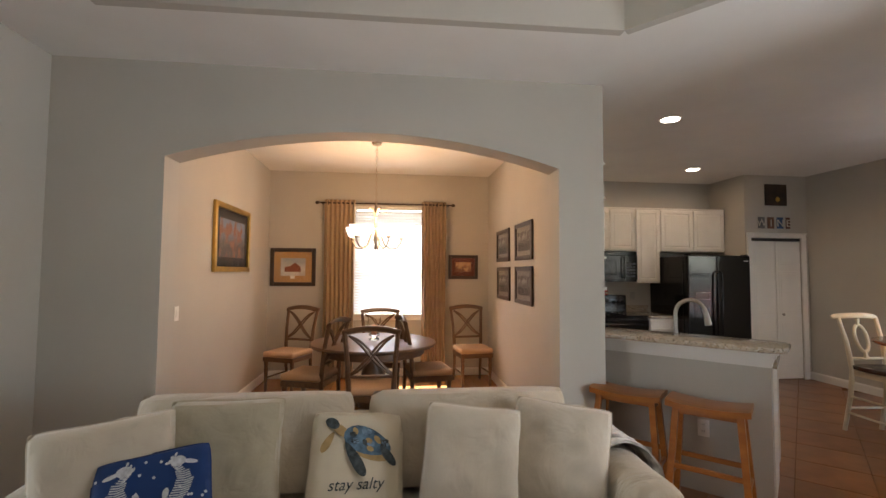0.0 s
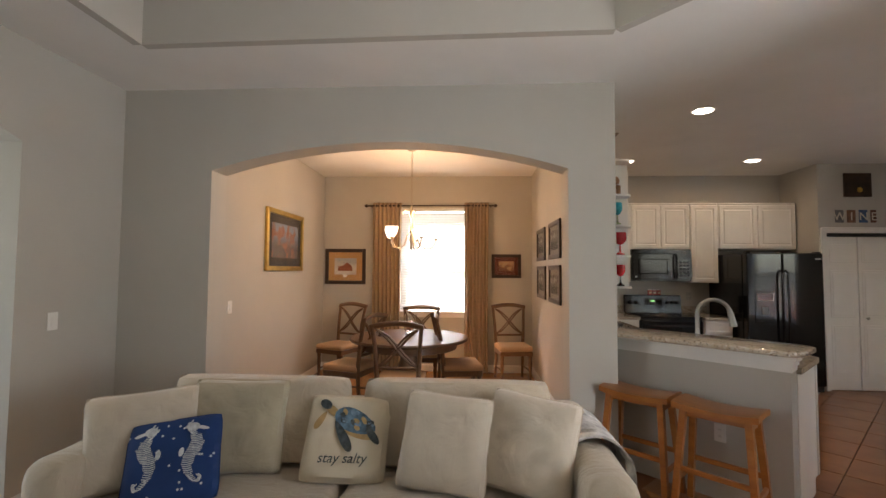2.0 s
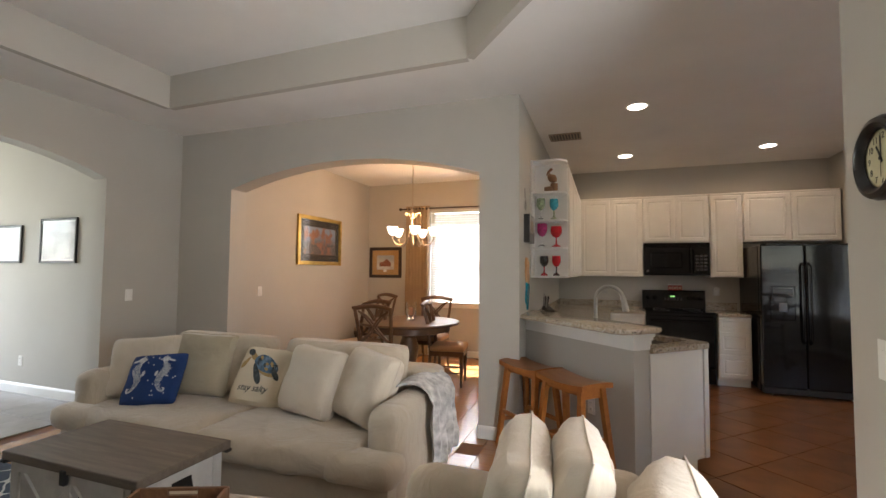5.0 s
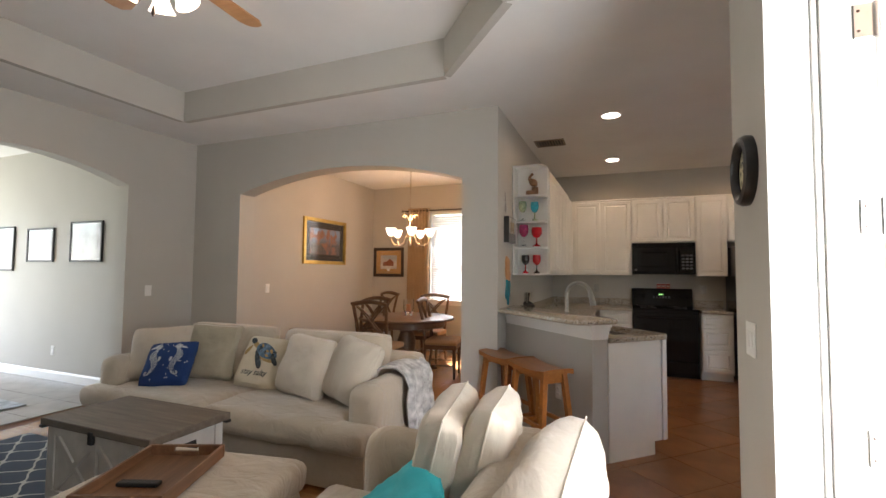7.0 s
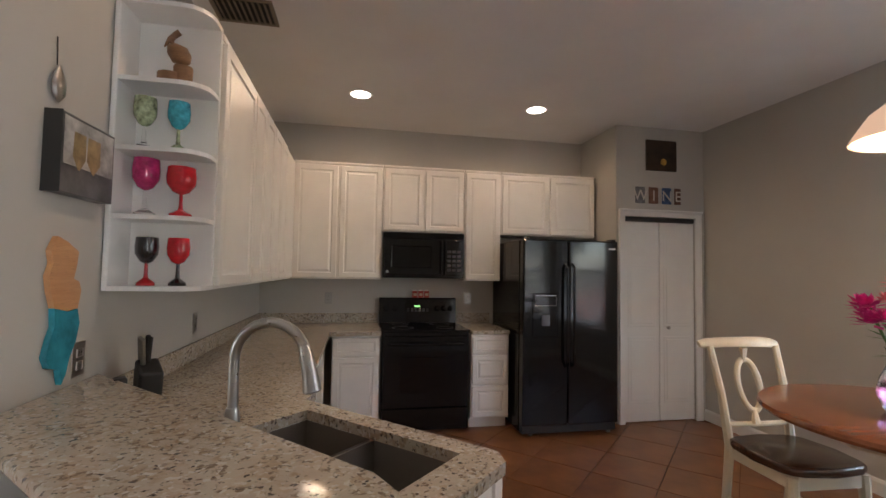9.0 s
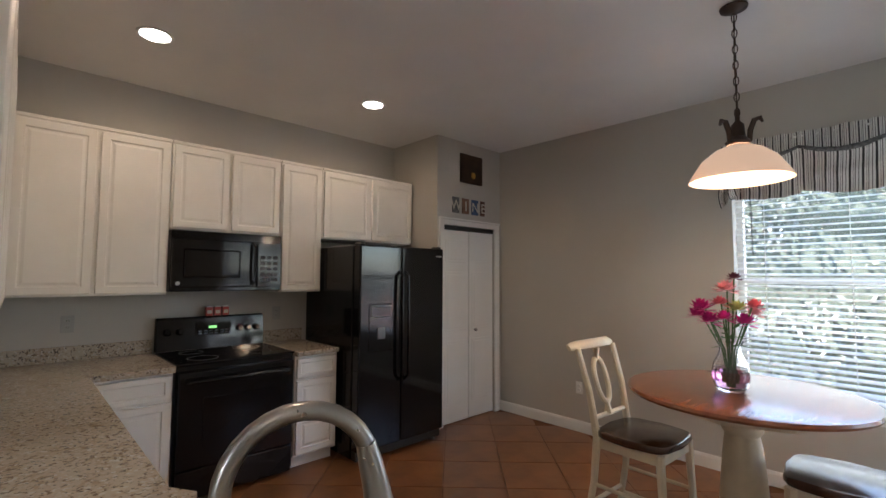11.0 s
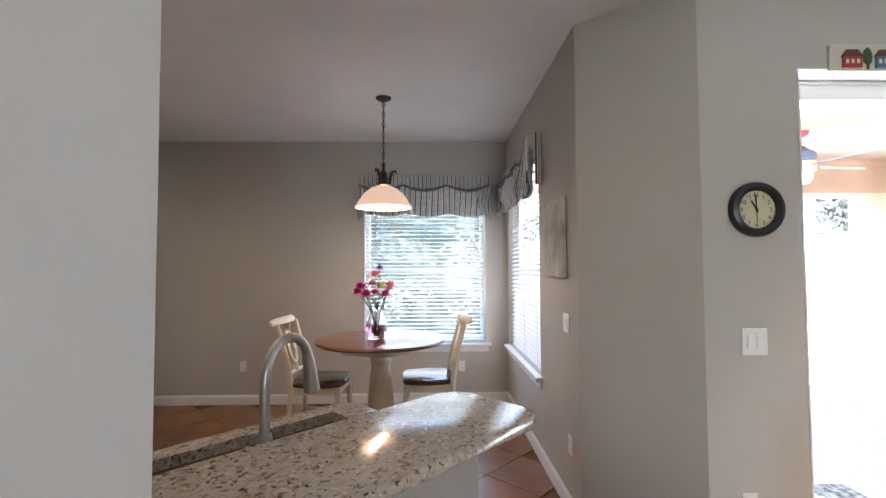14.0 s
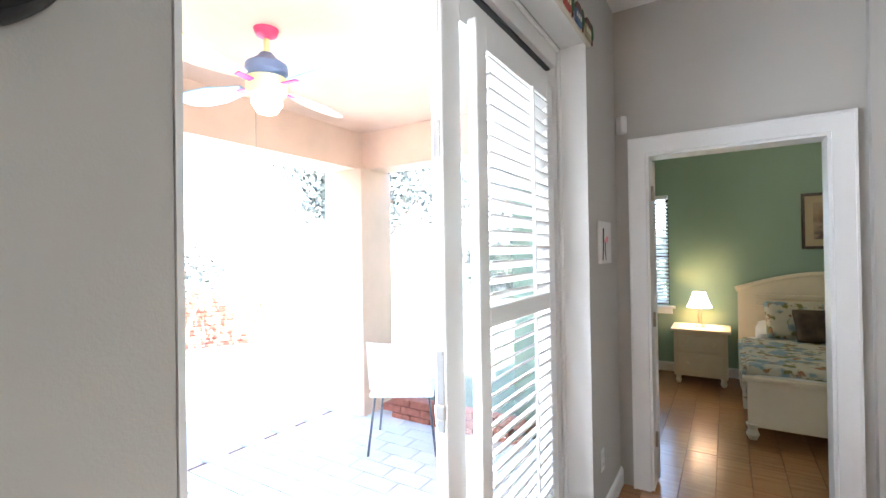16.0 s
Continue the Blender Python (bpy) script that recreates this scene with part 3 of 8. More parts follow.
def sash_window(name, label, a0, a1, z0, z1, m, slats=True, depth=0.16, slat_gap=0.044, tilt=18, frame_mat=WHITE, cord=True):
    """A single-hung window in local x (width), the room towards -y, with a horizontal blind and sill."""
    w = tagged(new(name), label, kind="structure")
    w.matrix_world = m
    bm = B()
    f = 0.045
    for x0, x1, q0, q1 in ((a0, a0 + f, z0, z1), (a1 - f, a1, z0, z1), (a0 + f, a1 - f, z0, z0 + f), (a0 + f, a1 - f, z1 - f, z1)):
        box(bm, x0, depth - 0.05, q0, x1, depth, q1)
    zm = (z0 + z1) / 2 - 0.06
    box(bm, a0 + f, depth - 0.045, zm - 0.025, a1 - f, depth - 0.005, zm + 0.025)
    part("window_frame", bm, frame_mat, w)
    for q0, q1 in ((z0 + f, zm - 0.025), (zm + 0.025, z1 - f)):
        p = part("pane", box(B(), a0 + f, depth - 0.03, q0, a1 - f, depth - 0.024, q1), PANE, w)
        p.visible_shadow = False
    bm = box(B(), a0 - 0.06, -0.055, z0 - 0.035, a1 + 0.06, 0.10, z0 - 0.003, 0.008, 2)
    box(bm, a0 - 0.03, -0.016, z0 - 0.10, a1 + 0.03, -0.001, z0 - 0.035, 0.004, 1)
    part("window_sill", bm, WHITE, w)
    if slats:
        n = int((z1 - z0 - 0.06) / slat_gap)
        me = None
        for i in range(n):
            if me is None:
                bm = B()
                face_grid(bm, lambda u, v: (a0 + 0.012 + u * (a1 - a0 - 0.024), (v - 0.5) * 0.048, 0.004 * (1 - (2 * v - 1) ** 2)), 1, 4)
                o = part("slat", bm, BLIND, w, "white blind slat")
                me = o.data
            else:
                o = new("slat", me)
                o.parent = w
            o.matrix_basis = pose(0, 0.045, z0 + 0.03 + i * slat_gap, tilt, 0, 0)
        part("head_rail", box(B(), a0 + 0.008, 0.015, z1 - 0.045, a1 - 0.008, 0.075, z1 - 0.002), WHITE, w)
        for x in (a0 + 0.2, (a0 + a1) / 2, a1 - 0.2):
            part("ladder_cord", box(B(), x - 0.002, 0.018, z0 + 0.02, x + 0.002, 0.021, z1 - 0.04), BLIND, w)
        if cord:
            part("tilt_wand", tube(B(), [(a0 + 0.12, 0.005, z1 - 0.05), (a0 + 0.125, 0.002, z1 - 0.75)], 0.004, 6), BLACK, w)
    return w


sash_window("window_1", "white window with open horizontal blinds", 0, 1.36, 0.66, 2.42, pose(6.09, 3.71, 0, 0, 0, -90), tilt=20)
sash_window("window_2", "white window with tilted horizontal blinds", 0, 1.42, 0.66, 2.42, pose(5.95, 2.10, 0, 0, 0, 180), tilt=34, cord=False)
sash_window("window_3", "bright dining window with closed white blinds", -0.50, 0.53, 0.90, 2.46, pose(0, 6.72, 0), tilt=62, slat_gap=0.04, cord=False)

# striped valances
VAL = bpy.data.materials.new("black_white_ticking")
VAL.use_nodes = True
nt = VAL.node_tree
uvn = nt.nodes.new("ShaderNodeUVMap")
sx = nt.nodes.new("ShaderNodeSeparateXYZ")
nt.links.new(uvn.outputs[0], sx.inputs[0])


def stripes(period, lo, hi):
    a = nt.nodes.new("ShaderNodeMath")
    a.operation = "MULTIPLY"
    a.inputs[1].default_value = 1 / period
    nt.links.new(sx.outputs[0], a.inputs[0])
    f = nt.nodes.new("ShaderNodeMath")
    f.operation = "FRACT"
    nt.links.new(a.outputs[0], f.inputs[0])
    g = nt.nodes.new("ShaderNodeMath")
    g.operation = "COMPARE"
    g.inputs[1].default_value, g.inputs[2].default_value = (lo + hi) / 2, (hi - lo) / 2
    nt.links.new(f.outputs[0], g.inputs[0])
    return g.outputs[0]


col = mixed(nt, (0.70, 0.69, 0.66), (0.035, 0.034, 0.036), stripes(0.07, 0.05, 0.24))
for lo_, hi_ in ((0.40, 0.43), (0.54, 0.60), (0.80, 0.86)):
    col = mixed(nt, col, (0.05, 0.05, 0.052), stripes(0.07, lo_, hi_))
nt.links.new(col, nt.nodes["Principled BSDF"].inputs["Base Color"])
nt.nodes["Principled BSDF"].inputs["Roughness"].default_value = 0.9
bump(nt, nt.nodes["Principled BSDF"], noise_node(nt, 300, 3), 0.3, 0.001)


# Dark grey stands for crowded stripes and the shading inside each fold.
TUCK = mat("dark_ticking_fold", (0.17, 0.17, 0.175), 0.9, vary=0.7, scale=45, fine=300, relief=0.4)


def valance(name, label, w, h, m, swags=3, jabot=False):
    """A ruffled header band with tucked swags hanging below it and a short tail at each end."""
    e = thing(name, label, "valance", m)

    def cloth(nm, fn, uvf, nu, nv):
        bm = B()
        uvl = bm.loops.layers.uv.new("UVMap")
        vs = [[bm.verts.new(fn(i / nu, j / nv)) for j in range(nv + 1)] for i in range(nu + 1)]
        for i in range(nu):
            for j in range(nv):
                f = bm.faces.new((vs[i][j], vs[i + 1][j], vs[i + 1][j + 1], vs[i][j + 1]))
                for l, (a, c) in zip(f.loops, ((i, j), (i + 1, j), (i + 1, j + 1), (i, j + 1))):
                    l[uvl].uv = uvf(a / nu, c / nv)
        return part(nm, bm, VAL, e, "", True)

    def header(u, v):
        ruffle = 0.008 * math.sin(2 * math.pi * u * 34) * (0.5 + 0.5 * abs(2 * v - 1)) + 0.010 * noise.noise(Vector((u * 30, v * 3, w)))
        return (u * w, -0.045 - ruffle, 0.012 * noise.noise(Vector((u * 25, 1, w))) * (1 - v) - 0.19 * v)
    cloth("header", header, lambda u, v: (u * w * 1.5, v * 0.19), 150, 8)
    sw = w / swags
    for k in range(swags):
        def swag(u, v, k=k):
            sag = math.sin(math.pi * u)
            top, foot = -0.115 - 0.055 * sag, -h + 0.015 - 0.028 * sag + 0.01 * math.sin(5 * u + k)
            z = top + (foot - top) * v
            roll = 0.030 * math.exp(-(v / 0.10) ** 2) + 0.045 * sag * math.sin(math.pi * min(1, v * 1.25)) * (1 - 0.5 * v)
            fold = 0.016 * sag * math.sin(11 * v + 2.2 * u) * math.exp(-v * 1.6) + 0.009 * math.sin(2 * math.pi * u * 7 + k) * v
            return ((k + u) * sw, -0.062 - roll - fold - 0.008 * noise.noise(Vector((u * 6, v * 4, k + w))), z)
        part("tuck", tube(B(), [((k + u) * sw, -0.105 - 0.006 * math.sin(25 * u), -0.118 - 0.06 * math.sin(math.pi * u)) for u in [i / 16 for i in range(17)]], 0.016, 8, rs=[0.010 + 0.008 * math.sin(math.pi * i / 16) for i in range(17)]), TUCK, e, "dark gathered tuck", True)
        cloth("swag", swag, lambda u, v, k=k: ((k + u) * sw * 1.12 + 0.02 * math.sin(math.pi * u) * v, v * h), 46, 26)
    for end in (0, 1):
        def tail(u, v, end=end):
            x = (u * 0.15 if end == 0 else w - u * 0.15)
            z = -0.10 - (h - 0.02 - 0.13 * u) * v * 0.95
            return (x + 0.02 * math.sin(6 * v + end), -0.085 - 0.022 * math.sin(9 * u + 4 * v) - 0.015 * v, z)
        cloth("tail", tail, lambda u, v: (u * 0.30, v * h), 14, 18)
        def side(u, v, end=end):
            return (end * w, -0.05 * (1 - u), -0.40 * v)
        cloth("return_side", side, lambda u, v: (u * 0.06, v * 0.4), 3, 6)
    if jabot:
        def fan(u, v):
            a = radians(-38 + 76 * u)
            r = 0.05 + 0.50 * v * (1 - 0.25 * abs(2 * u - 1))
            return (w - 0.06 + r * math.sin(a) * 0.55, -0.10 - 0.035 * abs(math.sin(5 * math.pi * u)) * (0.3 + v) - 0.02 * v, 0.03 - r * math.cos(a))
        cloth("jabot", fan, lambda u, v: (u * 0.62, v * 0.5), 60, 14)
    part("rod", tube(B(), [(0, -0.03, -0.03), (w, -0.03, -0.03)], 0.01), WHITE, e)
    return e


valance("window_valance", "black and white striped gathered valance over the window", 1.46, 0.45, pose(6.085, 3.76, 2.54, 0, 0, -90))
valance("window_valance", "black and white striped gathered valance beside the corner", 1.60, 0.45, pose(6.0, 2.105, 2.54, 0, 0, 180), 3, True)

# ---- kitchen ----
def shaker(parent, x0, z0, x1, z1, y, name="door"):
    """A raised-panel cabinet front towards -y, in one connected skin."""
    bm = box(B(), x0, y - 0.024, z0, x1, y, z1, 0.003, 1)
    bm.faces.ensure_lookup_table()
    f = [min(bm.faces, key=lambda q: (round(q.calc_center_median().y, 4), -q.calc_area()))]
    s = min(0.06, (x1 - x0) * 0.2, (z1 - z0) * 0.28)
    bmesh.ops.inset_region(bm, faces=f, thickness=s, depth=0)
    bmesh.ops.inset_region(bm, faces=f, thickness=0.008, depth=-0.009)
    if x1 - x0 > 0.2 and z1 - z0 > 0.22:
        bmesh.ops.inset_region(bm, faces=f, thickness=0.012, depth=0)
        bmesh.ops.inset_region(bm, faces=f, thickness=0.022, depth=0.006)
    return part(name, bm, CABINET, parent)


def upper_unit(label, x0, x1, z0, z1, doors, m, depth=0.33):
    e = thing("wall_cabinet", label, "cabinet", m, "kitchen wall cabinets")
    part("body", box(B(), x0, -depth, z0, x1, 0, z1), CABINET, e)
    part("crown", box(B(), x0 - 0.0, -depth - 0.012, z1 - 0.012, x1, 0, z1 + 0.012, 0.004, 1), CABINET, e)
    w = (x1 - x0) / doors
    for k in range(doors):
        shaker(e, x0 + k * w + 0.012, z0 + 0.015, x0 + (k + 1) * w - 0.012, z1 - 0.025, -depth)
    return e


KB = pose(0, 6.755, 0)
ZT, ZB, ZM = 2.47, 1.36, 1.83
upper_unit("ivory double-door wall cabinet over the counter", 1.99, 2.83, ZB, ZT, 2, KB)
upper_unit("short ivory wall cabinet over the microwave", 2.835, 3.645, ZM, ZT, 2, KB)
upper_unit("narrow ivory wall cabinet beside the microwave", 3.65, 4.03, ZB, ZT, 1, KB)
upper_unit("ivory wall cabinet over the refrigerator", 4.035, 5.08, ZM, ZT, 2, KB)
KL = pose(1.655, 0, 0, 0, 0, 90)
for k, (y0, y1) in enumerate(((4.10, 4.72), (4.72, 5.34), (5.34, 5.96))):
    upper_unit("ivory wall cabinet on the side wall", y0, y1, ZB, ZT, 2 if k else 1, KL)
e = thing("wall_cabinet", "blind corner ivory wall cabinet", "cabinet", KL, "kitchen wall cabinets")
part("body", box(B(), 5.96, -0.33, ZB, 6.41, 0, ZT), CABINET, e)
part("door", box(B(), 5.99, -0.35, ZB + 0.015, 6.38, -0.331, ZT - 0.02, 0.003, 1), CABINET, e)

# open end shelf
sh = thing("corner_shelf", "white open end shelf with rounded boards holding painted glasses", "shelf", pose(1.655, 3.91, 0))
part("back_panel", box(B(), 0.0, 0.165, ZB, 0.335, 0.188, ZT + 0.03), WHITE, sh)
part("side_panel", box(B(), 0.0, 0.0, ZB, 0.02, 0.165, ZT + 0.03, 0.003, 1), WHITE, sh)
SHELVES = (ZB, 1.635, 1.90, 2.17, ZT + 0.01)
for z in SHELVES:
    pts = [(0.02, 0.165), (0.335, 0.165), (0.335, 0.10)] + [(0.335 - 0.10 * (1 - math.cos(a)), 0.10 - 0.10 * math.sin(a)) for a in (0.4, 0.8, 1.2, 1.57)] + [(0.02, 0.0)]
    part("shelf_board", prism(B(), pts, z, z + 0.018, "z"), WHITE, sh)

PINKG = mat("pink_painted_glass", (0.55, 0.03, 0.16), 0.15, vary=0.5, scale=30, coat=0.6)
REDG = mat("red_painted_glass", (0.55, 0.012, 0.02), 0.12, vary=0.3, scale=30, coat=0.6)
BLUEG = mat("turquoise_painted_glass", (0.05, 0.42, 0.55), 0.15, vary=0.5, scale=40, coat=0.6)
BLKG = mat("black_painted_glass", (0.02, 0.018, 0.02), 0.12, vary=0.3, coat=0.6)
GRNG = mat("palm_painted_glass", (0.35, 0.42, 0.25), 0.15, vary=0.7, scale=45, coat=0.6)


def goblet(label, material, x, y, z, h=0.19, r=0.042, stem=None):
    e = thing("painted_goblet", label, "glass", pose(x, y, z), "painted glasses on the shelf")
    part("bowl", lathe(B(), [(0.006, 0.45 * h), (r * 0.55, 0.5 * h), (r * 0.95, 0.65 * h), (r, 0.8 * h), (r * 0.92, h), (r * 0.86, h), (r * 0.9, 0.8 * h), (0.004, 0.52 * h)], n=16), material, e, "", True)
    part("stem", lathe(B(), [(r * 0.8, 0), (r * 0.75, 0.012), (0.009, 0.03), (0.007, 0.25 * h), (0.006, 0.46 * h)], n=12), stem or material, e, "", True)
    return e


gx, gy = 1.655, 3.985
goblet("black goblet with a red stem and dots", BLKG, gx + 0.12, gy, ZB + 0.019, stem=REDG)
goblet("red goblet with white dots on a dark stem", REDG, gx + 0.235, gy, ZB + 0.019, stem=BLKG)
goblet("tall pink flowered wine glass", PINKG, gx + 0.10, gy + 0.01, 1.654, 0.23, 0.05, GLASS)
goblet("chunky red goblet with hobnail pattern", REDG, gx + 0.235, gy, 1.654, 0.20, 0.055)
goblet("hand painted palm tree wine glass", GRNG, gx + 0.09, gy, 1.919, 0.21, 0.042, GLASS)
goblet("turquoise dotted wine glass with a green stem", BLUEG, gx + 0.215, gy, 1.919, 0.20, 0.042, GRNG)
pel = B()
lathe(pel, [(0.05, 0), (0.05, 0.05), (0.03, 0.055)], n=14)
lathe(pel, [(0.035, 0), (0.036, 0.085), (0.02, 0.09)], x=0.045, n=14)
lathe(pel, [(0.004, -0.05), (0.03, -0.03), (0.042, 0.0), (0.03, 0.035), (0.006, 0.06)], m=pose(0.03, 0, 0.135, 0, -50, 0), n=12)
tube(pel, [(0.015, 0, 0.16), (-0.005, 0, 0.19), (0.01, 0, 0.225), (0.025, 0, 0.23)], 0.01, 8)
tube(pel, [(0.025, 0, 0.232), (-0.01, 0, 0.20), (-0.03, 0, 0.165)], 0.01, 8, rs=[0.014, 0.011, 0.003])
o = part("pelican_figurine", pel, wood("driftwood_carving", (0.16, 0.07, 0.03), (0.30, 0.16, 0.07), 0.5), None, "", True)
tagged(o, "carved brown wooden pelican on pilings", "figurine").location = (gx + 0.17, gy + 0.02, 2.19)


def base_unit(label, x0, x1, m, fronts, depth=0.60, name="base_cabinet"):
    e = thing(name, label, "cabinet", m, "kitchen base cabinets")
    bm = box(B(), x0, -depth, 0.10, x1, 0, 0.872)
    box(bm, x0 + 0.002, -depth + 0.07, 0, x1 - 0.002, 0, 0.10)
    part("body", bm, CABINET, e)
    for z0, z1, nm in fronts:
        shaker(e, x0 + 0.012, z0, x1 - 0.012, z1, -depth, nm)
    return e


DR = ((0.70, 0.85, "drawer"), (0.42, 0.68, "drawer"), (0.12, 0.40, "drawer"))
base_unit("ivory three-drawer base cabinet beside the range", 3.652, 4.018, pose(0, 6.755, 0), DR, 0.66)
base_unit("ivory base cabinet with drawer and door", 2.40, 2.818, pose(0, 6.755, 0), ((0.70, 0.85, "drawer"), (0.12, 0.68, "door")), 0.66)
base_unit("ivory corner base cabinet", 4.35, 6.09, pose(1.655, 0, 0, 0, 0, 90), ((0.12, 0.85, "door"),), 0.66)


def slab(name, label, pts, z0, z1, bev=0.012, parent=None, holes=None):
    bm = prism(B(), pts, z0, z1, "z")
    es = [ed for ed in bm.edges if all(abs(v.co.z - z1) < 1e-5 for v in ed.verts) or all(abs(v.co.z - z0) < 1e-5 for v in ed.verts)]
    bmesh.ops.bevel(bm, geom=es, offset=bev, segments=3, profile=0.5, affect="EDGES")
    return bm


SQ = math.sqrt(0.5)


def diag(s, d):
    """A place on the angled bar: s metres along it from the wall, d metres back from its front edge."""
    o = Vector((1.655, 3.345))
    return tuple(o + Vector((SQ, -SQ)) * s + Vector((SQ, SQ)) * d)


BARL = 1.02
bar = thing("bar_worktop", "raised speckled granite bar top with rounded end", "worktop")
end = [diag(BARL - 0.03, 0.0), diag(BARL + 0.035, 0.03), diag(BARL + 0.065, 0.09), diag(BARL + 0.075, 0.33), diag(BARL + 0.045, 0.385), diag(BARL - 0.04, 0.415)]
pts = [(1.655, 3.345)] + end + [diag(0.42, 0.415), (1.655, 3.345 + 0.587)]
part("slab", slab("slab", "", pts, 1.02, 1.055), GRANITE, bar, "", True)
knee = struct("wall_bar", prism(B(), [diag(-0.21, 0.21), diag(BARL - 0.03, 0.21), diag(BARL - 0.03, 0.355), diag(-0.355, 0.355)], 0, 1.0, "z"), WALL, "greige half wall carrying the bar")
trim = thing("bar_moulding", "white stepped moulding under the bar top", "moulding")
for k, (g, z0, z1) in enumerate(((0.045, 0.99, 1.02), (0.03, 0.965, 0.99), (0.016, 0.935, 0.965), (0.006, 0.90, 0.935))):
    part("step", prism(B(), [diag(g - 0.21, 0.21 - g), diag(BARL - 0.03 + g, 0.21 - g), diag(BARL - 0.03 + g, 0.356), diag(-0.356, 0.356)], z0, z1, "z"), WHITE, trim)
low = thing("kitchen_worktop", "speckled granite worktop with a cut-out for the sink", "worktop")
b = B()
Z0, Z1 = 0.872, 0.91
A0 = diag(BARL - 0.005, 0.36)
A1r, A1s = diag(BARL - 0.06, 0.985), diag(BARL - 0.005, 0.93)
s_in, s_out, d_in, d_out = 0.18, 0.88, 0.53, 0.90
polys = [
    [A0, A1s, A1r, diag(s_out, 0.985), diag(s_out, 0.36)],
    [diag(s_out, 0.36), diag(s_out, d_in), diag(s_in, d_in), diag(s_in, 0.36)],
    [diag(s_out, d_out), diag(s_out, 0.985), diag(0.065, 0.985), diag(s_in, d_out)],
    [diag(s_in, 0.36), diag(s_in, d_out), diag(0.065, 0.985), (2.43, 4.12), (2.38, 4.20), (1.655, 4.20), (1.655, 3.74)],
    [(1.655, 4.20), (2.38, 4.20), (2.38, 6.05), (1.655, 6.05)],
    [(1.655, 6.05), (2.38, 6.05), (2.823, 6.05), (2.823, 6.755), (1.655, 6.755)],
]
for p in polys:
    prism(b, p, Z0, Z1, "z")
part("slab", b, GRANITE, low)
b = box(B(), 1.655, 3.92, 0.91, 1.675, 6.735, 1.01, 0.003, 1)
box(b, 1.655, 6.735, 0.91, 2.823, 6.755, 1.01, 0.003, 1)
part("backsplash", b, GRANITE, low)
o = thing("kitchen_worktop", "short granite worktop between range and refrigerator", "worktop")
b = box(B(), 3.652, 6.05, 0.872, 4.018, 6.755, 0.91, 0.008, 2)
box(b, 3.652, 6.735, 0.91, 4.018, 6.755, 1.01)
part("slab", b, GRANITE, o)
sink = thing("kitchen_sink", "dark undermount double-bowl sink", "sink")
b = B()
SINKM = mat("grey_composite_sink", (0.13, 0.11, 0.09), 0.35, vary=0.15)
for s0, s1 in ((s_in, 0.51), (0.53, s_out)):
    ring = [diag(s0, d_in), diag(s1, d_in), diag(s1, d_out), diag(s0, d_out)]
    low_r = [diag(s0 + 0.03, d_in + 0.03), diag(s1 - 0.03, d_in + 0.03), diag(s1 - 0.03, d_out - 0.03), diag(s0 + 0.03, d_out - 0.03)]
    t = [b.verts.new((*p, 0.871)) for p in ring]
    q = [b.verts.new((*p, 0.69)) for p in low_r]
    for i in range(4):
        b.faces.new((t[i], t[(i + 1) % 4], q[(i + 1) % 4], q[i]))
    b.faces.new(q)
prism(b, [diag(0.51, d_in), diag(0.53, d_in), diag(0.53, d_out), diag(0.51, d_out)], 0.80, 0.865, "z")
part("basin", b, SINKM, sink)
part("strainer", lathe(B(), [(0.045, 0), (0.045, 0.006), (0.02, 0.008)], *diag(0.7, 0.66), 0.692), STEEL, sink, "steel strainer", True)
pen = thing("peninsula_cabinet", "white panelled end of the angled sink cabinet", "cabinet")
b = prism(B(), [diag(BARL - 0.045, 0.365), diag(BARL - 0.045, 0.94), diag(0.10, 0.94), diag(0.10, 0.365)], 0.10, 0.685, "z")
prism(b, [diag(BARL - 0.045, 0.365), diag(BARL - 0.045, 0.81), diag(0.10, 0.81), diag(0.10, 0.365)], 0, 0.10, "z")
prism(b, [diag(BARL - 0.045, 0.365), diag(BARL - 0.045, 0.94), diag(s_out + 0.015, 0.94), diag(s_out + 0.015, 0.365)], 0.685, 0.871, "z")
part("body", b, CABINET, pen)
b = prism(B(), [diag(BARL - 0.044, 0.358), diag(BARL - 0.026, 0.358), diag(BARL - 0.026, 0.885), diag(BARL - 0.044, 0.885)], 0.10, 0.871, "z")
prism(b, [diag(BARL - 0.044, 0.358), diag(BARL - 0.026, 0.358), diag(BARL - 0.026, 0.81), diag(BARL - 0.044, 0.81)], 0.0, 0.10, "z")
part("end_panel", b, CABINET, pen)
b = prism(B(), [diag(BARL - 0.044, 0.895), diag(BARL - 0.020, 0.895), diag(BARL - 0.020, 0.94), diag(BARL - 0.044, 0.94)], 0.10, 0.871, "z")
part("end_stile", b, CABINET, pen)

fx, fy = diag(0.385, 0.465)
fa = thing("kitchen_faucet", "brushed steel gooseneck pull-down faucet", "faucet", pose(fx, fy, 0.91, 0, 0, -17))
part("base", lathe(B(), [(0.028, 0), (0.028, 0.008), (0.021, 0.014), (0.021, 0.13), (0.017, 0.15)], n=20), STEEL, fa, "", True)
neck = [(0, 0, 0.12), (0, 0, 0.25)] + [(0.108 - 0.108 * math.cos(a), 0, 0.285 + 0.108 * math.sin(a)) for a in [math.pi * k / 14 for k in range(0, 13)]]
part("neck", tube(B(), neck, 0.0145, 14), STEEL, fa, "", True)
p0 = Vector(neck[-1])
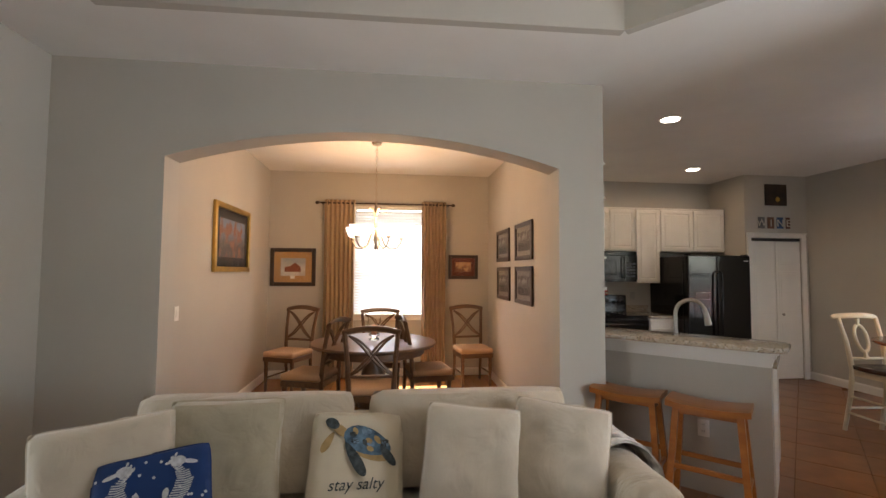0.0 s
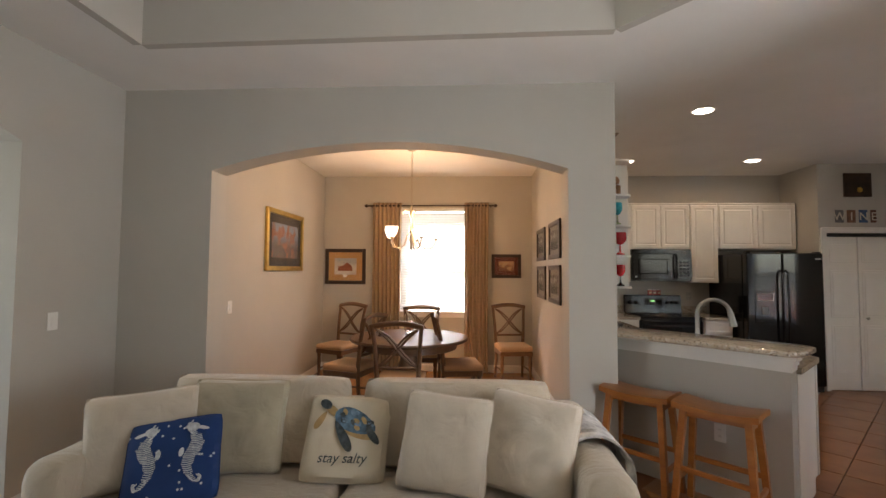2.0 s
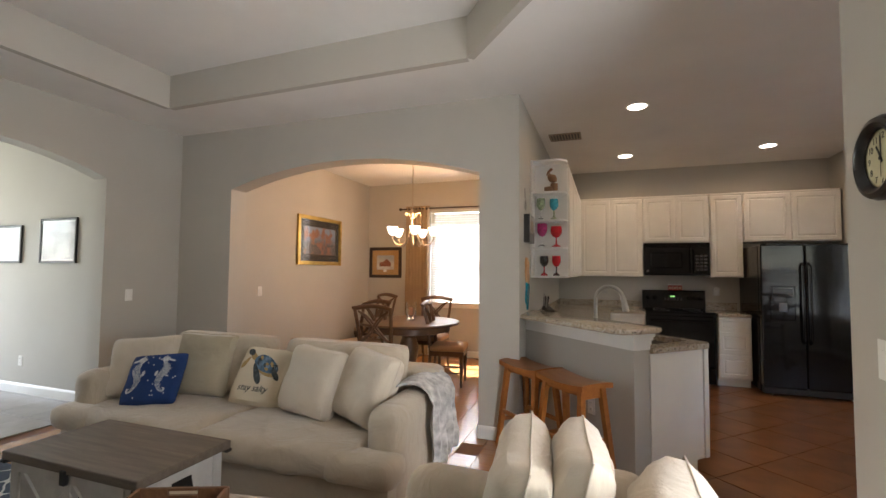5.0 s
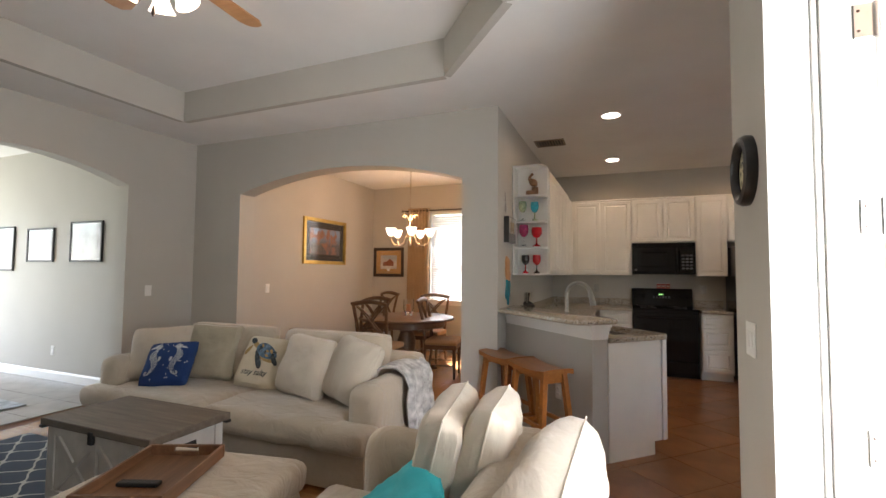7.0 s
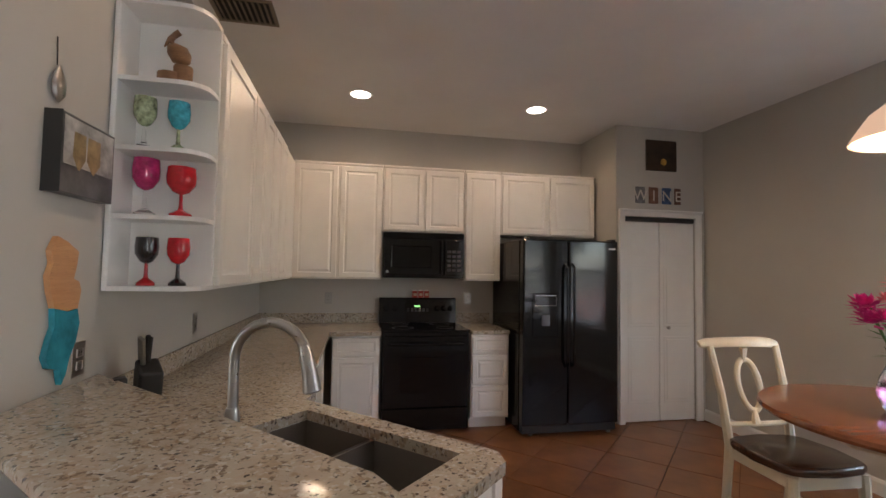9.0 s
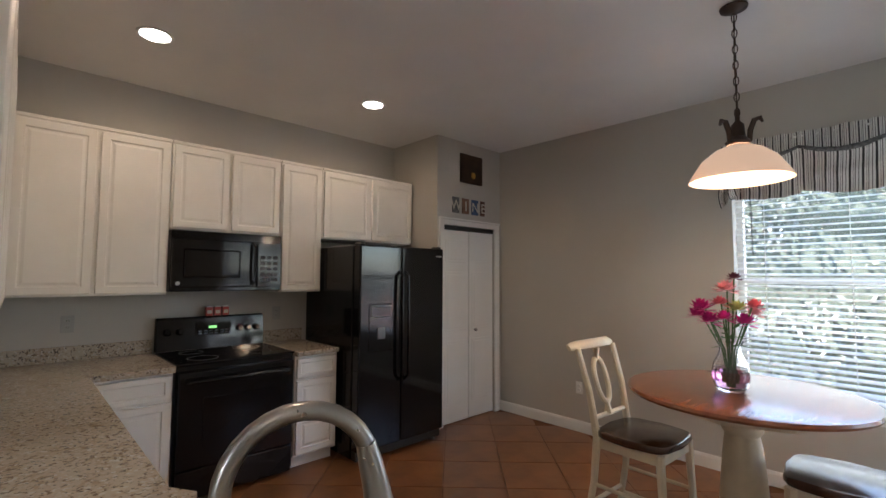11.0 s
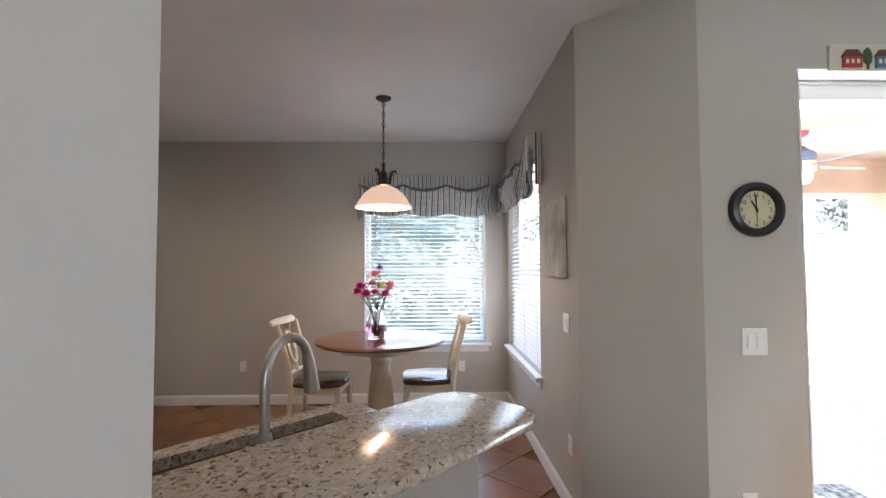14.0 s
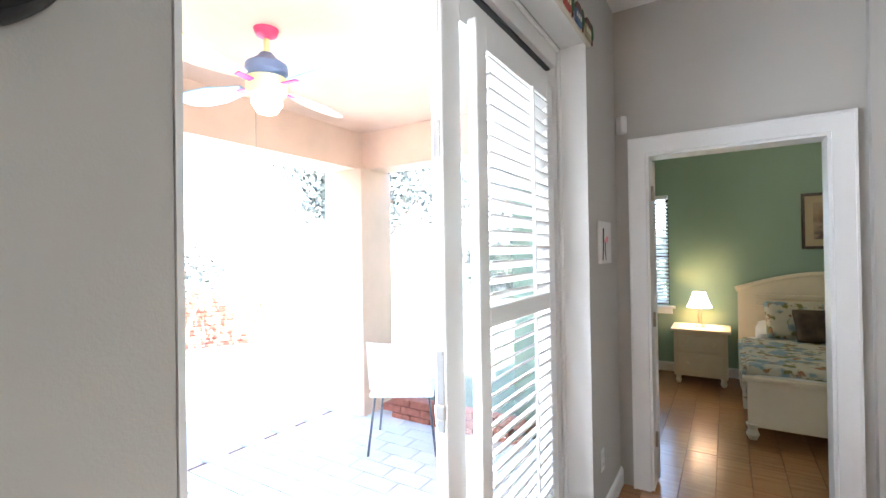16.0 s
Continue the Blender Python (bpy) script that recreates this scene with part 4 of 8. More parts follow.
part("spray_head", tube(B(), [p0, p0 + Vector((0.008, 0, -0.03)), p0 + Vector((0.018, 0, -0.07)), p0 + Vector((0.028, 0, -0.125)), p0 + Vector((0.029, 0, -0.13))], 0.02, 14, rs=[0.0155, 0.019, 0.021, 0.026, 0.021]), STEEL, fa, "", True)
part("lever", tube(B(), [(0, -0.02, 0.09), (0, -0.045, 0.10), (0.01, -0.10, 0.135)], 0.008, 10, rs=[0.012, 0.009, 0.006]), STEEL, fa, "", True)

# range
st = thing("electric_range", "black freestanding electric range with glass oven door", "range", pose(2.83, 6.745, 0))
b = box(B(), 0, -0.66, 0.02, 0.80, -0.01, 0.90, 0.004, 1)
part("body", b, BLACKGLOSS, st)
part("cooktop", box(B(), -0.003, -0.685, 0.902, 0.803, -0.08, 0.918, 0.005, 2), BLACKGLASS, st)
for x, y, r in ((0.2, -0.52, 0.10), (0.6, -0.52, 0.08), (0.2, -0.23, 0.08), (0.6, -0.23, 0.10)):
    part("burner_ring", lathe(B(), [(r, 0), (r, 0.0012), (r - 0.004, 0.0012), (r - 0.004, 0)], x, y, 0.9185, 28, cap=False), mat("burner_mark", (0.09, 0.09, 0.09), 0.4), st)
b = prism(B(), [(-0.08, 0.918), (-0.01, 0.918), (-0.01, 1.17), (-0.045, 1.17), (-0.06, 1.155)], 0.0, 0.80, "x")
part("backguard", b, BLACKGLOSS, st)
disp = part("display", box(B(), 0.27, -0.079, 1.02, 0.53, -0.07, 1.12), BLACKGLASS, st)
part("clock_digits", box(B(), 0.36, -0.081, 1.075, 0.42, -0.0795, 1.095), glow("oven_digits", (0.2, 0.5, 0.15), 0.15), disp, "green clock digits")
for r in range(2):
    for k in range(6):
        part("button", box(B(), 0.285 + k * 0.04, -0.083, 1.03 + r * 0.02, 0.31 + k * 0.04, -0.0795, 1.042 + r * 0.02), mat("button_grey", (0.10, 0.10, 0.11), 0.5), disp)
for x in (0.07, 0.16, 0.60, 0.67, 0.74):
    part("knob", lathe(B(), [(0.026, 0), (0.026, 0.01), (0.020, 0.026), (0.018, 0.03)], n=18, m=pose(x, -0.076, 1.06, 78, 0, 0)), BLACKGLOSS, st, "black control knob", True)
od = part("oven_door", box(B(), 0.01, -0.70, 0.235, 0.79, -0.661, 0.86, 0.006, 2), BLACKGLOSS, st)
part("window", box(B(), 0.16, -0.704, 0.36, 0.64, -0.699, 0.68, 0.002, 1), BLACKGLASS, od)
part("handle", tube(B(), [(0.06, -0.70, 0.80), (0.065, -0.745, 0.80), (0.735, -0.745, 0.80), (0.74, -0.70, 0.80)], 0.013, 10), BLACKGLOSS, od, "", True)
part("storage_drawer", box(B(), 0.01, -0.695, 0.06, 0.79, -0.661, 0.225, 0.006, 2), BLACKGLOSS, st)
TIN = mat("red_spice_tin", (0.45, 0.05, 0.03), 0.35, vary=0.4, scale=40)
for k in range(3):
    e = thing("spice_tin", "small red and white spice tin on the range", "tin", pose(3.17 + 0.062 * k, 6.70, 1.172), "spice tins")
    part("can", box(B(), 0, -0.025, 0, 0.05, 0.02, 0.07, 0.004, 2), TIN, e)
    part("lid", box(B(), 0.003, -0.022, 0.07, 0.047, 0.017, 0.078, 0.002, 1), WHITE, e, "white lid")
    part("label_band", box(B(), 0.008, -0.0262, 0.018, 0.042, -0.0248, 0.045), PAPER, e, "pale paper label")

# microwave
mw = thing("microwave", "black over-range microwave oven", "microwave", pose(2.837, 6.75, ZB + 0.02))
part("body", box(B(), 0, -0.37, 0, 0.805, 0, 0.445, 0.004, 1), BLACKGLOSS, mw)
d = part("door", box(B(), 0.004, -0.40, 0.03, 0.60, -0.371, 0.385, 0.008, 2), BLACKGLOSS, mw)
part("window", box(B(), 0.08, -0.403, 0.10, 0.47, -0.399, 0.31, 0.01, 2), BLACKGLASS, d)
part("handle", tube(B(), [(0.565, -0.40, 0.05), (0.57, -0.44, 0.08), (0.57, -0.445, 0.21), (0.57, -0.44, 0.34), (0.565, -0.40, 0.37)], 0.012, 10), BLACKGLOSS, d, "", True)
cp = part("control_panel", box(B(), 0.605, -0.398, 0.03, 0.80, -0.371, 0.385, 0.006, 2), BLACKGLASS, mw)
for r in range(5):
    for k in range(3):
        part("key", box(B(), 0.63 + k * 0.05, -0.4005, 0.07 + r * 0.045, 0.665 + k * 0.05, -0.3975, 0.095 + r * 0.045), mat("key_grey", (0.06, 0.06, 0.065), 0.5), cp)
b = B()
for k in range(7):
    box(b, 0.01, -0.396, 0.392 + k * 0.0072, 0.795, -0.37, 0.3955 + k * 0.0072)
part("vent_grille", b, BLACKGLOSS, mw)
part("badge", lathe(B(), [(0.014, 0), (0.014, 0.003)], n=16, m=pose(0.045, -0.40, 0.06, 90, 0, 0)), STEEL, mw, "round silver badge")

# refrigerator
fr = thing("refrigerator", "black side-by-side refrigerator with ice dispenser", "refrigerator", pose(4.05, 6.72, 0))
part("body", box(B(), 0, -0.80, 0.03, 0.93, 0, 1.75, 0.006, 1), BLACKGLOSS, fr)
for x0, x1 in ((0.003, 0.43), (0.438, 0.927)):
    d = part("door", box(B(), x0, -0.905, 0.10, x1, -0.805, 1.755, 0.014, 3), BLACKGLOSS, fr)
    hx = x1 - 0.028 if x0 < 0.1 else x0 + 0.028
    part("handle", tube(B(), [(hx, -0.905, 0.62), (hx, -0.955, 0.66), (hx, -0.962, 1.05), (hx, -0.955, 1.50), (hx, -0.905, 1.54)], 0.014, 10, flat=0.8), BLACKGLOSS, d, "", True)
    if x0 < 0.1:
        disp = part("dispenser", box(B(), 0.09, -0.912, 0.88, 0.33, -0.903, 1.27, 0.006, 2), BLACKGLASS, d)
        part("dispenser_panel", box(B(), 0.11, -0.916, 1.16, 0.31, -0.911, 1.25, 0.004, 1), BLACKGLASS, disp, "dark glass dispenser controls")
        part("panel_trim", tube(B(), [(0.11, -0.916, 1.16), (0.31, -0.916, 1.16), (0.31, -0.916, 1.25), (0.11, -0.916, 1.25)], 0.002, 6, closed=True), STEEL, disp, "thin silver outline")
        part("paddle", box(B(), 0.17, -0.922, 0.98, 0.25, -0.911, 1.08, 0.006, 1), mat("grey_paddle", (0.12, 0.12, 0.125), 0.3), disp)
    else:
        part("badge", box(B(), 0.83, -0.908, 1.675, 0.90, -0.904, 1.69), STEEL, d, "small silver nameplate")
part("base_grille", box(B(), 0.01, -0.87, 0.025, 0.92, -0.80, 0.095, 0.004, 1), BLACK, fr)
for x in (0.10, 0.86):
    part("foot", lathe(B(), [(0.02, 0), (0.02, 0.03)], x, -0.84, 0, 12), STEEL, fr)
for x in (0.02, 0.87):
    part("hinge_cover", box(B(), x, -0.88, 1.755, x + 0.05, -0.79, 1.775, 0.006, 1), BLACK, fr)


# ---- breakfast nook ----
tb = thing("pub_table", "round cherry-topped pub table on an ivory pedestal", "table", pose(4.73, 3.37, 0))
part("tabletop", lathe(B(), [(0.40, 0.895), (0.50, 0.897), (0.525, 0.905), (0.532, 0.917), (0.525, 0.93), (0.50, 0.935), (0.0005, 0.935)], n=56), CHERRY, tb, "glossy cherry-stained top", True)
part("apron", lathe(B(), [(0.34, 0.835), (0.36, 0.84), (0.36, 0.894), (0.34, 0.894)], n=8), IVORY, tb)
part("pedestal", lathe(B(), [(0.12, 0.16), (0.12, 0.22), (0.085, 0.26), (0.095, 0.30), (0.11, 0.36), (0.10, 0.50), (0.085, 0.66), (0.075, 0.72), (0.09, 0.74), (0.09, 0.77), (0.075, 0.79), (0.11, 0.835)], n=24), IVORY, tb, "", True)
for a in (20, 110, 200, 290):
    m = pose(0, 0, 0, 0, 0, a)
    pts = [(0.06, 0.28), (0.16, 0.27), (0.28, 0.20), (0.37, 0.07), (0.42, 0.04), (0.43, 0.0), (0.33, 0.0), (0.24, 0.10), (0.14, 0.15), (0.06, 0.16)]
    part("foot", prism(B(), pts, -0.035, 0.035, "y", m), IVORY, tb)


def pub_chair(at, label):
    """A napoleon-backed counter chair; it faces local -y."""
    e = thing("pub_chair", label, "chair", at, "chairs round the pub table")
    bm = B()
    n = 16
    pts = []
    for i in range(n):
        a = 2 * math.pi * i / n
        c, s = math.cos(a), math.sin(a)
        pts.append((0.215 * math.copysign(abs(c) ** 0.45, c), 0.205 * math.copysign(abs(s) ** 0.45, s)))
    prism(bm, pts, 0.605, 0.645, "z")
    es = [ed for ed in bm.edges if abs(ed.verts[0].co.z - ed.verts[1].co.z) < 1e-5]
    bmesh.ops.bevel(bm, geom=es, offset=0.012, segments=2, profile=0.5, affect="EDGES")
    part("seat", bm, DARKSEAT, e, "dark stained wooden seat", True)
    b = box(B(), -0.18, -0.175, 0.545, 0.18, 0.175, 0.604)
    part("seat_frame", b, IVORY, e)
    for sx in (-1, 1):
        part("leg", tube(B(), [(sx * 0.175, -0.165, 0.60), (sx * 0.19, -0.195, 0.0)], 0.02, 8, rs=[0.024, 0.016]), IVORY, e)
        pts = [(sx * 0.19, 0.27, 0.0), (sx * 0.18, 0.205, 0.35), (sx * 0.175, 0.185, 0.60), (sx * 0.185, 0.225, 0.85), (sx * 0.195, 0.29, 1.08)]
        part("back_post", tube(B(), pts, 0.02, 8, rs=[0.018, 0.02, 0.023, 0.019, 0.017]), IVORY, e, "", True)
        part("side_stretcher", tube(B(), [(sx * 0.186, -0.185, 0.18), (sx * 0.187, 0.24, 0.18)], 0.011, 8), IVORY, e)
        part("side_stretcher", tube(B(), [(sx * 0.182, -0.178, 0.34), (sx * 0.182, 0.21, 0.34)], 0.011, 8), IVORY, e)
    for y, z in ((-0.19, 0.12), (-0.18, 0.28), (0.235, 0.22)):
        part("stretcher", tube(B(), [(-0.187, y, z), (0.187, y, z)], 0.012, 8), IVORY, e)
    rail = [(-0.235 + 0.47 * i / 12, 0.295 - 0.03 * math.cos(math.pi * (i / 6 - 1)) , 1.085 + 0.022 * math.sin(math.pi * i / 12)) for i in range(13)]
    part("top_rail", tube(B(), rail, 0.03, 10, rs=[0.02] + [0.031] * 11 + [0.02], flat=0.6), IVORY, e, "", True)
    ring = [(0.062 * math.cos(a), 0.255 + 0.035 * math.sin(a), 0.885 + 0.125 * math.sin(a)) for a in [2 * math.pi * k / 24 for k in range(24)]]
    part("oval_splat", tube(B(), ring, 0.016, 8, closed=True), IVORY, e, "", True)
    part("splat_crest", tube(B(), [(0, 0.29, 1.07), (0, 0.285, 1.0)], 0.03, 8, rs=[0.05, 0.02], flat=0.4), IVORY, e)
    part("splat_foot", tube(B(), [(0, 0.222, 0.775), (0, 0.21, 0.70)], 0.03, 8, rs=[0.02, 0.055], flat=0.4), IVORY, e)
    part("lower_rail", tube(B(), [(-0.175, 0.205, 0.70), (0, 0.212, 0.695), (0.175, 0.205, 0.70)], 0.014, 8), IVORY, e)
    return e


pub_chair(pose(4.63, 3.82, 0, 0, 0, -3), "ivory counter chair with oval splat and dark wooden seat")
pub_chair(pose(4.69, 2.985, 0, 0, 0, 182), "ivory counter chair by the window with a dark shiny seat")

va = thing("flower_vase", "clear glass vase of pink and white flowers on the table", "vase", pose(4.68, 3.40, 0.936))
part("glass", lathe(B(), [(0.055, 0.0), (0.072, 0.02), (0.085, 0.07), (0.078, 0.13), (0.05, 0.19), (0.045, 0.22), (0.06, 0.25), (0.057, 0.25), (0.041, 0.22), (0.046, 0.19), (0.073, 0.13), (0.08, 0.07), (0.066, 0.024), (0.002, 0.012)], n=28), GLASS, va, "", True)
part("water", lathe(B(), [(0.064, 0.025), (0.078, 0.07), (0.074, 0.115), (0.001, 0.115)], n=24), glass_mat("tinted_water", (0.75, 0.45, 0.72)), va, "violet tinted water", True)
STEM = mat("green_stem", (0.06, 0.14, 0.03), 0.6)
PETALS = {"magenta": mat("magenta_petal", (0.62, 0.02, 0.25), 0.7, vary=0.3, scale=40), "blush": mat("blush_petal", (0.85, 0.36, 0.38), 0.7, vary=0.2, scale=40),
          "lime": mat("lime_petal", (0.55, 0.62, 0.22), 0.7, vary=0.2, scale=40), "wine": mat("wine_petal", (0.12, 0.01, 0.03), 0.6, vary=0.3, scale=40), "coral": mat("coral_petal", (0.75, 0.16, 0.20), 0.7, vary=0.3, scale=40)}


def flower_head(c, r, kind, seed, petals=42):
    rng = random.Random(seed)
    bm = B()
    for k in range(petals):
        t = k / petals
        az = k * 2.39996
        el = math.pi / 2 * (1 - t * 1.25)
        d = Vector((math.cos(az) * math.cos(el), math.sin(az) * math.cos(el), math.sin(el)))
        side = d.cross(Vector((0.1, 0.2, 1))).normalized() * r * 0.2
        up = side.cross(d).normalized()
        ln = r * (0.6 + 0.45 * t) * rng.uniform(0.85, 1.12)
        pts = [d * 0.15 * r, d * ln * 0.55 + side + up * r * 0.08, d * ln + up * r * 0.16, d * ln * 0.55 - side + up * r * 0.08]
        bm.faces.new([bm.verts.new(Vector(c) + p) for p in pts])
    return part("blossom", bm, PETALS[kind], va, kind + " blossom")


heads = [(-0.02, 0.10, 0.40, 0.065, "magenta"), (0.03, 0.13, 0.36, 0.06, "magenta"), (-0.05, 0.06, 0.34, 0.06, "magenta"), (0.02, -0.03, 0.40, 0.06, "lime"), (-0.03, -0.07, 0.34, 0.06, "magenta"), (0.0, -0.10, 0.42, 0.05, "coral"),
         (0.02, 0.01, 0.50, 0.06, "blush"), (0.03, -0.02, 0.56, 0.04, "wine"), (-0.01, 0.03, 0.43, 0.05, "coral"), (-0.06, 0.0, 0.36, 0.05, "magenta"), (0.04, -0.09, 0.38, 0.05, "blush")]
for k, (x, y, z, r, kind) in enumerate(heads):
    part("stem", tube(B(), [(0.01 * math.cos(k), 0.01 * math.sin(k), 0.03), (x * 0.3, y * 0.3, 0.2), (x, y, z)], 0.0035, 6), STEM, va)
    flower_head((x * 1.15, y * 1.15, z), r * 1.3, kind, k)
b = B()
rng = random.Random(5)
for k in range(26):
    az, r, z = rng.uniform(0, 6.28), rng.uniform(0.03, 0.10), rng.uniform(0.25, 0.36)
    p, d = Vector((math.cos(az) * 0.03, math.sin(az) * 0.03, z - 0.03)), Vector((math.cos(az), math.sin(az), rng.uniform(-0.2, 0.7))).normalized()
    s = d.cross(Vector((0, 0, 1))).normalized() * 0.014
    b.faces.new([b.verts.new(q) for q in (p, p + d * r * 0.5 + s, p + d * r, p + d * r * 0.5 - s)])
part("foliage", b, STEM, va, "dark green leaves")
part("flamingo_decal", lathe(B(), [(0.0808, 0.05), (0.0863, 0.07), (0.0835, 0.10)], n=40, cap=False), glass_mat("rose_tint", (0.95, 0.55, 0.65)), va, "pink painted band")

SHADE = glow("frosted_shade_lit", (0.95, 0.66, 0.46), 0.035)
SHADEW = glow("white_glass_shade_lit", (1.0, 0.88, 0.72), 0.3)
pn = thing("pendant_lamp", "bronze chain pendant with a frosted glass dome shade", "lamp", pose(4.75, 3.35, 0))
part("canopy", lathe(B(), [(0.066, CEIL - 0.003), (0.064, CEIL - 0.014), (0.03, CEIL - 0.03), (0.008, CEIL - 0.034)][::-1], n=24), BRONZE, pn, "", True)
for k in range(13):
    z = CEIL - 0.06 - k * 0.043
    ring = [(0.012 * math.cos(a), 0, z + 0.026 * math.sin(a)) if k % 2 else (0, 0.012 * math.cos(a), z + 0.026 * math.sin(a)) for a in [2 * math.pi * i / 10 for i in range(10)]]
    part("chain_link", tube(B(), ring, 0.003, 5, closed=True), BRONZE, pn)
part("cord", tube(B(), [(0.004, 0, CEIL - 0.03), (-0.006, 0.004, 2.65), (0.002, 0, 2.36)], 0.003, 6), BRONZE, pn)
part("socket", lathe(B(), [(0.055, 2.195), (0.06, 2.21), (0.035, 2.235), (0.03, 2.30), (0.012, 2.32), (0.010, 2.38)], n=20), BRONZE, pn, "", True)
for k in range(3):
    a = 2 * math.pi * k / 3 + 0.5
    pts = [(r * math.cos(a), r * math.sin(a), z) for r, z in ((0.05, 2.20), (0.055, 2.26), (0.075, 2.31), (0.10, 2.315), (0.11, 2.29))]
    part("scroll", tube(B(), pts, 0.012, 8, rs=[0.012, 0.014, 0.014, 0.012, 0.006]), BRONZE, pn, "", True)
part("shade", lathe(B(), [(0.05, 2.19), (0.11, 2.165), (0.17, 2.115), (0.212, 2.05), (0.232, 2.015), (0.234, 2.005), (0.226, 2.008), (0.205, 2.05), (0.163, 2.108), (0.105, 2.156), (0.05, 2.18)], n=48, cap=False), SHADE, pn, "glowing frosted glass dome", True)

# wall things of the nook and pantry
cv = thing("canvas_painting", "pale grey sketched canvas on the wall", "painting", pose(4.22, 2.10, 1.44, 0, 0, 180))
CANVAS = mat("washed_canvas", (0.50, 0.48, 0.43), 0.9, vary=0.45, scale=5, fine=200, relief=0.5)
part("stretcher", box(B(), 0.0, -0.035, 0, 0.43, -0.002, 0.52, 0.004, 1), CANVAS, cv)
art = thing("canvas_print", "dark night still life print above the pantry", "print", pose(5.42, 6.04, 2.50))
part("panel", box(B(), 0, -0.025, 0, 0.34, -0.002, 0.31, 0.003, 1), mat("night_print", (0.035, 0.018, 0.008), 0.5, vary=0.7, scale=9), art)
part("bright_spot", lathe(B(), [(0.035, 0), (0.03, 0.001)], n=14, m=pose(0.19, -0.025, 0.09, 90, 0, 0)), mat("amber_paint", (0.5, 0.28, 0.04), 0.5, vary=0.5, scale=30), art, "amber fruit in the print")
TINTS = [(0.16, 0.16, 0.17), (0.20, 0.10, 0.06), (0.05, 0.10, 0.22), (0.12, 0.05, 0.03)]
for k in range(4):
    w = 0.105 if k < 3 else 0.07
    e = thing("letter_tile", "small dark photo tile with a pale letter shape", "wall decor", pose(5.305 + k * 0.148 - (0.0 if k < 3 else 0.005), 6.04, 2.165), "letter tiles over the pantry")
    part("tile", box(B(), 0, -0.014, 0, w, -0.001, 0.165, 0.004, 1), mat("letter_tile_%s" % "abcd"[k], TINTS[k], 0.5, vary=0.5, scale=25), e)


def letter(text, size, m, material, parent, name="letter", depth=0.001):
    c = bpy.data.curves.new(name, "FONT")
    c.body, c.size, c.extrude, c.align_x = text, size, depth, "CENTER"
    tmp = bpy.data.objects.new(name, c)
    scene.collection.objects.link(tmp)
    dg = bpy.context.evaluated_depsgraph_get()
    me = bpy.data.meshes.new_from_object(tmp.evaluated_get(dg))
    bpy.data.objects.remove(tmp)
    me.materials.clear()
    me.materials.append(material)
    o = new(name, me)
    o.parent = parent
    o.matrix_basis = m
    return o


LETTER = mat("letter_cream", (0.62, 0.58, 0.5), 0.7)
tiles = [o for o in scene.objects if o.name.startswith("letter_tile")]
for o, ch in zip(sorted(tiles, key=lambda o: o.location.x), "WINE"):
    letter(ch, 0.15, pose(0.052 if ch != "E" else 0.035, -0.0155, 0.03, 90, 0, 0), LETTER, o)


def plate(label, w, h, m, rockers=1, outlet=False, material=WHITE):
    e = thing("outlet_plate" if outlet else "switch_plate", label, "outlet" if outlet else "switch", m)
    part("plate", box(B(), -w / 2, -0.006, -h / 2, w / 2, -0.0005, h / 2, 0.003, 2), material, e)
    for k in range(rockers):
        x = (k - (rockers - 1) / 2) * 0.046
        if outlet:
            for z in (-0.022, 0.022):
                s = part("socket", box(B(), x - 0.017, -0.009, z - 0.015, x + 0.017, -0.005, z + 0.015, 0.004, 2), material, e)
                for sx in (-0.006, 0.006):
                    part("slot", box(B(), x + sx - 0.0012, -0.0095, z - 0.003, x + sx + 0.0012, -0.0088, z + 0.006), BLACK, s)
        else:
            part("rocker", box(B(), x - 0.016, -0.010, -0.032, x + 0.016, -0.005, 0.032, 0.003, 2), material, e)
    return e


EAST, WEST = pose(0, 0, 0, 0, 0, -90), pose(0, 0, 0, 0, 0, 90)


def on_wall(x, y, z, turn):
    return pose(x, y, z, 0, 0, turn)


plate("white double rocker switch plate", 0.116, 0.118, on_wall(3.83, 2.10, 1.155, 180), 2)
plate("white double rocker switch plate beneath the clock", 0.126, 0.13, on_wall(3.175, 1.375, 1.14, -90), 2)
plate("white outlet low on the wall", 0.07, 0.115, on_wall(3.175, 1.42, 0.36, -90), 1, True)
plate("white outlet low on the nook wall", 0.07, 0.115, on_wall(6.09, 5.05, 0.42, -90), 1, True)
plate("white outlet under the window", 0.07, 0.115, on_wall(6.09, 2.62, 0.40, -90), 1, True)
plate("white outlet low on the nook wall", 0.07, 0.115, on_wall(3.78, 2.10, 0.42, 180), 1, True)
plate("white outlet by the bedroom door", 0.07, 0.115, on_wall(3.175, -1.06, 0.34, -90), 1, True)
plate("white switch plate by the hall arch", 0.075, 0.118, on_wall(-2.22, 2.78, 1.15, 90), 1)
plate("white outlet low on the living wall", 0.075, 0.118, on_wall(-2.22, -0.05, 0.42, 90), 1, True)
plate("white switch plate in the dining room", 0.075, 0.118, on_wall(-1.68, 4.02, 1.15, 90), 1)
plate("white outlet low in the dining room", 0.07, 0.115, on_wall(1.49, 4.25, 0.36, -90), 1, True)
plate("white outlet low in the hall", 0.07, 0.115, on_wall(-3.95, 2.80, 0.36, 0), 1, True)
ox, oy = diag(0.60, 0.21)
plate("white outlet on the bar front", 0.072, 0.118, pose(ox, oy, 0.44, 0, 0, -45), 1, True)
plate("steel outlet above the worktop", 0.075, 0.118, on_wall(2.32, 6.76, 1.16, 0), 1, True, STEEL)
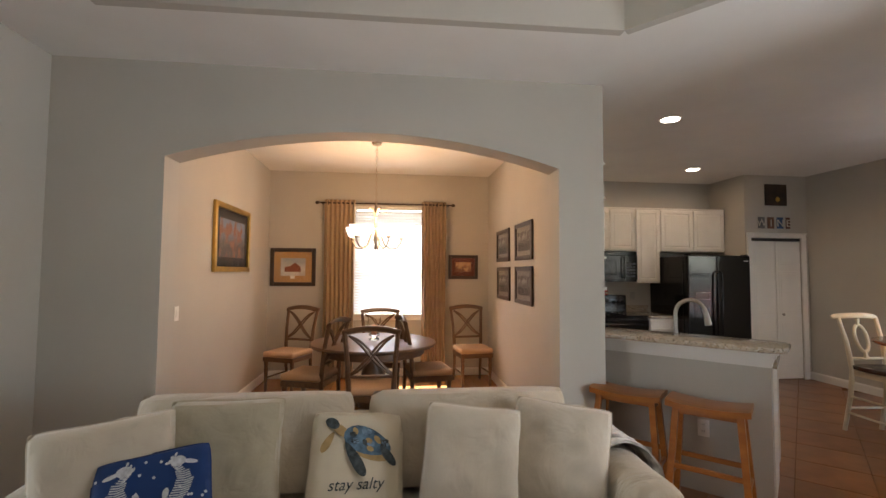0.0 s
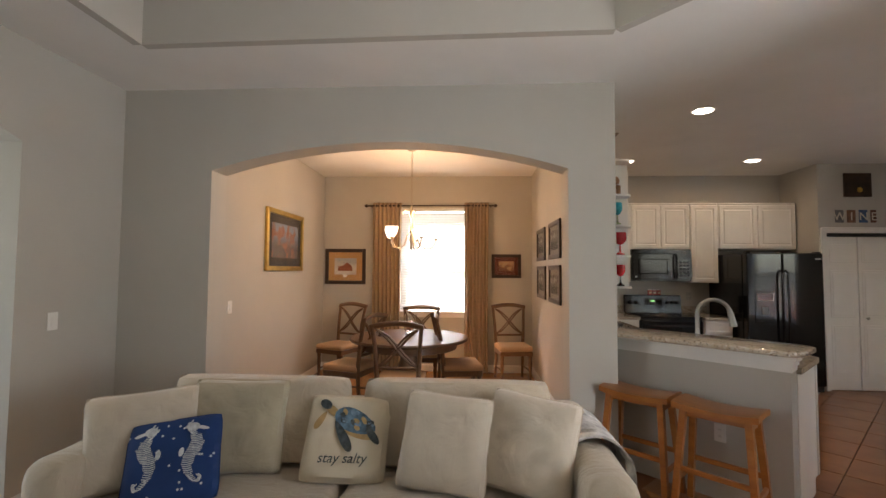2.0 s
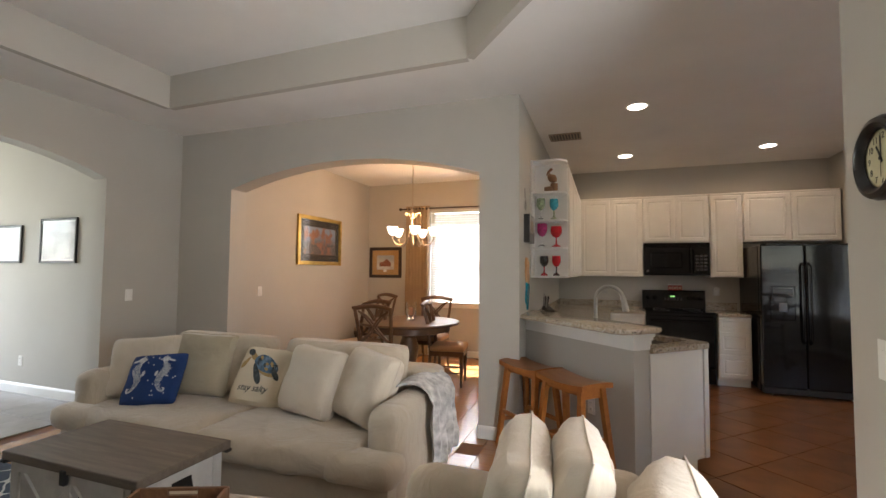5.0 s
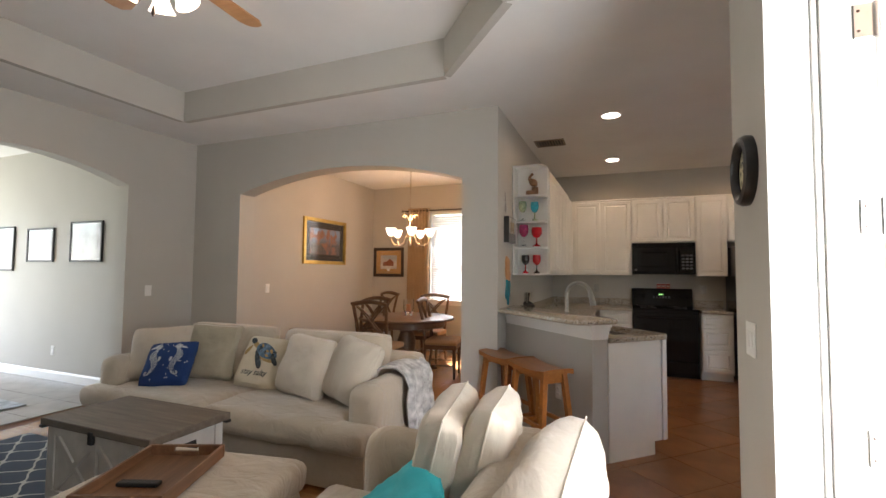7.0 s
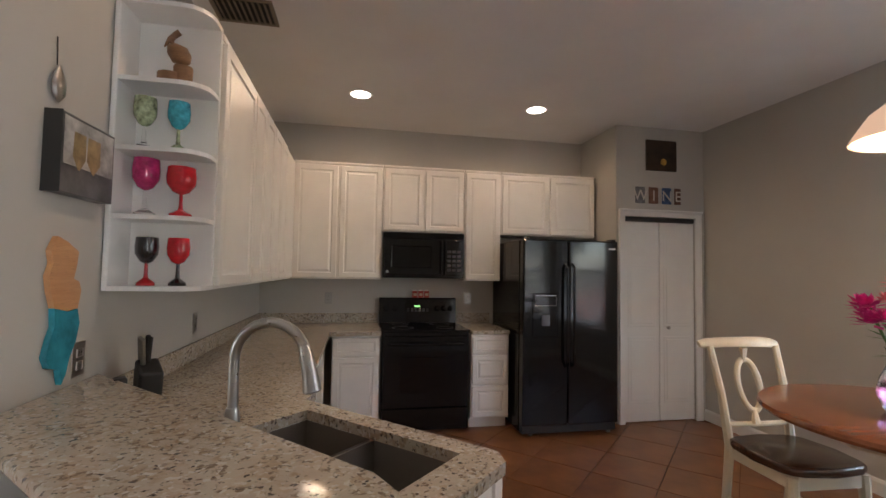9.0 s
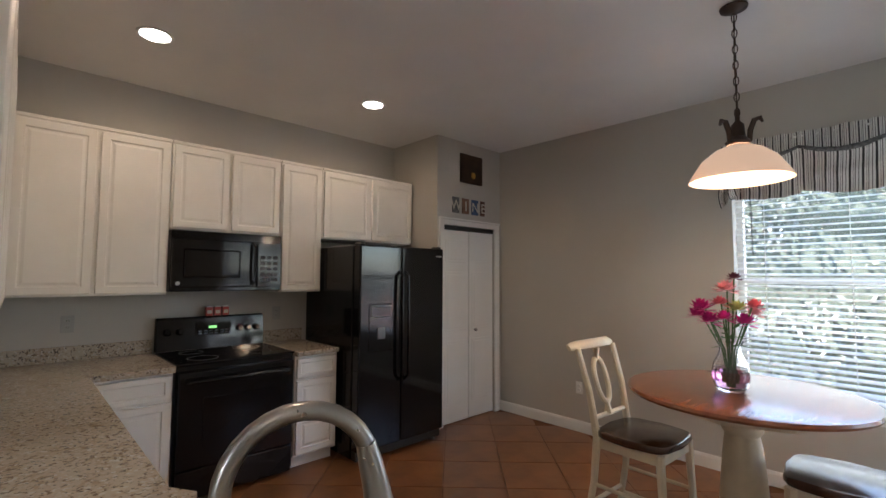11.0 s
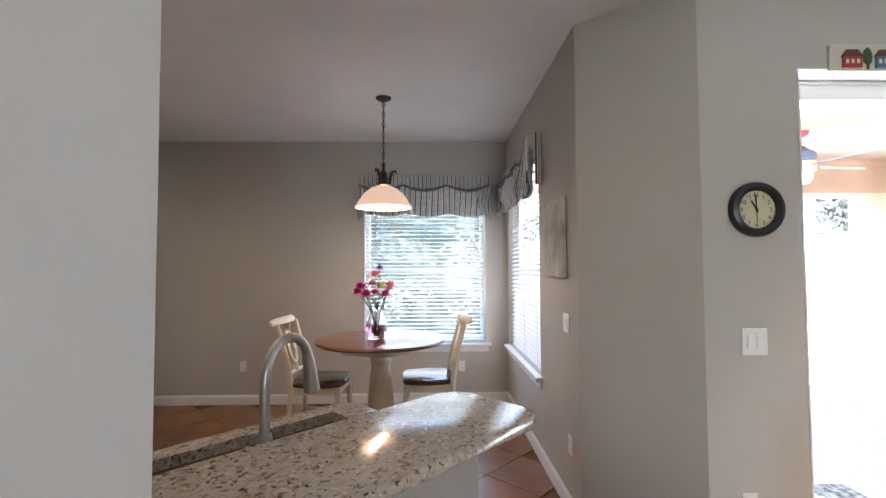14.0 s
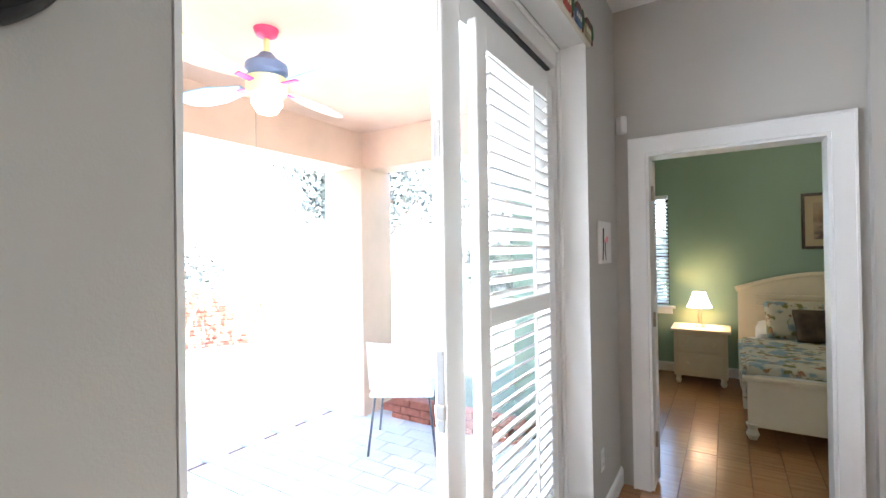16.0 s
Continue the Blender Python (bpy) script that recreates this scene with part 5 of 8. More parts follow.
plate("steel outlet beside the range", 0.075, 0.118, on_wall(3.78, 6.76, 1.16, 0), 1, True, STEEL)
plate("steel outlet on the side wall", 0.075, 0.118, on_wall(1.65, 4.95, 1.12, 90), 1, True, STEEL)
plate("steel outlet with a plugged-in cord", 0.075, 0.118, on_wall(1.65, 3.80, 1.13, 90), 1, True, STEEL)

ck = thing("wall_clock", "round black wall clock with cream numbered dial", "clock", on_wall(3.175, 1.352, 1.785, -90))
RX = pose(0, 0, 0, 90, 0, 0)
part("rim", lathe(B(), [(0.134, 0.0), (0.136, 0.02), (0.128, 0.036), (0.112, 0.042), (0.098, 0.034), (0.092, 0.018)], n=56, cap=False, m=RX), mat("black_clock_rim", (0.012, 0.012, 0.013), 0.3), ck, "", True)
part("dial", lathe(B(), [(0.098, 0.004), (0.098, 0.012), (0.0005, 0.0122)], n=48, m=RX), mat("cream_dial", (0.62, 0.57, 0.37), 0.6, vary=0.1, scale=14), ck)
NUM = mat("clock_ink", (0.02, 0.02, 0.02), 0.6)
for h in range(1, 13):
    a = radians(90 - 30 * h)
    letter(str(h), 0.030, pose(0.074 * math.cos(a), -0.0125, 0.074 * math.sin(a) - 0.011, 90, 0, 0), NUM, ck, "numeral", 0.0004)
for name, ang, ln, w in (("hour_hand", -31, 0.05, 0.004), ("minute_hand", -2, 0.074, 0.003)):
    o = part(name, box(B(), -w, -0.0165, -0.015, w, -0.0152, ln, 0.0005, 1), NUM, ck)
    o.matrix_basis = pose(0, 0, 0, 0, ang, 0)
part("second_hand", box(B(), -0.001, -0.018, -0.06, 0.001, -0.0172, -0.01), NUM, ck)
part("pivot", lathe(B(), [(0.007, 0), (0.006, 0.004)], n=12, m=pose(0, -0.0165, 0, 90, 0, 0)), NUM, ck)

vb = thing("village_frieze", "painted wooden strip of little houses and trees over the door", "wall decor", on_wall(3.175, 0.96, 2.475, -90))
part("backboard", box(B(), 0, -0.02, 0, 1.86, -0.002, 0.135, 0.003, 1), mat("cream_board", (0.60, 0.55, 0.44), 0.7, vary=0.1), vb)
HOUSES = [(0.36, 0.06, 0.04), (0.10, 0.16, 0.26), (0.42, 0.36, 0.22), (0.38, 0.16, 0.05), (0.48, 0.28, 0.14), (0.30, 0.05, 0.04), (0.22, 0.20, 0.14), (0.45, 0.40, 0.28)]
ROOF = mat("tiny_roof_paint", (0.12, 0.05, 0.035), 0.7)
LEAFP = mat("tiny_tree_paint", (0.035, 0.09, 0.035), 0.7)
WINP = mat("tiny_window_paint", (0.75, 0.70, 0.5), 0.6)
for k in range(11):
    x = 0.06 + k * 0.168
    hm = mat("house_paint_%s" % "abcdefghijk"[k], HOUSES[k % 8], 0.7, vary=0.2)
    o = part("house", prism(B(), [(x, 0.012), (x + 0.095, 0.012), (x + 0.095, 0.07), (x, 0.07)], -0.030, -0.020), hm, vb)
    part("roof", prism(B(), [(x - 0.008, 0.07), (x + 0.103, 0.07), (x + 0.075, 0.105), (x + 0.02, 0.105)], -0.031, -0.020), ROOF, o)
    for q in range(3):
        part("window", box(B(), x + 0.012 + q * 0.028, -0.0315, 0.035, x + 0.026 + q * 0.028, -0.0300, 0.056), WINP, o)
    t = part("tree", lathe(B(), [(0.004, -0.05), (0.022, -0.03), (0.026, 0), (0.02, 0.025), (0.005, 0.042)], n=9, m=pose(x + 0.128, -0.024, 0.075) @ Matrix.Diagonal((1, 0.3, 1, 1))), LEAFP, vb)
    part("trunk", box(B(), x + 0.124, -0.028, 0.008, x + 0.132, -0.02, 0.04), ROOF, t)

fl = thing("flamingo_card", "small white canvas with a pink bird sketch", "wall decor", on_wall(3.175, -1.04, 1.38, -90))
part("canvas", box(B(), 0, -0.02, 0, 0.25, -0.002, 0.23, 0.003, 1), mat("white_canvas", (0.75, 0.73, 0.70), 0.8, vary=0.08), fl)
part("bird_body", tube(B(), [(0.06, -0.0205, 0.12), (0.10, -0.0205, 0.13), (0.14, -0.0205, 0.15)], 0.018, 8, rs=[0.01, 0.02, 0.008], flat=0.1), PETALS["blush"], fl, "pink painted bird shape")
part("bird_leg", tube(B(), [(0.10, -0.021, 0.12), (0.09, -0.021, 0.07), (0.11, -0.021, 0.02)], 0.003, 5), BLACK, fl)
part("branch", tube(B(), [(0.03, -0.021, 0.02), (0.05, -0.021, 0.10), (0.05, -0.021, 0.19)], 0.005, 5), BLACK, fl)
sn = thing("motion_sensor", "small white corner alarm sensor", "sensor", on_wall(3.15, -1.53, 2.17, -45))
part("housing", box(B(), -0.03, -0.045, 0, 0.03, 0.0, 0.11, 0.012, 3), WHITE, sn)
part("lens", box(B(), -0.02, -0.048, 0.02, 0.02, -0.044, 0.065, 0.003, 1), mat("sensor_lens", (0.6, 0.6, 0.6), 0.3), sn)

# column side wall decor
orn = thing("hanging_ornament", "silver teardrop ornament hanging on a cord", "ornament", on_wall(1.65, 3.60, 2.02, 90))
part("drop", lathe(B(), [(0.002, -0.06), (0.03, -0.03), (0.034, 0.0), (0.02, 0.035), (0.003, 0.06)], n=14, m=pose(0, -0.014, 0) @ Matrix.Diagonal((1, 0.35, 1, 1))), STEEL, orn, "", True)
part("cord", tube(B(), [(0, -0.006, 0.06), (0, -0.003, 0.15)], 0.002, 5), BLACK, orn)
ph = thing("photo_block", "black and white photo block with a wine scene", "picture", on_wall(1.65, 3.565, 1.68, 90))
part("block", box(B(), 0, -0.05, 0, 0.30, -0.002, 0.25, 0.003, 1), mat("photo_grey", (0.10, 0.10, 0.10), 0.4, vary=0.9, scale=8), ph)
part("edge", box(B(), -0.002, -0.051, -0.002, 0.0, 0.0, 0.252), BLACK, ph)
part("printed_light", box(B(), 0.01, -0.0512, 0.09, 0.29, -0.0501, 0.24), mat("photo_pale", (0.45, 0.44, 0.42), 0.4, vary=0.6, scale=14), ph, "pale upper half of the photo")
for gx_, gr in ((0.09, 0.035), (0.17, 0.04)):
    part("printed_glass", lathe(B(), [(0.004, -0.07), (gr, -0.03), (gr * 0.9, 0.05)], n=14, m=pose(gx_, -0.0515, 0.15) @ Matrix.Diagonal((1, 0.02, 1, 1))), mat("photo_amber", (0.32, 0.22, 0.10), 0.4, vary=0.5, scale=20), ph, "amber wine glass in the photo")
tv = thing("wooden_map", "cut-out wooden map in natural wood and turquoise resin", "wall decor", on_wall(1.65, 3.60, 1.10, 90))
p1 = [(0.03, 0.22), (0.10, 0.205), (0.15, 0.21), (0.165, 0.27), (0.15, 0.30), (0.12, 0.31), (0.135, 0.36), (0.14, 0.40), (0.08, 0.43), (0.03, 0.445), (0.0, 0.40), (0.012, 0.36), (-0.004, 0.32), (0.008, 0.27)]
p2 = [(0.085, -0.03), (0.105, 0.0), (0.12, 0.05), (0.15, 0.10), (0.165, 0.16), (0.15, 0.208), (0.10, 0.203), (0.03, 0.218), (0.035, 0.16), (0.015, 0.12), (0.0, 0.07), (0.02, 0.035), (0.07, 0.02)]
part("wood_part", prism(B(), p1, -0.02, -0.003), wood("pine_cutout", (0.50, 0.24, 0.10), (0.62, 0.34, 0.16), 0.5), tv)
part("resin_part", prism(B(), p2, -0.02, -0.003), mat("turquoise_resin", (0.03, 0.27, 0.36), 0.2, vary=0.5, scale=12), tv, "turquoise resin sea")
kb = thing("knife_block", "black stand with steel-handled knives on the worktop", "knife block", pose(1.80, 3.98, 0.91, 0, 0, 30))
part("block", box(B(), -0.04, -0.07, 0, 0.04, 0.07, 0.17, 0.01, 2, pose(0, 0, 0, 14, 0, 0)), BLACK, kb)
for k in range(4):
    part("handle", tube(B(), [(-0.02 + 0.02 * (k % 2), -0.03 + 0.03 * k, 0.17), (-0.03 + 0.03 * (k % 2), -0.07 + 0.03 * k, 0.27)], 0.009, 8), BLACK if k % 2 else STEEL, kb, "", True)
part("charger", box(B(), -0.12, -0.16, 0.10, -0.08, -0.11, 0.15, 0.006, 2), BLACK, kb)

# ceiling fixtures
for lx, ly in ((2.62, 3.97), (2.59, 5.83), (4.165, 5.83)):
    e = thing("recessed_light", "round white recessed ceiling light, switched on", "light", pose(lx, ly, CEIL), "recessed ceiling lights")
    part("trim_ring", lathe(B(), [(0.100, -0.001), (0.098, -0.008), (0.082, -0.006), (0.080, -0.001)], n=32), WHITE, e, "", True)
    part("lens", lathe(B(), [(0.080, -0.0065), (0.0005, -0.0068)], n=28, cap=False), glow("lit_lens", (1.0, 0.93, 0.82), 2), e, "glowing lens")
vt = thing("ceiling_vent", "bronze-grey louvred ceiling air vent", "vent", pose(1.92, 4.72, CEIL))
VENTM = mat("taupe_vent", (0.26, 0.21, 0.15), 0.5)
b = B()
for x0, y0, x1, y1 in ((-0.17, -0.13, 0.17, -0.11), (-0.17, 0.11, 0.17, 0.13), (-0.17, -0.11, -0.15, 0.11), (0.15, -0.11, 0.17, 0.11)):
    box(b, x0, y0, -0.012, x1, y1, -0.001)
part("frame", b, VENTM, vt)
for k in range(9):
    part("slat", box(B(), -0.012, -0.11, -0.002, 0.012, 0.11, 0.001, m=pose(-0.128 + k * 0.032, 0, -0.012, 0, 38, 0)), VENTM, vt)
part("backing", box(B(), -0.15, -0.11, -0.003, 0.15, 0.11, -0.001), BLACK, vt)

# ---- stools ----
def saddle_stool(at, label):
    e = thing("saddle_stool", label, "stool", at, "stools at the bar")
    bm = B()
    L, Wd = 0.235, 0.135

    def top(u, v):
        x, y = (2 * u - 1) * L, (2 * v - 1) * Wd
        return (x, y, 0.672 + 0.020 * (x / L) ** 2 - 0.008 * (y / Wd) ** 4)
    face_grid(bm, top, 16, 6)
    face_grid(bm, lambda u, v: (top(u, v)[0], top(u, v)[1], top(u, v)[2] - 0.036), 16, 6)
    n = len(bm.verts) // 2
    bm.verts.ensure_lookup_table()
    idx = [i * 7 for i in range(17)] + [16 * 7 + j for j in range(1, 7)] + [i * 7 + 6 for i in range(15, -1, -1)] + [j for j in range(5, 0, -1)]
    for a, c in zip(idx, idx[1:] + idx[:1]):
        bm.faces.new((bm.verts[a], bm.verts[c], bm.verts[n + c], bm.verts[n + a]))
    part("seat", bm, STOOL, e, "dished saddle seat", True)
    legs = []
    for sx in (-1, 1):
        for sy in (-1, 1):
            a, c = Vector((sx * 0.175, sy * 0.085, 0.665)), Vector((sx * 0.225, sy * 0.15, 0.0))
            bm = B()
            w = 0.018
            lo = [bm.verts.new(c + Vector((p * w, q * w, 0))) for p, q in ((-1, -1), (1, -1), (1, 1), (-1, 1))]
            hi = [bm.verts.new(a + Vector((p * w * 1.1, q * w * 1.1, 0))) for p, q in ((-1, -1), (1, -1), (1, 1), (-1, 1))]
            for i in range(4):
                bm.faces.new((lo[i], lo[(i + 1) % 4], hi[(i + 1) % 4], hi[i]))
            bm.faces.new(lo[::-1])
            bm.faces.new(hi)
            part("leg", bm, STOOL, e)
    for sx in (-1, 1):
        part("side_rail", box(B(), sx * 0.212 - 0.010, -0.125, 0.19, sx * 0.212 + 0.010, 0.125, 0.222, 0.003, 1), STOOL, e)
        part("apron", box(B(), sx * 0.175 - 0.009, -0.08, 0.58, sx * 0.175 + 0.009, 0.08, 0.665), STOOL, e)
    for sy in (-1, 1):
        part("stretcher", box(B(), -0.205, sy * 0.125 - 0.010, 0.26, 0.205, sy * 0.125 + 0.010, 0.292, 0.003, 1), STOOL, e)
        part("apron", box(B(), -0.17, sy * 0.085 - 0.009, 0.60, 0.17, sy * 0.085 + 0.009, 0.66), STOOL, e)
    return e


for s, d, turn in ((0.165, -0.02, -43), (0.67, -0.025, -44)):
    x, y = diag(s, d)
    saddle_stool(pose(x, y, 0, 0, 0, turn), "honey-oak saddle stool standing at the granite bar")


# ---- living room ----
def puffy(bm, x0, y0, z0, x1, y1, z1, bev=0.06, seg=4, seed=0, amp=0.012, cuts=5):
    """A stuffed upholstery block: rounded, subdivided and gently uneven."""
    vs0 = set(bm.verts)
    box(bm, x0, y0, z0, x1, y1, z1)
    nv = [v for v in bm.verts if v not in vs0]
    es = list({e for v in nv for e in v.link_edges})
    bmesh.ops.bevel(bm, geom=es, offset=bev, segments=seg, profile=0.55, affect="EDGES")
    nv = [v for v in bm.verts if v not in vs0]
    big = [e for e in {e for v in nv for e in v.link_edges} if e.calc_length() > 0.12]
    bmesh.ops.subdivide_edges(bm, edges=big, cuts=cuts, use_grid_fill=True)
    for v in bm.verts:
        if v not in vs0:
            p = v.co
            q = Vector((p.x * 2.6 + seed, p.y * 2.6, p.z * 2.6))
            v.co += noise.noise_vector(q) * amp + noise.noise_vector(q * 3.5) * amp * 0.45
    return bm


def slipcover_sofa(at, label, L, D, seats, back_cushions=True):
    """Local x along the sofa, it faces -y, its back at y 0."""
    e = thing("sofa", label, "sofa", at)
    part("base", puffy(B(), -L / 2 + 0.03, -D + 0.06, 0.015, L / 2 - 0.03, -0.02, 0.28, 0.03, 2, 1, 0.008), SOFA, e, "", True)
    part("backrest", puffy(B(), -L / 2 + 0.05, -0.24, 0.10, L / 2 - 0.05, 0, 0.74, 0.09, 4, 2, 0.01), SOFA, e, "", True)
    for k, sx in enumerate((-1, 1)):
        x0, x1 = sorted((sx * L / 2, sx * (L / 2 - 0.23)))
        part("arm", puffy(B(), x0, -D + 0.13, 0.02, x1, -0.03, 0.65, 0.10, 5, 5 + k, 0.008), SOFA, e, "rounded slipcovered arm", True)
    w = (L - 0.46) / seats
    for k in range(seats):
        x0 = -L / 2 + 0.23 + k * w
        bm = puffy(B(), x0 + 0.004, -D, 0.25, x0 + w - 0.004, -0.22, 0.43, 0.075, 4, 11 + 3 * k, 0.022, 9)
        if back_cushions and k in (0, seats - 1):
            ex = (x0 - 0.25, x0 + 0.2) if k == 0 else (x0 + w - 0.2, x0 + w + 0.25)
            puffy(bm, ex[0], -D - 0.005, 0.245, ex[1], -D + 0.20, 0.425, 0.08, 4, 17 + k, 0.014, 4)
        part("seat_cushion", bm, SOFA, e, "loose wrinkled seat cushion", True)
        if back_cushions:
            part("back_cushion", cushion(B(), w * 0.97, 0.50, 0.24, 16, 21 + k, 0.03, 0.36, 0.014, pose(x0 + w / 2, -0.32, 0.41, -14, 0, 0)), SOFA, e, "soft back cushion", True)
    return e


slipcover_sofa(pose(-0.08, 2.74, 0), "cream slipcovered sofa piled with loose pillows", 2.72, 1.06, 2)
slipcover_sofa(pose(2.48, 0.63, 0, 0, 0, -90), "cream slipcovered loveseat seen over its back", 1.44, 1.02, 2, False)


def pillow(label, material, w, h, t, m, seed, pinch=0.06, name="throw_pillow"):
    e = thing(name, label, "pillow", m)
    part("cover", cushion(B(), w, h, t, 18, seed, pinch, 0.40, 0.012), material, e, "", True)
    ring = []
    for i in range(64):
        a = 2 * math.pi * i / 64
        c, s = math.cos(a), math.sin(a)
        k = max(abs(c), abs(s))
        u, v = c / k, s / k
        soft = 1 - 0.08 * (u * v) ** 4
        ring.append((soft * u * w / 2 * (1 - pinch * 1.4 * (1 - abs(v) ** 2.2) * abs(u) ** 3), 0, h / 2 + soft * v * h / 2 * (1 - pinch * 1.4 * (1 - abs(u) ** 2.2) * abs(v) ** 3)))
    part("piping", tube(B(), ring, 0.004, 5, closed=True), material, e)
    return e


pillow("large cream pillow in the sofa corner", PILLOWC, 0.54, 0.49, 0.22, pose(-1.03, 2.06, 0.42, -20, -4, 24), 1)
pillow("large oatmeal pillow against the sofa back", SAGEPILLOW, 0.53, 0.51, 0.19, pose(-0.68, 2.24, 0.42, -18, 2, 10), 2)
pillow("plump pale grey-cream pillow on the sofa", PILLOWC, 0.47, 0.49, 0.23, pose(0.41, 2.12, 0.42, -20, 4, -10), 3)
pillow("plump cream pillow leaning on the arm", PILLOWC, 0.48, 0.50, 0.23, pose(0.80, 2.12, 0.42, -22, 5, -24), 4)

# turtle pillow with its print
tp = pillow("cream pillow printed with a blue sea turtle and script", mat("ivory_print_linen", (0.70, 0.62, 0.48), 0.95, vary=0.05, fine=320, relief=0.4), 0.46, 0.46, 0.14, pose(-0.09, 2.20, 0.42, -30, 3, 4) @ Matrix.Scale(0.98, 4), 6, 0.04)
TURT = mat("turtle_shell_ink", (0.10, 0.17, 0.24), 0.9, vary=0.8, scale=22)
TURT2 = mat("turtle_skin_ink", (0.06, 0.075, 0.08), 0.9, vary=0.7, scale=40)
SCUTE = mat("turtle_scute_ink", (0.20, 0.30, 0.42), 0.9, vary=0.5, scale=30)
TAN = mat("turtle_belly_ink", (0.45, 0.30, 0.13), 0.9, vary=0.3, scale=25)


def on_pillow(x, z, w, h, t):
    """Depth of a pillow's front at a place on it."""
    u, v = 2 * x / w, 2 * z / h - 1
    return -(t / 2) * max(0.0, (1 - u ** 4) * (1 - v ** 4)) ** 0.40 * 1.07 - 0.006


def print_blob(name, parent, material, c, rx, rz, turn, dims, n=20, taper=0.0, lift=0.0):
    bm = B()
    a = radians(turn)
    ringv, mid = [], []
    for rr in (1.0, 0.5):
        row = []
        for i in range(n):
            t = 2 * math.pi * i / n
            px, pz = rx * rr * math.cos(t), rz * rr * math.sin(t) * (1 - taper * math.cos(t))
            x, z = c[0] + px * math.cos(a) - pz * math.sin(a), c[1] + px * math.sin(a) + pz * math.cos(a)
            row.append(bm.verts.new((x, on_pillow(x, z, *dims) - lift, z)))
        ringv.append(row)
    for i in range(n):
        bm.faces.new((ringv[0][i], ringv[0][(i + 1) % n], ringv[1][(i + 1) % n], ringv[1][i]))
    bm.faces.new(ringv[1])
    return part(name, bm, material, parent)


TD = (0.46, 0.46, 0.14)
print_blob("printed_belly", tp, TAN, (0.045, 0.268), 0.115, 0.042, -20, TD)
print_blob("printed_shell", tp, TURT, (0.045, 0.302), 0.118, 0.058, -20, TD, taper=0.2, lift=0.002)
print_blob("printed_neck", tp, TAN, (-0.085, 0.352), 0.045, 0.022, -35, TD, lift=0.001)
print_blob("printed_head", tp, TURT2, (-0.125, 0.385), 0.036, 0.024, -30, TD, lift=0.002)
print_blob("printed_flipper", tp, TURT2, (-0.01, 0.225), 0.088, 0.024, -56, TD, taper=-0.3, lift=0.003)
print_blob("printed_flipper", tp, TAN, (-0.14, 0.30), 0.052, 0.018, 60, TD, taper=0.3, lift=0.003)
print_blob("printed_flipper", tp, TURT2, (0.145, 0.235), 0.052, 0.020, -48, TD, lift=0.003)
rng = random.Random(12)
for k in range(16):
    a, q = rng.uniform(0, 6.28), math.sqrt(rng.random()) * 0.8
    px, pz = 0.118 * q * math.cos(a), 0.058 * q * math.sin(a)
    print_blob("printed_scute", tp, (TURT2, TAN, SCUTE)[k % 3], (0.045 + px * 0.94 + pz * 0.34, 0.302 - px * 0.34 + pz * 0.94), 0.019, 0.012, rng.uniform(-60, 20), TD, n=7, lift=0.0032)
o = letter("stay salty", 0.068, pose(0, 0, 0), TURT2, tp, "script", 0.0008)
for v in o.data.vertices:
    x, z = v.co.x + v.co.y * 0.25, 0.098 + v.co.y + 0.03 * v.co.x
    v.co = (x, on_pillow(x, z, *TD) - 0.004 - v.co.z, z)

np_ = pillow("navy blue pillow printed with two white seahorses", NAVY, 0.46, 0.44, 0.14, pose(-0.80, 1.93, 0.42, -34, -4, 20) @ Matrix.Scale(0.93, 4), 7, 0.04)
SEAH = mat("white_print_ink", (0.60, 0.62, 0.64), 0.9, vary=0.3, scale=60)
ND = (0.46, 0.44, 0.14)
for sx in (-1, 1):
    cx = sx * 0.10
    body = [(0.012, 0.335), (-0.012, 0.305), (-0.022, 0.27), (-0.010, 0.235), (0.012, 0.20), (0.018, 0.16), (0.006, 0.12), (-0.018, 0.09), (-0.038, 0.085), (-0.045, 0.105), (-0.030, 0.118)]
    for k, ((ax, az), (bx, bz)) in enumerate(zip(body, body[1:])):
        wd = (0.016, 0.026, 0.033, 0.034, 0.027, 0.020, 0.014, 0.010, 0.008, 0.007)[k]
        for q in range(4):
            f = q / 4
            x, z = cx - sx * (ax + (bx - ax) * f), az + (bz - az) * f
            bm = B()
            tube(bm, [(x - wd, on_pillow(x - wd, z, *ND) - 0.002, z + 0.005), (x, on_pillow(x, z, *ND) - 0.002, z), (x + wd, on_pillow(x + wd, z, *ND) - 0.002, z + 0.005)], 0.0026, 5)
            part("printed_stripe", bm, SEAH, np_)
    print_blob("printed_head", np_, SEAH, (cx - sx * 0.004, 0.355), 0.030, 0.022, 0, ND, lift=0.002)
    print_blob("printed_snout", np_, SEAH, (cx + sx * 0.042, 0.345), 0.030, 0.009, -14 * sx, ND, lift=0.002)
    for q in range(3):
        print_blob("printed_crest", np_, SEAH, (cx - sx * (0.012 + 0.012 * q), 0.385 - 0.014 * q), 0.010, 0.005, 70, ND, n=8, lift=0.002)
    print_blob("printed_fin", np_, SEAH, (cx - sx * 0.048, 0.235), 0.022, 0.012, 80, ND, n=10, lift=0.002)
rng = random.Random(3)
for k in range(26):
    x, z = rng.uniform(-0.20, 0.20), rng.uniform(0.04, 0.40)
    print_blob("printed_dot", np_, SEAH, (x, z), 0.006, 0.006, 0, ND, n=8, lift=0.001)

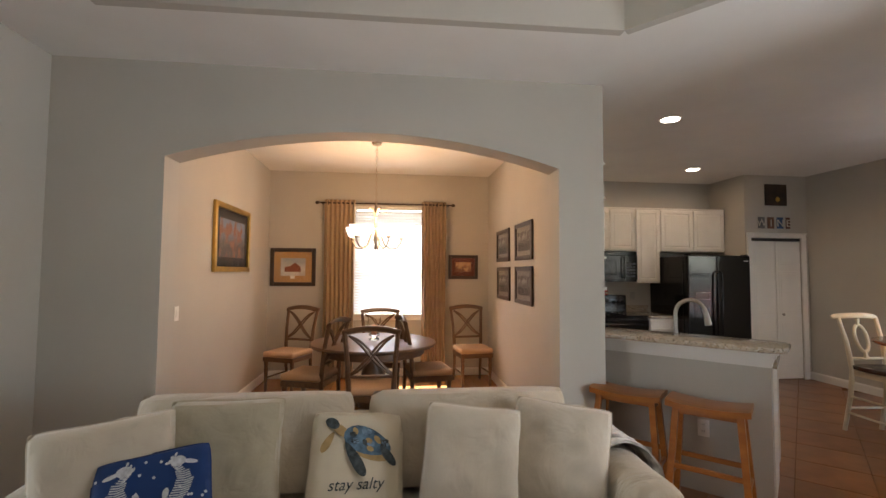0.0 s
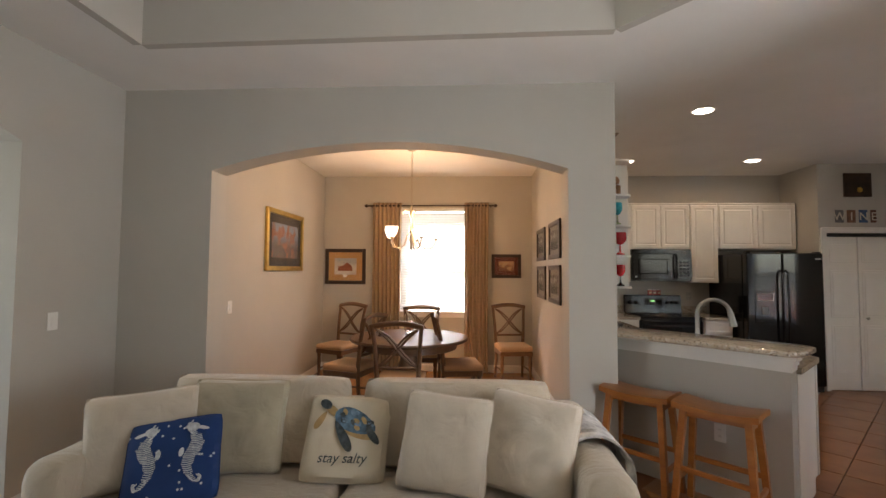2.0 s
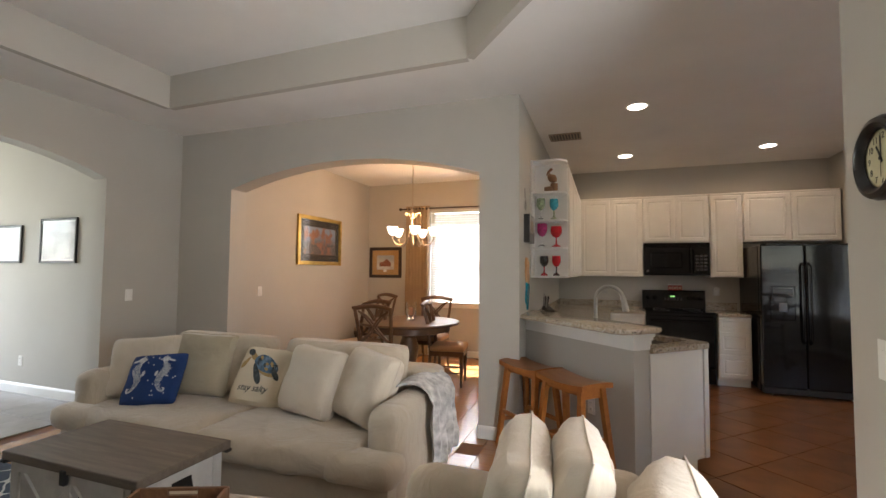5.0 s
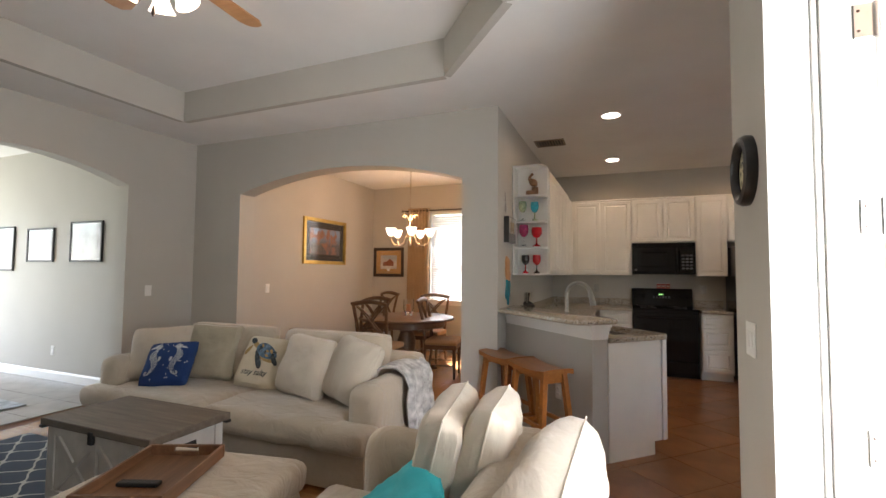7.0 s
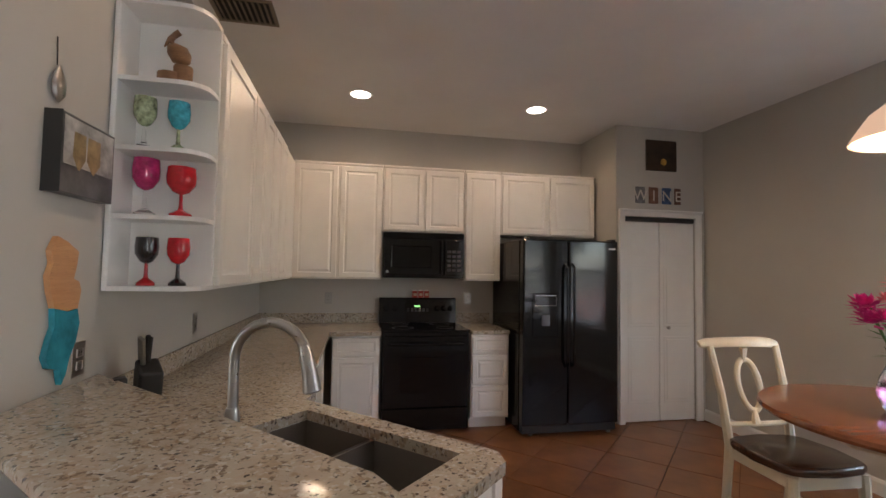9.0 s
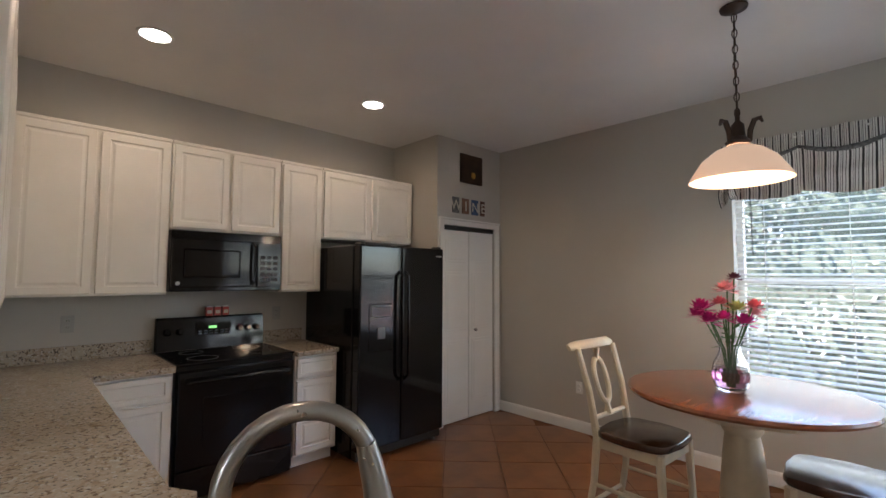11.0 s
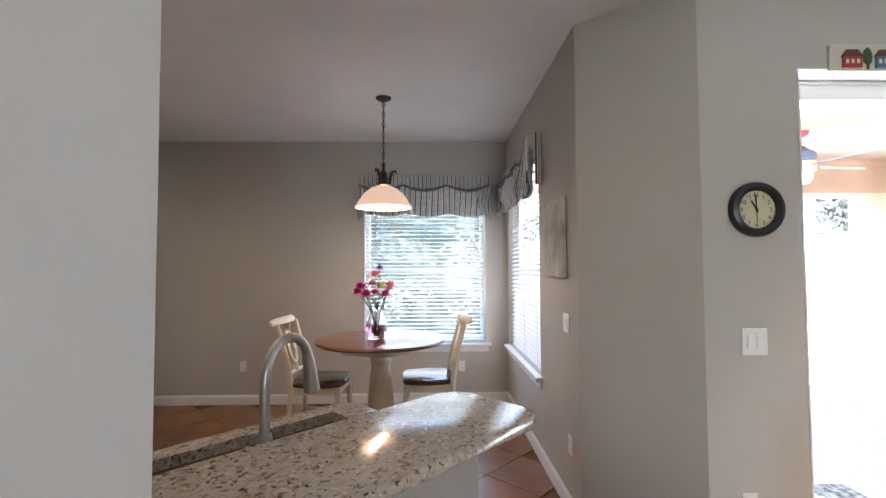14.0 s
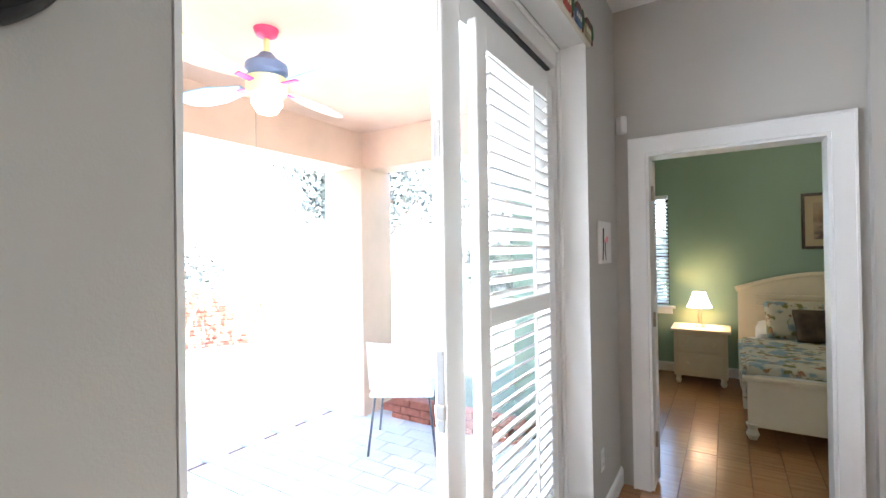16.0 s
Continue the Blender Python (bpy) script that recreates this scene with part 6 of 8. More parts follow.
# loveseat pillows
pillow("large cream pillow standing on the loveseat", PILLOWC, 0.52, 0.49, 0.19, pose(1.99, 1.03, 0.43, -14, 3, -82), 8)
pillow("large cream pillow standing on the loveseat", PILLOWC, 0.52, 0.50, 0.19, pose(2.16, 1.05, 0.43, -14, -2, -84), 9)
pillow("big white pillow at the end of the loveseat", PILLOWC, 1.14, 0.49, 0.28, pose(2.37, 0.73, 0.40, -26, -2, -90), 10, 0.10)
pillow("teal accent pillow on the loveseat seat", TEAL, 0.42, 0.40, 0.14, pose(1.86, 0.66, 0.43, -52, 8, -62), 12)

BLANKET = mat("grey_white_fleece", (0.52, 0.50, 0.48), 0.95, vary=0.55, scale=16, fine=200, relief=0.5, sheen=0.4)
PLAID = mat("grey_plaid_throw", (0.55, 0.54, 0.52), 0.95, vary=0.5, scale=24, fine=220, relief=0.5)


def drape(bm, fn, nu=44, nv=44, t=0.012):
    top = [[Vector(fn(i / nu, j / nv)) for j in range(nv + 1)] for i in range(nu + 1)]
    vs = [[bm.verts.new(p) for p in r] for r in top]
    lo = [[bm.verts.new(p - Vector((0, 0, t))) for p in r] for r in top]
    for g, flip in ((vs, 1), (lo, 0)):
        for i in range(nu):
            for j in range(nv):
                f = (g[i][j], g[i + 1][j], g[i + 1][j + 1], g[i][j + 1])
                bm.faces.new(f if flip else f[::-1])
    for i in range(nu):
        for j in (0, nv):
            bm.faces.new((vs[i][j], vs[i + 1][j], lo[i + 1][j], lo[i][j]))
    for j in range(nv):
        for i in (0, nu):
            bm.faces.new((vs[i][j], vs[i][j + 1], lo[i][j + 1], lo[i][j]))
    return bm


def arm_throw(u, v):
    y = 2.16 + 0.44 * u + 0.03 * math.sin(9 * v)
    s = v * 0.85
    w = 0.016 * math.sin(u * 24 + 3 * v) + 0.012 * noise.noise(Vector((u * 6, v * 6, 2)))
    if s < 0.22:
        return (1.05 + s, y, 0.672 + 0.035 * math.sin(math.pi * s / 0.22) + abs(w) * 0.7)
    d = s - 0.22
    return (1.285 + 0.045 * min(1, d / 0.1) + w * min(1, d * 8), y + 0.05 * d * (u - 0.5), 0.675 - d * 0.75)


o = part("fleece_throw", drape(B(), arm_throw), BLANKET, None, "", True)
tagged(o, "grey and white printed fleece throw draped over the sofa arm", "blanket")


def back_throw(u, v):
    y = 0.0 + 0.40 * u + 0.05 * math.sin(5 * v)
    x = 2.16 + 0.50 * v
    w = 0.012 * math.sin(u * 20 + 4 * v) + 0.012 * noise.noise(Vector((u * 6, v * 6, 7)))
    if x < 2.46:
        z = 0.80 - 0.9 * (2.46 - x) ** 2 * 3.0
    else:
        z = 0.80 - 6.0 * (x - 2.46) ** 2
    return (x, y, z + abs(w) * 0.8)


o = part("plaid_throw", drape(B(), back_throw), PLAID, None, "", True)
tagged(o, "grey and white plaid throw hanging over the loveseat back", "blanket")

# ottoman, tray, remote
ot = thing("ottoman", "cream slipcovered ottoman with a loose cushion top", "ottoman", pose(0.86, 0.72, 0, 0, 0, 8))
part("base", puffy(B(), -0.42, -0.44, 0.03, 0.42, 0.44, 0.30, 0.04, 3, 31, 0.01), SOFA, ot, "", True)
part("top_cushion", puffy(B(), -0.45, -0.47, 0.28, 0.45, 0.47, 0.435, 0.07, 4, 33, 0.018, 8), SOFA, ot, "", True)
tr = thing("serving_tray", "rectangular acacia wood serving tray on the ottoman", "tray", pose(0.77, 0.76, 0.445, 0, 0, -67))
part("floor", box(B(), -0.25, -0.17, 0, 0.25, 0.17, 0.012), TRAYWOOD, tr)
for x0, y0, x1, y1 in ((-0.265, -0.185, -0.25, 0.185), (0.25, -0.185, 0.265, 0.185)):
    b = B()
    box(b, x0, y0, 0, x1, -0.06, 0.06, 0.002, 1)
    box(b, x0, 0.06, 0, x1, y1, 0.06, 0.002, 1)
    box(b, x0, -0.06, 0, x1, 0.06, 0.03)
    box(b, x0, -0.06, 0.05, x1, 0.06, 0.06)
    part("handle_end", b, TRAYWOOD, tr)
for y0, y1 in ((-0.185, -0.17), (0.17, 0.185)):
    part("side", box(B(), -0.25, y0, 0, 0.25, y1, 0.06, 0.002, 1), TRAYWOOD, tr)
rc = thing("remote_control", "black remote control lying in the tray", "remote", pose(0.78, 0.68, 0.458, 0, 0, 20))
part("case", box(B(), -0.09, -0.022, 0, 0.09, 0.022, 0.018, 0.006, 2), BLACK, rc)
for k in range(6):
    for q in range(2):
        part("button", box(B(), -0.07 + k * 0.024, -0.012 + q * 0.014, 0.0175, -0.058 + k * 0.024, -0.003 + q * 0.014, 0.0195), mat("rubber_button", (0.08, 0.08, 0.08), 0.7), rc)

# storage trunk
tk = thing("storage_trunk", "white trunk table with grey wood top and metal corners", "coffee table", pose(-0.06, 1.24, 0) @ Matrix.Diagonal((0.92, 0.92, 1, 1)))
TRUNKW = mat("chalk_white_boards", (0.62, 0.61, 0.58), 0.6, vary=0.12, scale=8)
part("body", box(B(), -0.47, -0.25, 0.03, 0.47, 0.25, 0.445), TRUNKW, tk)
part("lid", box(B(), -0.52, -0.285, 0.45, 0.52, 0.285, 0.495, 0.006, 2), GREYWOOD, tk, "weathered grey wood lid")
for sx in (-1, 1):
    for sy in (-1, 1):
        part("corner_post", box(B(), sx * 0.445 - 0.035, sy * 0.23 - 0.03, 0.0, sx * 0.445 + 0.035, sy * 0.23 + 0.03, 0.449, 0.003, 1), TRUNKW, tk)
        part("corner_bracket", box(B(), sx * 0.505 - 0.02, sy * 0.27 - 0.02, 0.435, sx * 0.505 + 0.02, sy * 0.27 + 0.02, 0.452, 0.004, 1), BLACK, tk, "black metal corner")
for x0 in (-0.40, 0.0):
    for s in (1, -1):
        c = (x0 + 0.2, 0.24)
        part("cross_brace", box(B(), -0.235, -0.265, -0.018, 0.235, -0.252, 0.018, m=pose(c[0], 0, c[1], 0, s * 40, 0)), TRUNKW, tk)
part("middle_stile", box(B(), -0.025, -0.268, 0.03, 0.025, -0.251, 0.445), TRUNKW, tk)
part("bottom_rail", box(B(), -0.41, -0.268, 0.03, 0.41, -0.251, 0.08), TRUNKW, tk)
part("top_rail", box(B(), -0.41, -0.268, 0.40, 0.41, -0.251, 0.445), TRUNKW, tk)
part("latch", box(B(), -0.02, -0.295, 0.40, 0.02, -0.27, 0.47, 0.004, 1), BLACK, tk, "black latch")
hd = part("handle_plate", box(B(), 0.471, -0.06, 0.30, 0.478, 0.06, 0.39, 0.003, 1), BLACK, tk)
part("bail", tube(B(), [(0.48, -0.05, 0.37), (0.505, -0.045, 0.32), (0.505, 0.045, 0.32), (0.48, 0.05, 0.37)], 0.006, 8), BLACK, hd, "", True)

# rug
m, nt, bs, ns, ln = nodes_of("navy_trellis_rug")
tc = ns.new("ShaderNodeTexCoord")
sp = ns.new("ShaderNodeSeparateXYZ")
ln.new(tc.outputs["Object"], sp.inputs[0])


def mth(op, a, b2=0.0):
    n = ns.new("ShaderNodeMath")
    n.operation = op
    for k, v in ((0, a), (1, b2)):
        if hasattr(v, "is_linked"):
            ln.new(v, n.inputs[k])
        else:
            n.inputs[k].default_value = v
    return n.outputs[0]


cu, cw_ = mth("COSINE", mth("MULTIPLY", sp.outputs[0], 2 * math.pi / 0.34)), mth("COSINE", mth("MULTIPLY", sp.outputs[1], 2 * math.pi / 0.24))
wob = mth("MULTIPLY", mth("COSINE", mth("MULTIPLY", sp.outputs[0], 6 * math.pi / 0.34)), 0.12)
line = mth("LESS_THAN", mth("ABSOLUTE", mth("ADD", mth("ADD", cu, cw_), wob)), 0.17)
ln.new(mixed(nt, (0.045, 0.06, 0.085), (0.55, 0.54, 0.50), line), bs.inputs["Base Color"])
bs.inputs["Roughness"].default_value = 0.98
bump(nt, bs, noise_node(nt, 350, 3), 0.8, 0.004)
rg = thing("area_rug", "navy area rug with a cream trellis pattern", "rug", pose(-0.35, 0.35, 0.004))
part("pile", box(B(), -1.55, -1.35, 0, 1.55, 1.25, 0.012, 0.004, 2), m, rg)

# ceiling fan
BLADE = wood("maple_blade", (0.42, 0.20, 0.08), (0.52, 0.28, 0.13), 0.35)
fn = thing("ceiling_fan", "ceiling fan with light wood blades and lit glass shades", "fan", pose(0.62, 0.78, 0.15))
part("downrod", tube(B(), [(0, 0, 3.10), (0, 0, 2.92)], 0.013, 12), NICKEL, fn)
part("canopy", lathe(B(), [(0.02, 3.02), (0.06, 3.05), (0.065, 3.099)], n=24), NICKEL, fn, "", True)
part("motor", lathe(B(), [(0.05, 2.74), (0.10, 2.77), (0.12, 2.82), (0.11, 2.88), (0.05, 2.93)], n=28), NICKEL, fn, "", True)
for k in range(5):
    mm = pose(0, 0, 2.77, 0, 0, 20 + 72 * k) @ pose(0, 0, 0, 8, 0, 0)
    pts = [(0.17, -0.055), (0.30, -0.065), (0.60, -0.075), (0.655, -0.045), (0.665, 0.0), (0.655, 0.045), (0.60, 0.075), (0.30, 0.065), (0.17, 0.055)]
    bl = part("blade", prism(B(), pts, -0.004, 0.004, "z", mm), BLADE, fn)
    part("bracket", box(B(), 0.08, -0.02, -0.014, 0.22, 0.02, -0.005, 0.003, 1, mm), NICKEL, bl)
part("light_fitter", lathe(B(), [(0.03, 2.63), (0.05, 2.66), (0.06, 2.74)], n=20), NICKEL, fn, "", True)
for k in range(4):
    a = radians(45 + 90 * k)
    mm = pose(0.07 * math.cos(a), 0.07 * math.sin(a), 2.66) @ pose(0, 0, 0, 0, 0, math.degrees(a)) @ pose(0, 0, 0, 0, 148, 0)
    part("glass_shade", lathe(B(), [(0.022, 0.0), (0.03, 0.03), (0.042, 0.08), (0.062, 0.12), (0.059, 0.12), (0.039, 0.08), (0.02, 0.01)], n=20, cap=False, m=mm), SHADEW, fn, "lit frosted tulip shade", True)
part("pull_chain", tube(B(), [(0.02, -0.03, 2.64), (0.02, -0.03, 2.50)], 0.002, 5), NICKEL, fn)
part("pull_knob", lathe(B(), [(0.004, 0), (0.010, 0.015), (0.004, 0.05)], 0.02, -0.03, 2.45, 10), BRONZE, fn, "", True)

# ---- dining room ----
dt = thing("dining_table", "round dark walnut dining table on a pedestal", "table", pose(-0.12, 5.05, 0))
part("tabletop", lathe(B(), [(0.58, 0.715), (0.655, 0.72), (0.67, 0.735), (0.662, 0.755), (0.64, 0.76), (0.0005, 0.76)], n=56), DINWOOD, dt, "", True)
part("apron", lathe(B(), [(0.52, 0.63), (0.54, 0.635), (0.54, 0.714), (0.52, 0.714)], n=40), DINWOOD, dt, "", True)
part("pedestal", lathe(B(), [(0.16, 0.08), (0.17, 0.14), (0.10, 0.22), (0.12, 0.32), (0.13, 0.42), (0.09, 0.55), (0.18, 0.63)], n=24), DINWOOD, dt, "", True)
for a in (45, 135, 225, 315):
    part("foot", prism(B(), [(0.08, 0.06), (0.30, 0.07), (0.44, 0.03), (0.46, 0.0), (0.40, 0.0), (0.30, 0.03), (0.08, 0.02)], -0.04, 0.04, "y", pose(0, 0, 0.04, 0, 0, a) @ pose(0, 0, -0.04)), DINWOOD, dt)


def dining_chair(at, label):
    """An X-backed side chair that faces local -y."""
    e = thing("dining_chair", label, "chair", at, "dining chairs")
    part("seat", puffy(B(), -0.225, -0.22, 0.43, 0.225, 0.215, 0.50, 0.03, 3, 3, 0.003, 3), SEATCLOTH, e, "padded tan cloth seat", True)
    part("seat_frame", box(B(), -0.22, -0.21, 0.375, 0.22, 0.21, 0.432, 0.004, 1), DINWOOD, e)
    for sx in (-1, 1):
        part("front_leg", lathe(B(), [(0.014, 0), (0.018, 0.05), (0.016, 0.08), (0.026, 0.28), (0.02, 0.31), (0.026, 0.33), (0.026, 0.376)], sx * 0.19, -0.18, 0, 12), DINWOOD, e, "", True)
        pts = [(sx * 0.195, 0.26, 0.0), (sx * 0.19, 0.215, 0.25), (sx * 0.19, 0.205, 0.45), (sx * 0.205, 0.24, 0.75), (sx * 0.225, 0.30, 1.0)]
        part("back_post", tube(B(), pts, 0.02, 8, rs=[0.017, 0.02, 0.024, 0.021, 0.02]), DINWOOD, e, "", True)
        part("side_stretcher", tube(B(), [(sx * 0.19, -0.18, 0.17), (sx * 0.193, 0.225, 0.17)], 0.011, 8), DINWOOD, e)
    crest = [(-0.245 + 0.49 * i / 12, 0.30 - 0.02 * math.sin(math.pi * i / 12), 0.985 + 0.035 * math.sin(math.pi * i / 12)) for i in range(13)]
    part("crest_rail", tube(B(), crest, 0.034, 10, flat=0.5), DINWOOD, e, "", True)
    part("lower_rail", tube(B(), [(-0.195, 0.218, 0.60), (0.195, 0.218, 0.60)], 0.018, 8, flat=0.7), DINWOOD, e)
    for sx in (-1, 1):
        for off in (-0.022, 0.022):
            pts = [(sx * (-0.19 + 0.38 * t), 0.222 + 0.055 * t, 0.615 + 0.345 * t + off * math.sin(math.pi * t) + 0.05 * sx * 0 - 0.02 * math.sin(2 * math.pi * t)) for t in [i / 12 for i in range(13)]]
            part("cross_splat", tube(B(), pts, 0.011, 6), DINWOOD, e, "", True)
    return e


for x, y, turn, what in ((-0.10, 4.30, 180, "tucked under the table"), (-0.74, 4.86, -108, "beside the table"), (0.46, 5.0, 100, "beside the table"), (-0.06, 5.68, 4, "tucked under the table"),
                         (-1.24, 6.10, -24, "standing in the corner"), (1.16, 6.20, 8, "standing in the corner")):
    dining_chair(pose(x, y, 0, 0, 0, turn), "walnut X-back dining chair with tan seat, " + what)

hv = thing("hurricane_vase", "clear glass candle holder with starfish on the dining table", "vase", pose(-0.12, 5.10, 0.761))
part("glass", lathe(B(), [(0.06, 0), (0.06, 0.012), (0.03, 0.03), (0.06, 0.06), (0.075, 0.11), (0.072, 0.24), (0.069, 0.24), (0.07, 0.11), (0.055, 0.065), (0.002, 0.04)], n=24), GLASS, hv, "", True)
part("candle", lathe(B(), [(0.032, 0.05), (0.032, 0.16), (0.03, 0.163)], n=16), mat("coral_wax", (0.62, 0.30, 0.17), 0.5), hv, "coral pillar candle")
b = B()
for k in range(5):
    a0 = radians(72 * k + 90)
    b.faces.new([b.verts.new(p) for p in ((0.008 * math.cos(a0 - 0.9), -0.074, 0.13 + 0.008 * math.sin(a0 - 0.9)), (0.032 * math.cos(a0), -0.077, 0.13 + 0.032 * math.sin(a0)), (0.008 * math.cos(a0 + 0.9), -0.074, 0.13 + 0.008 * math.sin(a0 + 0.9)))])
part("starfish", b, PAPER, hv, "pale starfish")

ch = thing("chandelier", "bronze scroll chandelier with white glass bell shades", "chandelier", pose(-0.12, 5.12, 0))
part("canopy", lathe(B(), [(0.008, CEIL - 0.04), (0.05, CEIL - 0.025), (0.06, CEIL - 0.001)], n=24), NICKEL, ch, "", True)
for k in range(16):
    z = CEIL - 0.06 - k * 0.04
    ring = [(0.011 * math.cos(a), 0, z + 0.024 * math.sin(a)) if k % 2 else (0, 0.011 * math.cos(a), z + 0.024 * math.sin(a)) for a in [2 * math.pi * i / 10 for i in range(10)]]
    part("chain_link", tube(B(), ring, 0.003, 5, closed=True), NICKEL, ch)
part("column", lathe(B(), [(0.006, 1.74), (0.02, 1.77), (0.012, 1.80), (0.028, 1.86), (0.012, 1.93), (0.02, 2.02), (0.010, 2.10), (0.022, 2.18), (0.008, 2.27)], n=16), NICKEL, ch, "", True)
for k in range(5):
    a = radians(72 * k + 12)
    c, s = math.cos(a), math.sin(a)
    prof = [(0.015, 1.98), (0.06, 1.90), (0.10, 1.80), (0.17, 1.755), (0.24, 1.77), (0.285, 1.83), (0.29, 1.87)]
    part("arm", tube(B(), [(r * c, r * s, z) for r, z in prof], 0.008, 8), NICKEL, ch, "", True)
    part("leaf_scroll", tube(B(), [(r * c, r * s, z) for r, z in ((0.012, 2.12), (0.05, 2.19), (0.10, 2.20), (0.12, 2.16))], 0.006, 6, rs=[0.005, 0.010, 0.009, 0.003], flat=0.4), NICKEL, ch, "", True)
    cup = part("candle_cup", lathe(B(), [(0.012, 1.86), (0.026, 1.875), (0.016, 1.89)], 0.29 * c, 0.29 * s, 0, 14), NICKEL, ch, "", True)
    part("shade", lathe(B(), [(0.022, 1.885), (0.045, 1.905), (0.062, 1.95), (0.075, 1.995), (0.072, 1.995), (0.058, 1.95), (0.04, 1.908), (0.02, 1.89)], 0.29 * c, 0.29 * s, 0, 20, cap=False), SHADEW, cup, "lit white glass bell shade", True)


def curtain(x0, x1, label, seed):
    e = thing("curtain", label, "curtain", pose(0, 6.60, 0), "dining curtains")
    bm = B()

    def fold(u, v):
        n = 7
        w = 1 - 0.12 * v + 0.10 * v * v
        x = (x0 + x1) / 2 + (u - 0.5) * (x1 - x0) * w
        y = 0.038 * math.sin(2 * math.pi * n * u + 0.5 * math.sin(5 * v + seed)) * (0.7 + 0.4 * v) + 0.012 * noise.noise(Vector((u * 8, v * 3, seed)))
        return (x, y, 2.52 - v * 2.50)
    face_grid(bm, fold, 90, 30)
    o = part("cloth", bm, CURTAIN, e, "", True)
    for k in range(4):
        x = x0 + (x1 - x0) * (k + 0.5) / 4
        part("grommet", tube(B(), [(x, 0.028 * math.cos(a), 2.475 + 0.028 * math.sin(a)) for a in [2 * math.pi * i / 14 for i in range(14)]], 0.005, 6, closed=True), BRONZE, e)
    return e


curtain(-0.90, -0.46, "taupe grommet curtain drawn aside beside the window", 1)
curtain(0.48, 0.84, "taupe grommet curtain hanging to the floor", 4)
rod = thing("curtain_rod", "dark bronze curtain rod with ball finials", "curtain rod", pose(0, 6.60, 2.475))
part("bar", tube(B(), [(-1.0, 0, 0), (0.94, 0, 0)], 0.011, 10), BRONZE, rod)
for x in (-1.0, 0.94):
    part("finial", lathe(B(), [(0.006, -0.03), (0.022, -0.012), (0.026, 0.0), (0.02, 0.016), (0.004, 0.03)], n=14, m=pose(x, 0, 0, 0, 90, 0)), BRONZE, rod, "", True)
for x in (-0.93, 0.87):
    part("bracket", box(B(), x - 0.008, 0, -0.012, x + 0.008, 0.118, 0.012), BRONZE, rod)


def picture(label, w, h, m, frame_mat, fw=0.04, mat_c=None, art=None, inner=0.08, depth=0.025, group=""):
    """A framed picture, its foot left corner at the pose, facing -y."""
    e = thing("framed_picture", label, "picture", m, group)
    bm = B()
    for x0, z0, x1, z1 in ((0, 0, fw, h), (w - fw, 0, w, h), (fw, 0, w - fw, fw), (fw, h - fw, w - fw, h)):
        box(bm, x0, -depth, z0, x1, -0.002, z1, 0.006, 2)
    part("frame", bm, frame_mat, e)
    part("mat_board", box(B(), fw, -0.010, fw, w - fw, -0.004, h - fw), mat_c or PAPER, e)
    q = fw + inner
    if art:
        part("print", box(B(), q, -0.013, q, w - q, -0.0101, h - q), art, e)
    g = part("glazing", box(B(), fw, -0.018, fw, w - fw, -0.016, h - fw), PANE, e)
    return e


def art_mat(name, sky_c, low_c, blot, scale=6):
    m, nt, b, ns, ln = nodes_of(name)
    tc = ns.new("ShaderNodeTexCoord")
    sp = ns.new("ShaderNodeSeparateXYZ")
    ln.new(tc.outputs["Generated"], sp.inputs[0])
    col = mixed(nt, low_c, sky_c, ramp(nt, sp.outputs[2], 0.35, 0.75))
    col = mixed(nt, col, blot, ramp(nt, noise_node(nt, scale, 6), 0.48, 0.58))
    ln.new(col, b.inputs["Base Color"])
    b.inputs["Roughness"].default_value = 0.7
    return m


picture("wide gilt-framed harbour print on the dining wall", 1.08, 0.71, on_wall(-1.68, 4.70, 1.49, 90), GOLD, 0.055, mat("black_mat", (0.03, 0.027, 0.025), 0.8), art_mat("harbour_art", (0.20, 0.26, 0.36), (0.10, 0.09, 0.09), (0.26, 0.12, 0.08)), 0.10, 0.035)
bp = picture("dark-framed print of a red barn in snow", 0.63, 0.54, on_wall(-1.65, 6.72, 1.29, 0), DARKFRAME, 0.055, mat("ochre_mat", (0.46, 0.27, 0.11), 0.85), art_mat("snow_art", (0.36, 0.38, 0.42), (0.62, 0.60, 0.56), (0.50, 0.46, 0.42), 4), 0.09)
BARN = mat("barn_red_ink", (0.26, 0.08, 0.04), 0.8, vary=0.3, scale=30)
part("printed_barn", prism(B(), [(0.20, 0.20), (0.42, 0.20), (0.42, 0.27), (0.34, 0.33), (0.27, 0.28), (0.20, 0.27)], -0.0148, -0.0132), BARN, bp)
part("title_plate", box(B(), 0.28, -0.0148, 0.105, 0.34, -0.0132, 0.145), WHITE, bp)
picture("small dark-framed russet print by the window", 0.44, 0.355, on_wall(0.89, 6.72, 1.40, 0), DARKFRAME, 0.045, mat("maroon_mat", (0.14, 0.035, 0.02), 0.85), art_mat("russet_art", (0.42, 0.20, 0.09), (0.20, 0.08, 0.04), (0.5, 0.3, 0.14), 12), 0.06)
PHOTO = art_mat("grey_photo_art", (0.30, 0.28, 0.25), (0.05, 0.045, 0.04), (0.12, 0.10, 0.09), 9)
for y1, z0, z1 in ((5.18, 1.64, 2.05), (6.09, 1.64, 2.05), (5.18, 1.16, 1.57), (6.07, 1.16, 1.57)):
    picture("small black-framed photograph in a group of four", 0.64, z1 - z0, on_wall(1.49, y1, z0, -90), DARKFRAME, 0.05, mat("grey_mat", (0.25, 0.23, 0.2), 0.8), PHOTO, 0.05, group="four framed photographs")

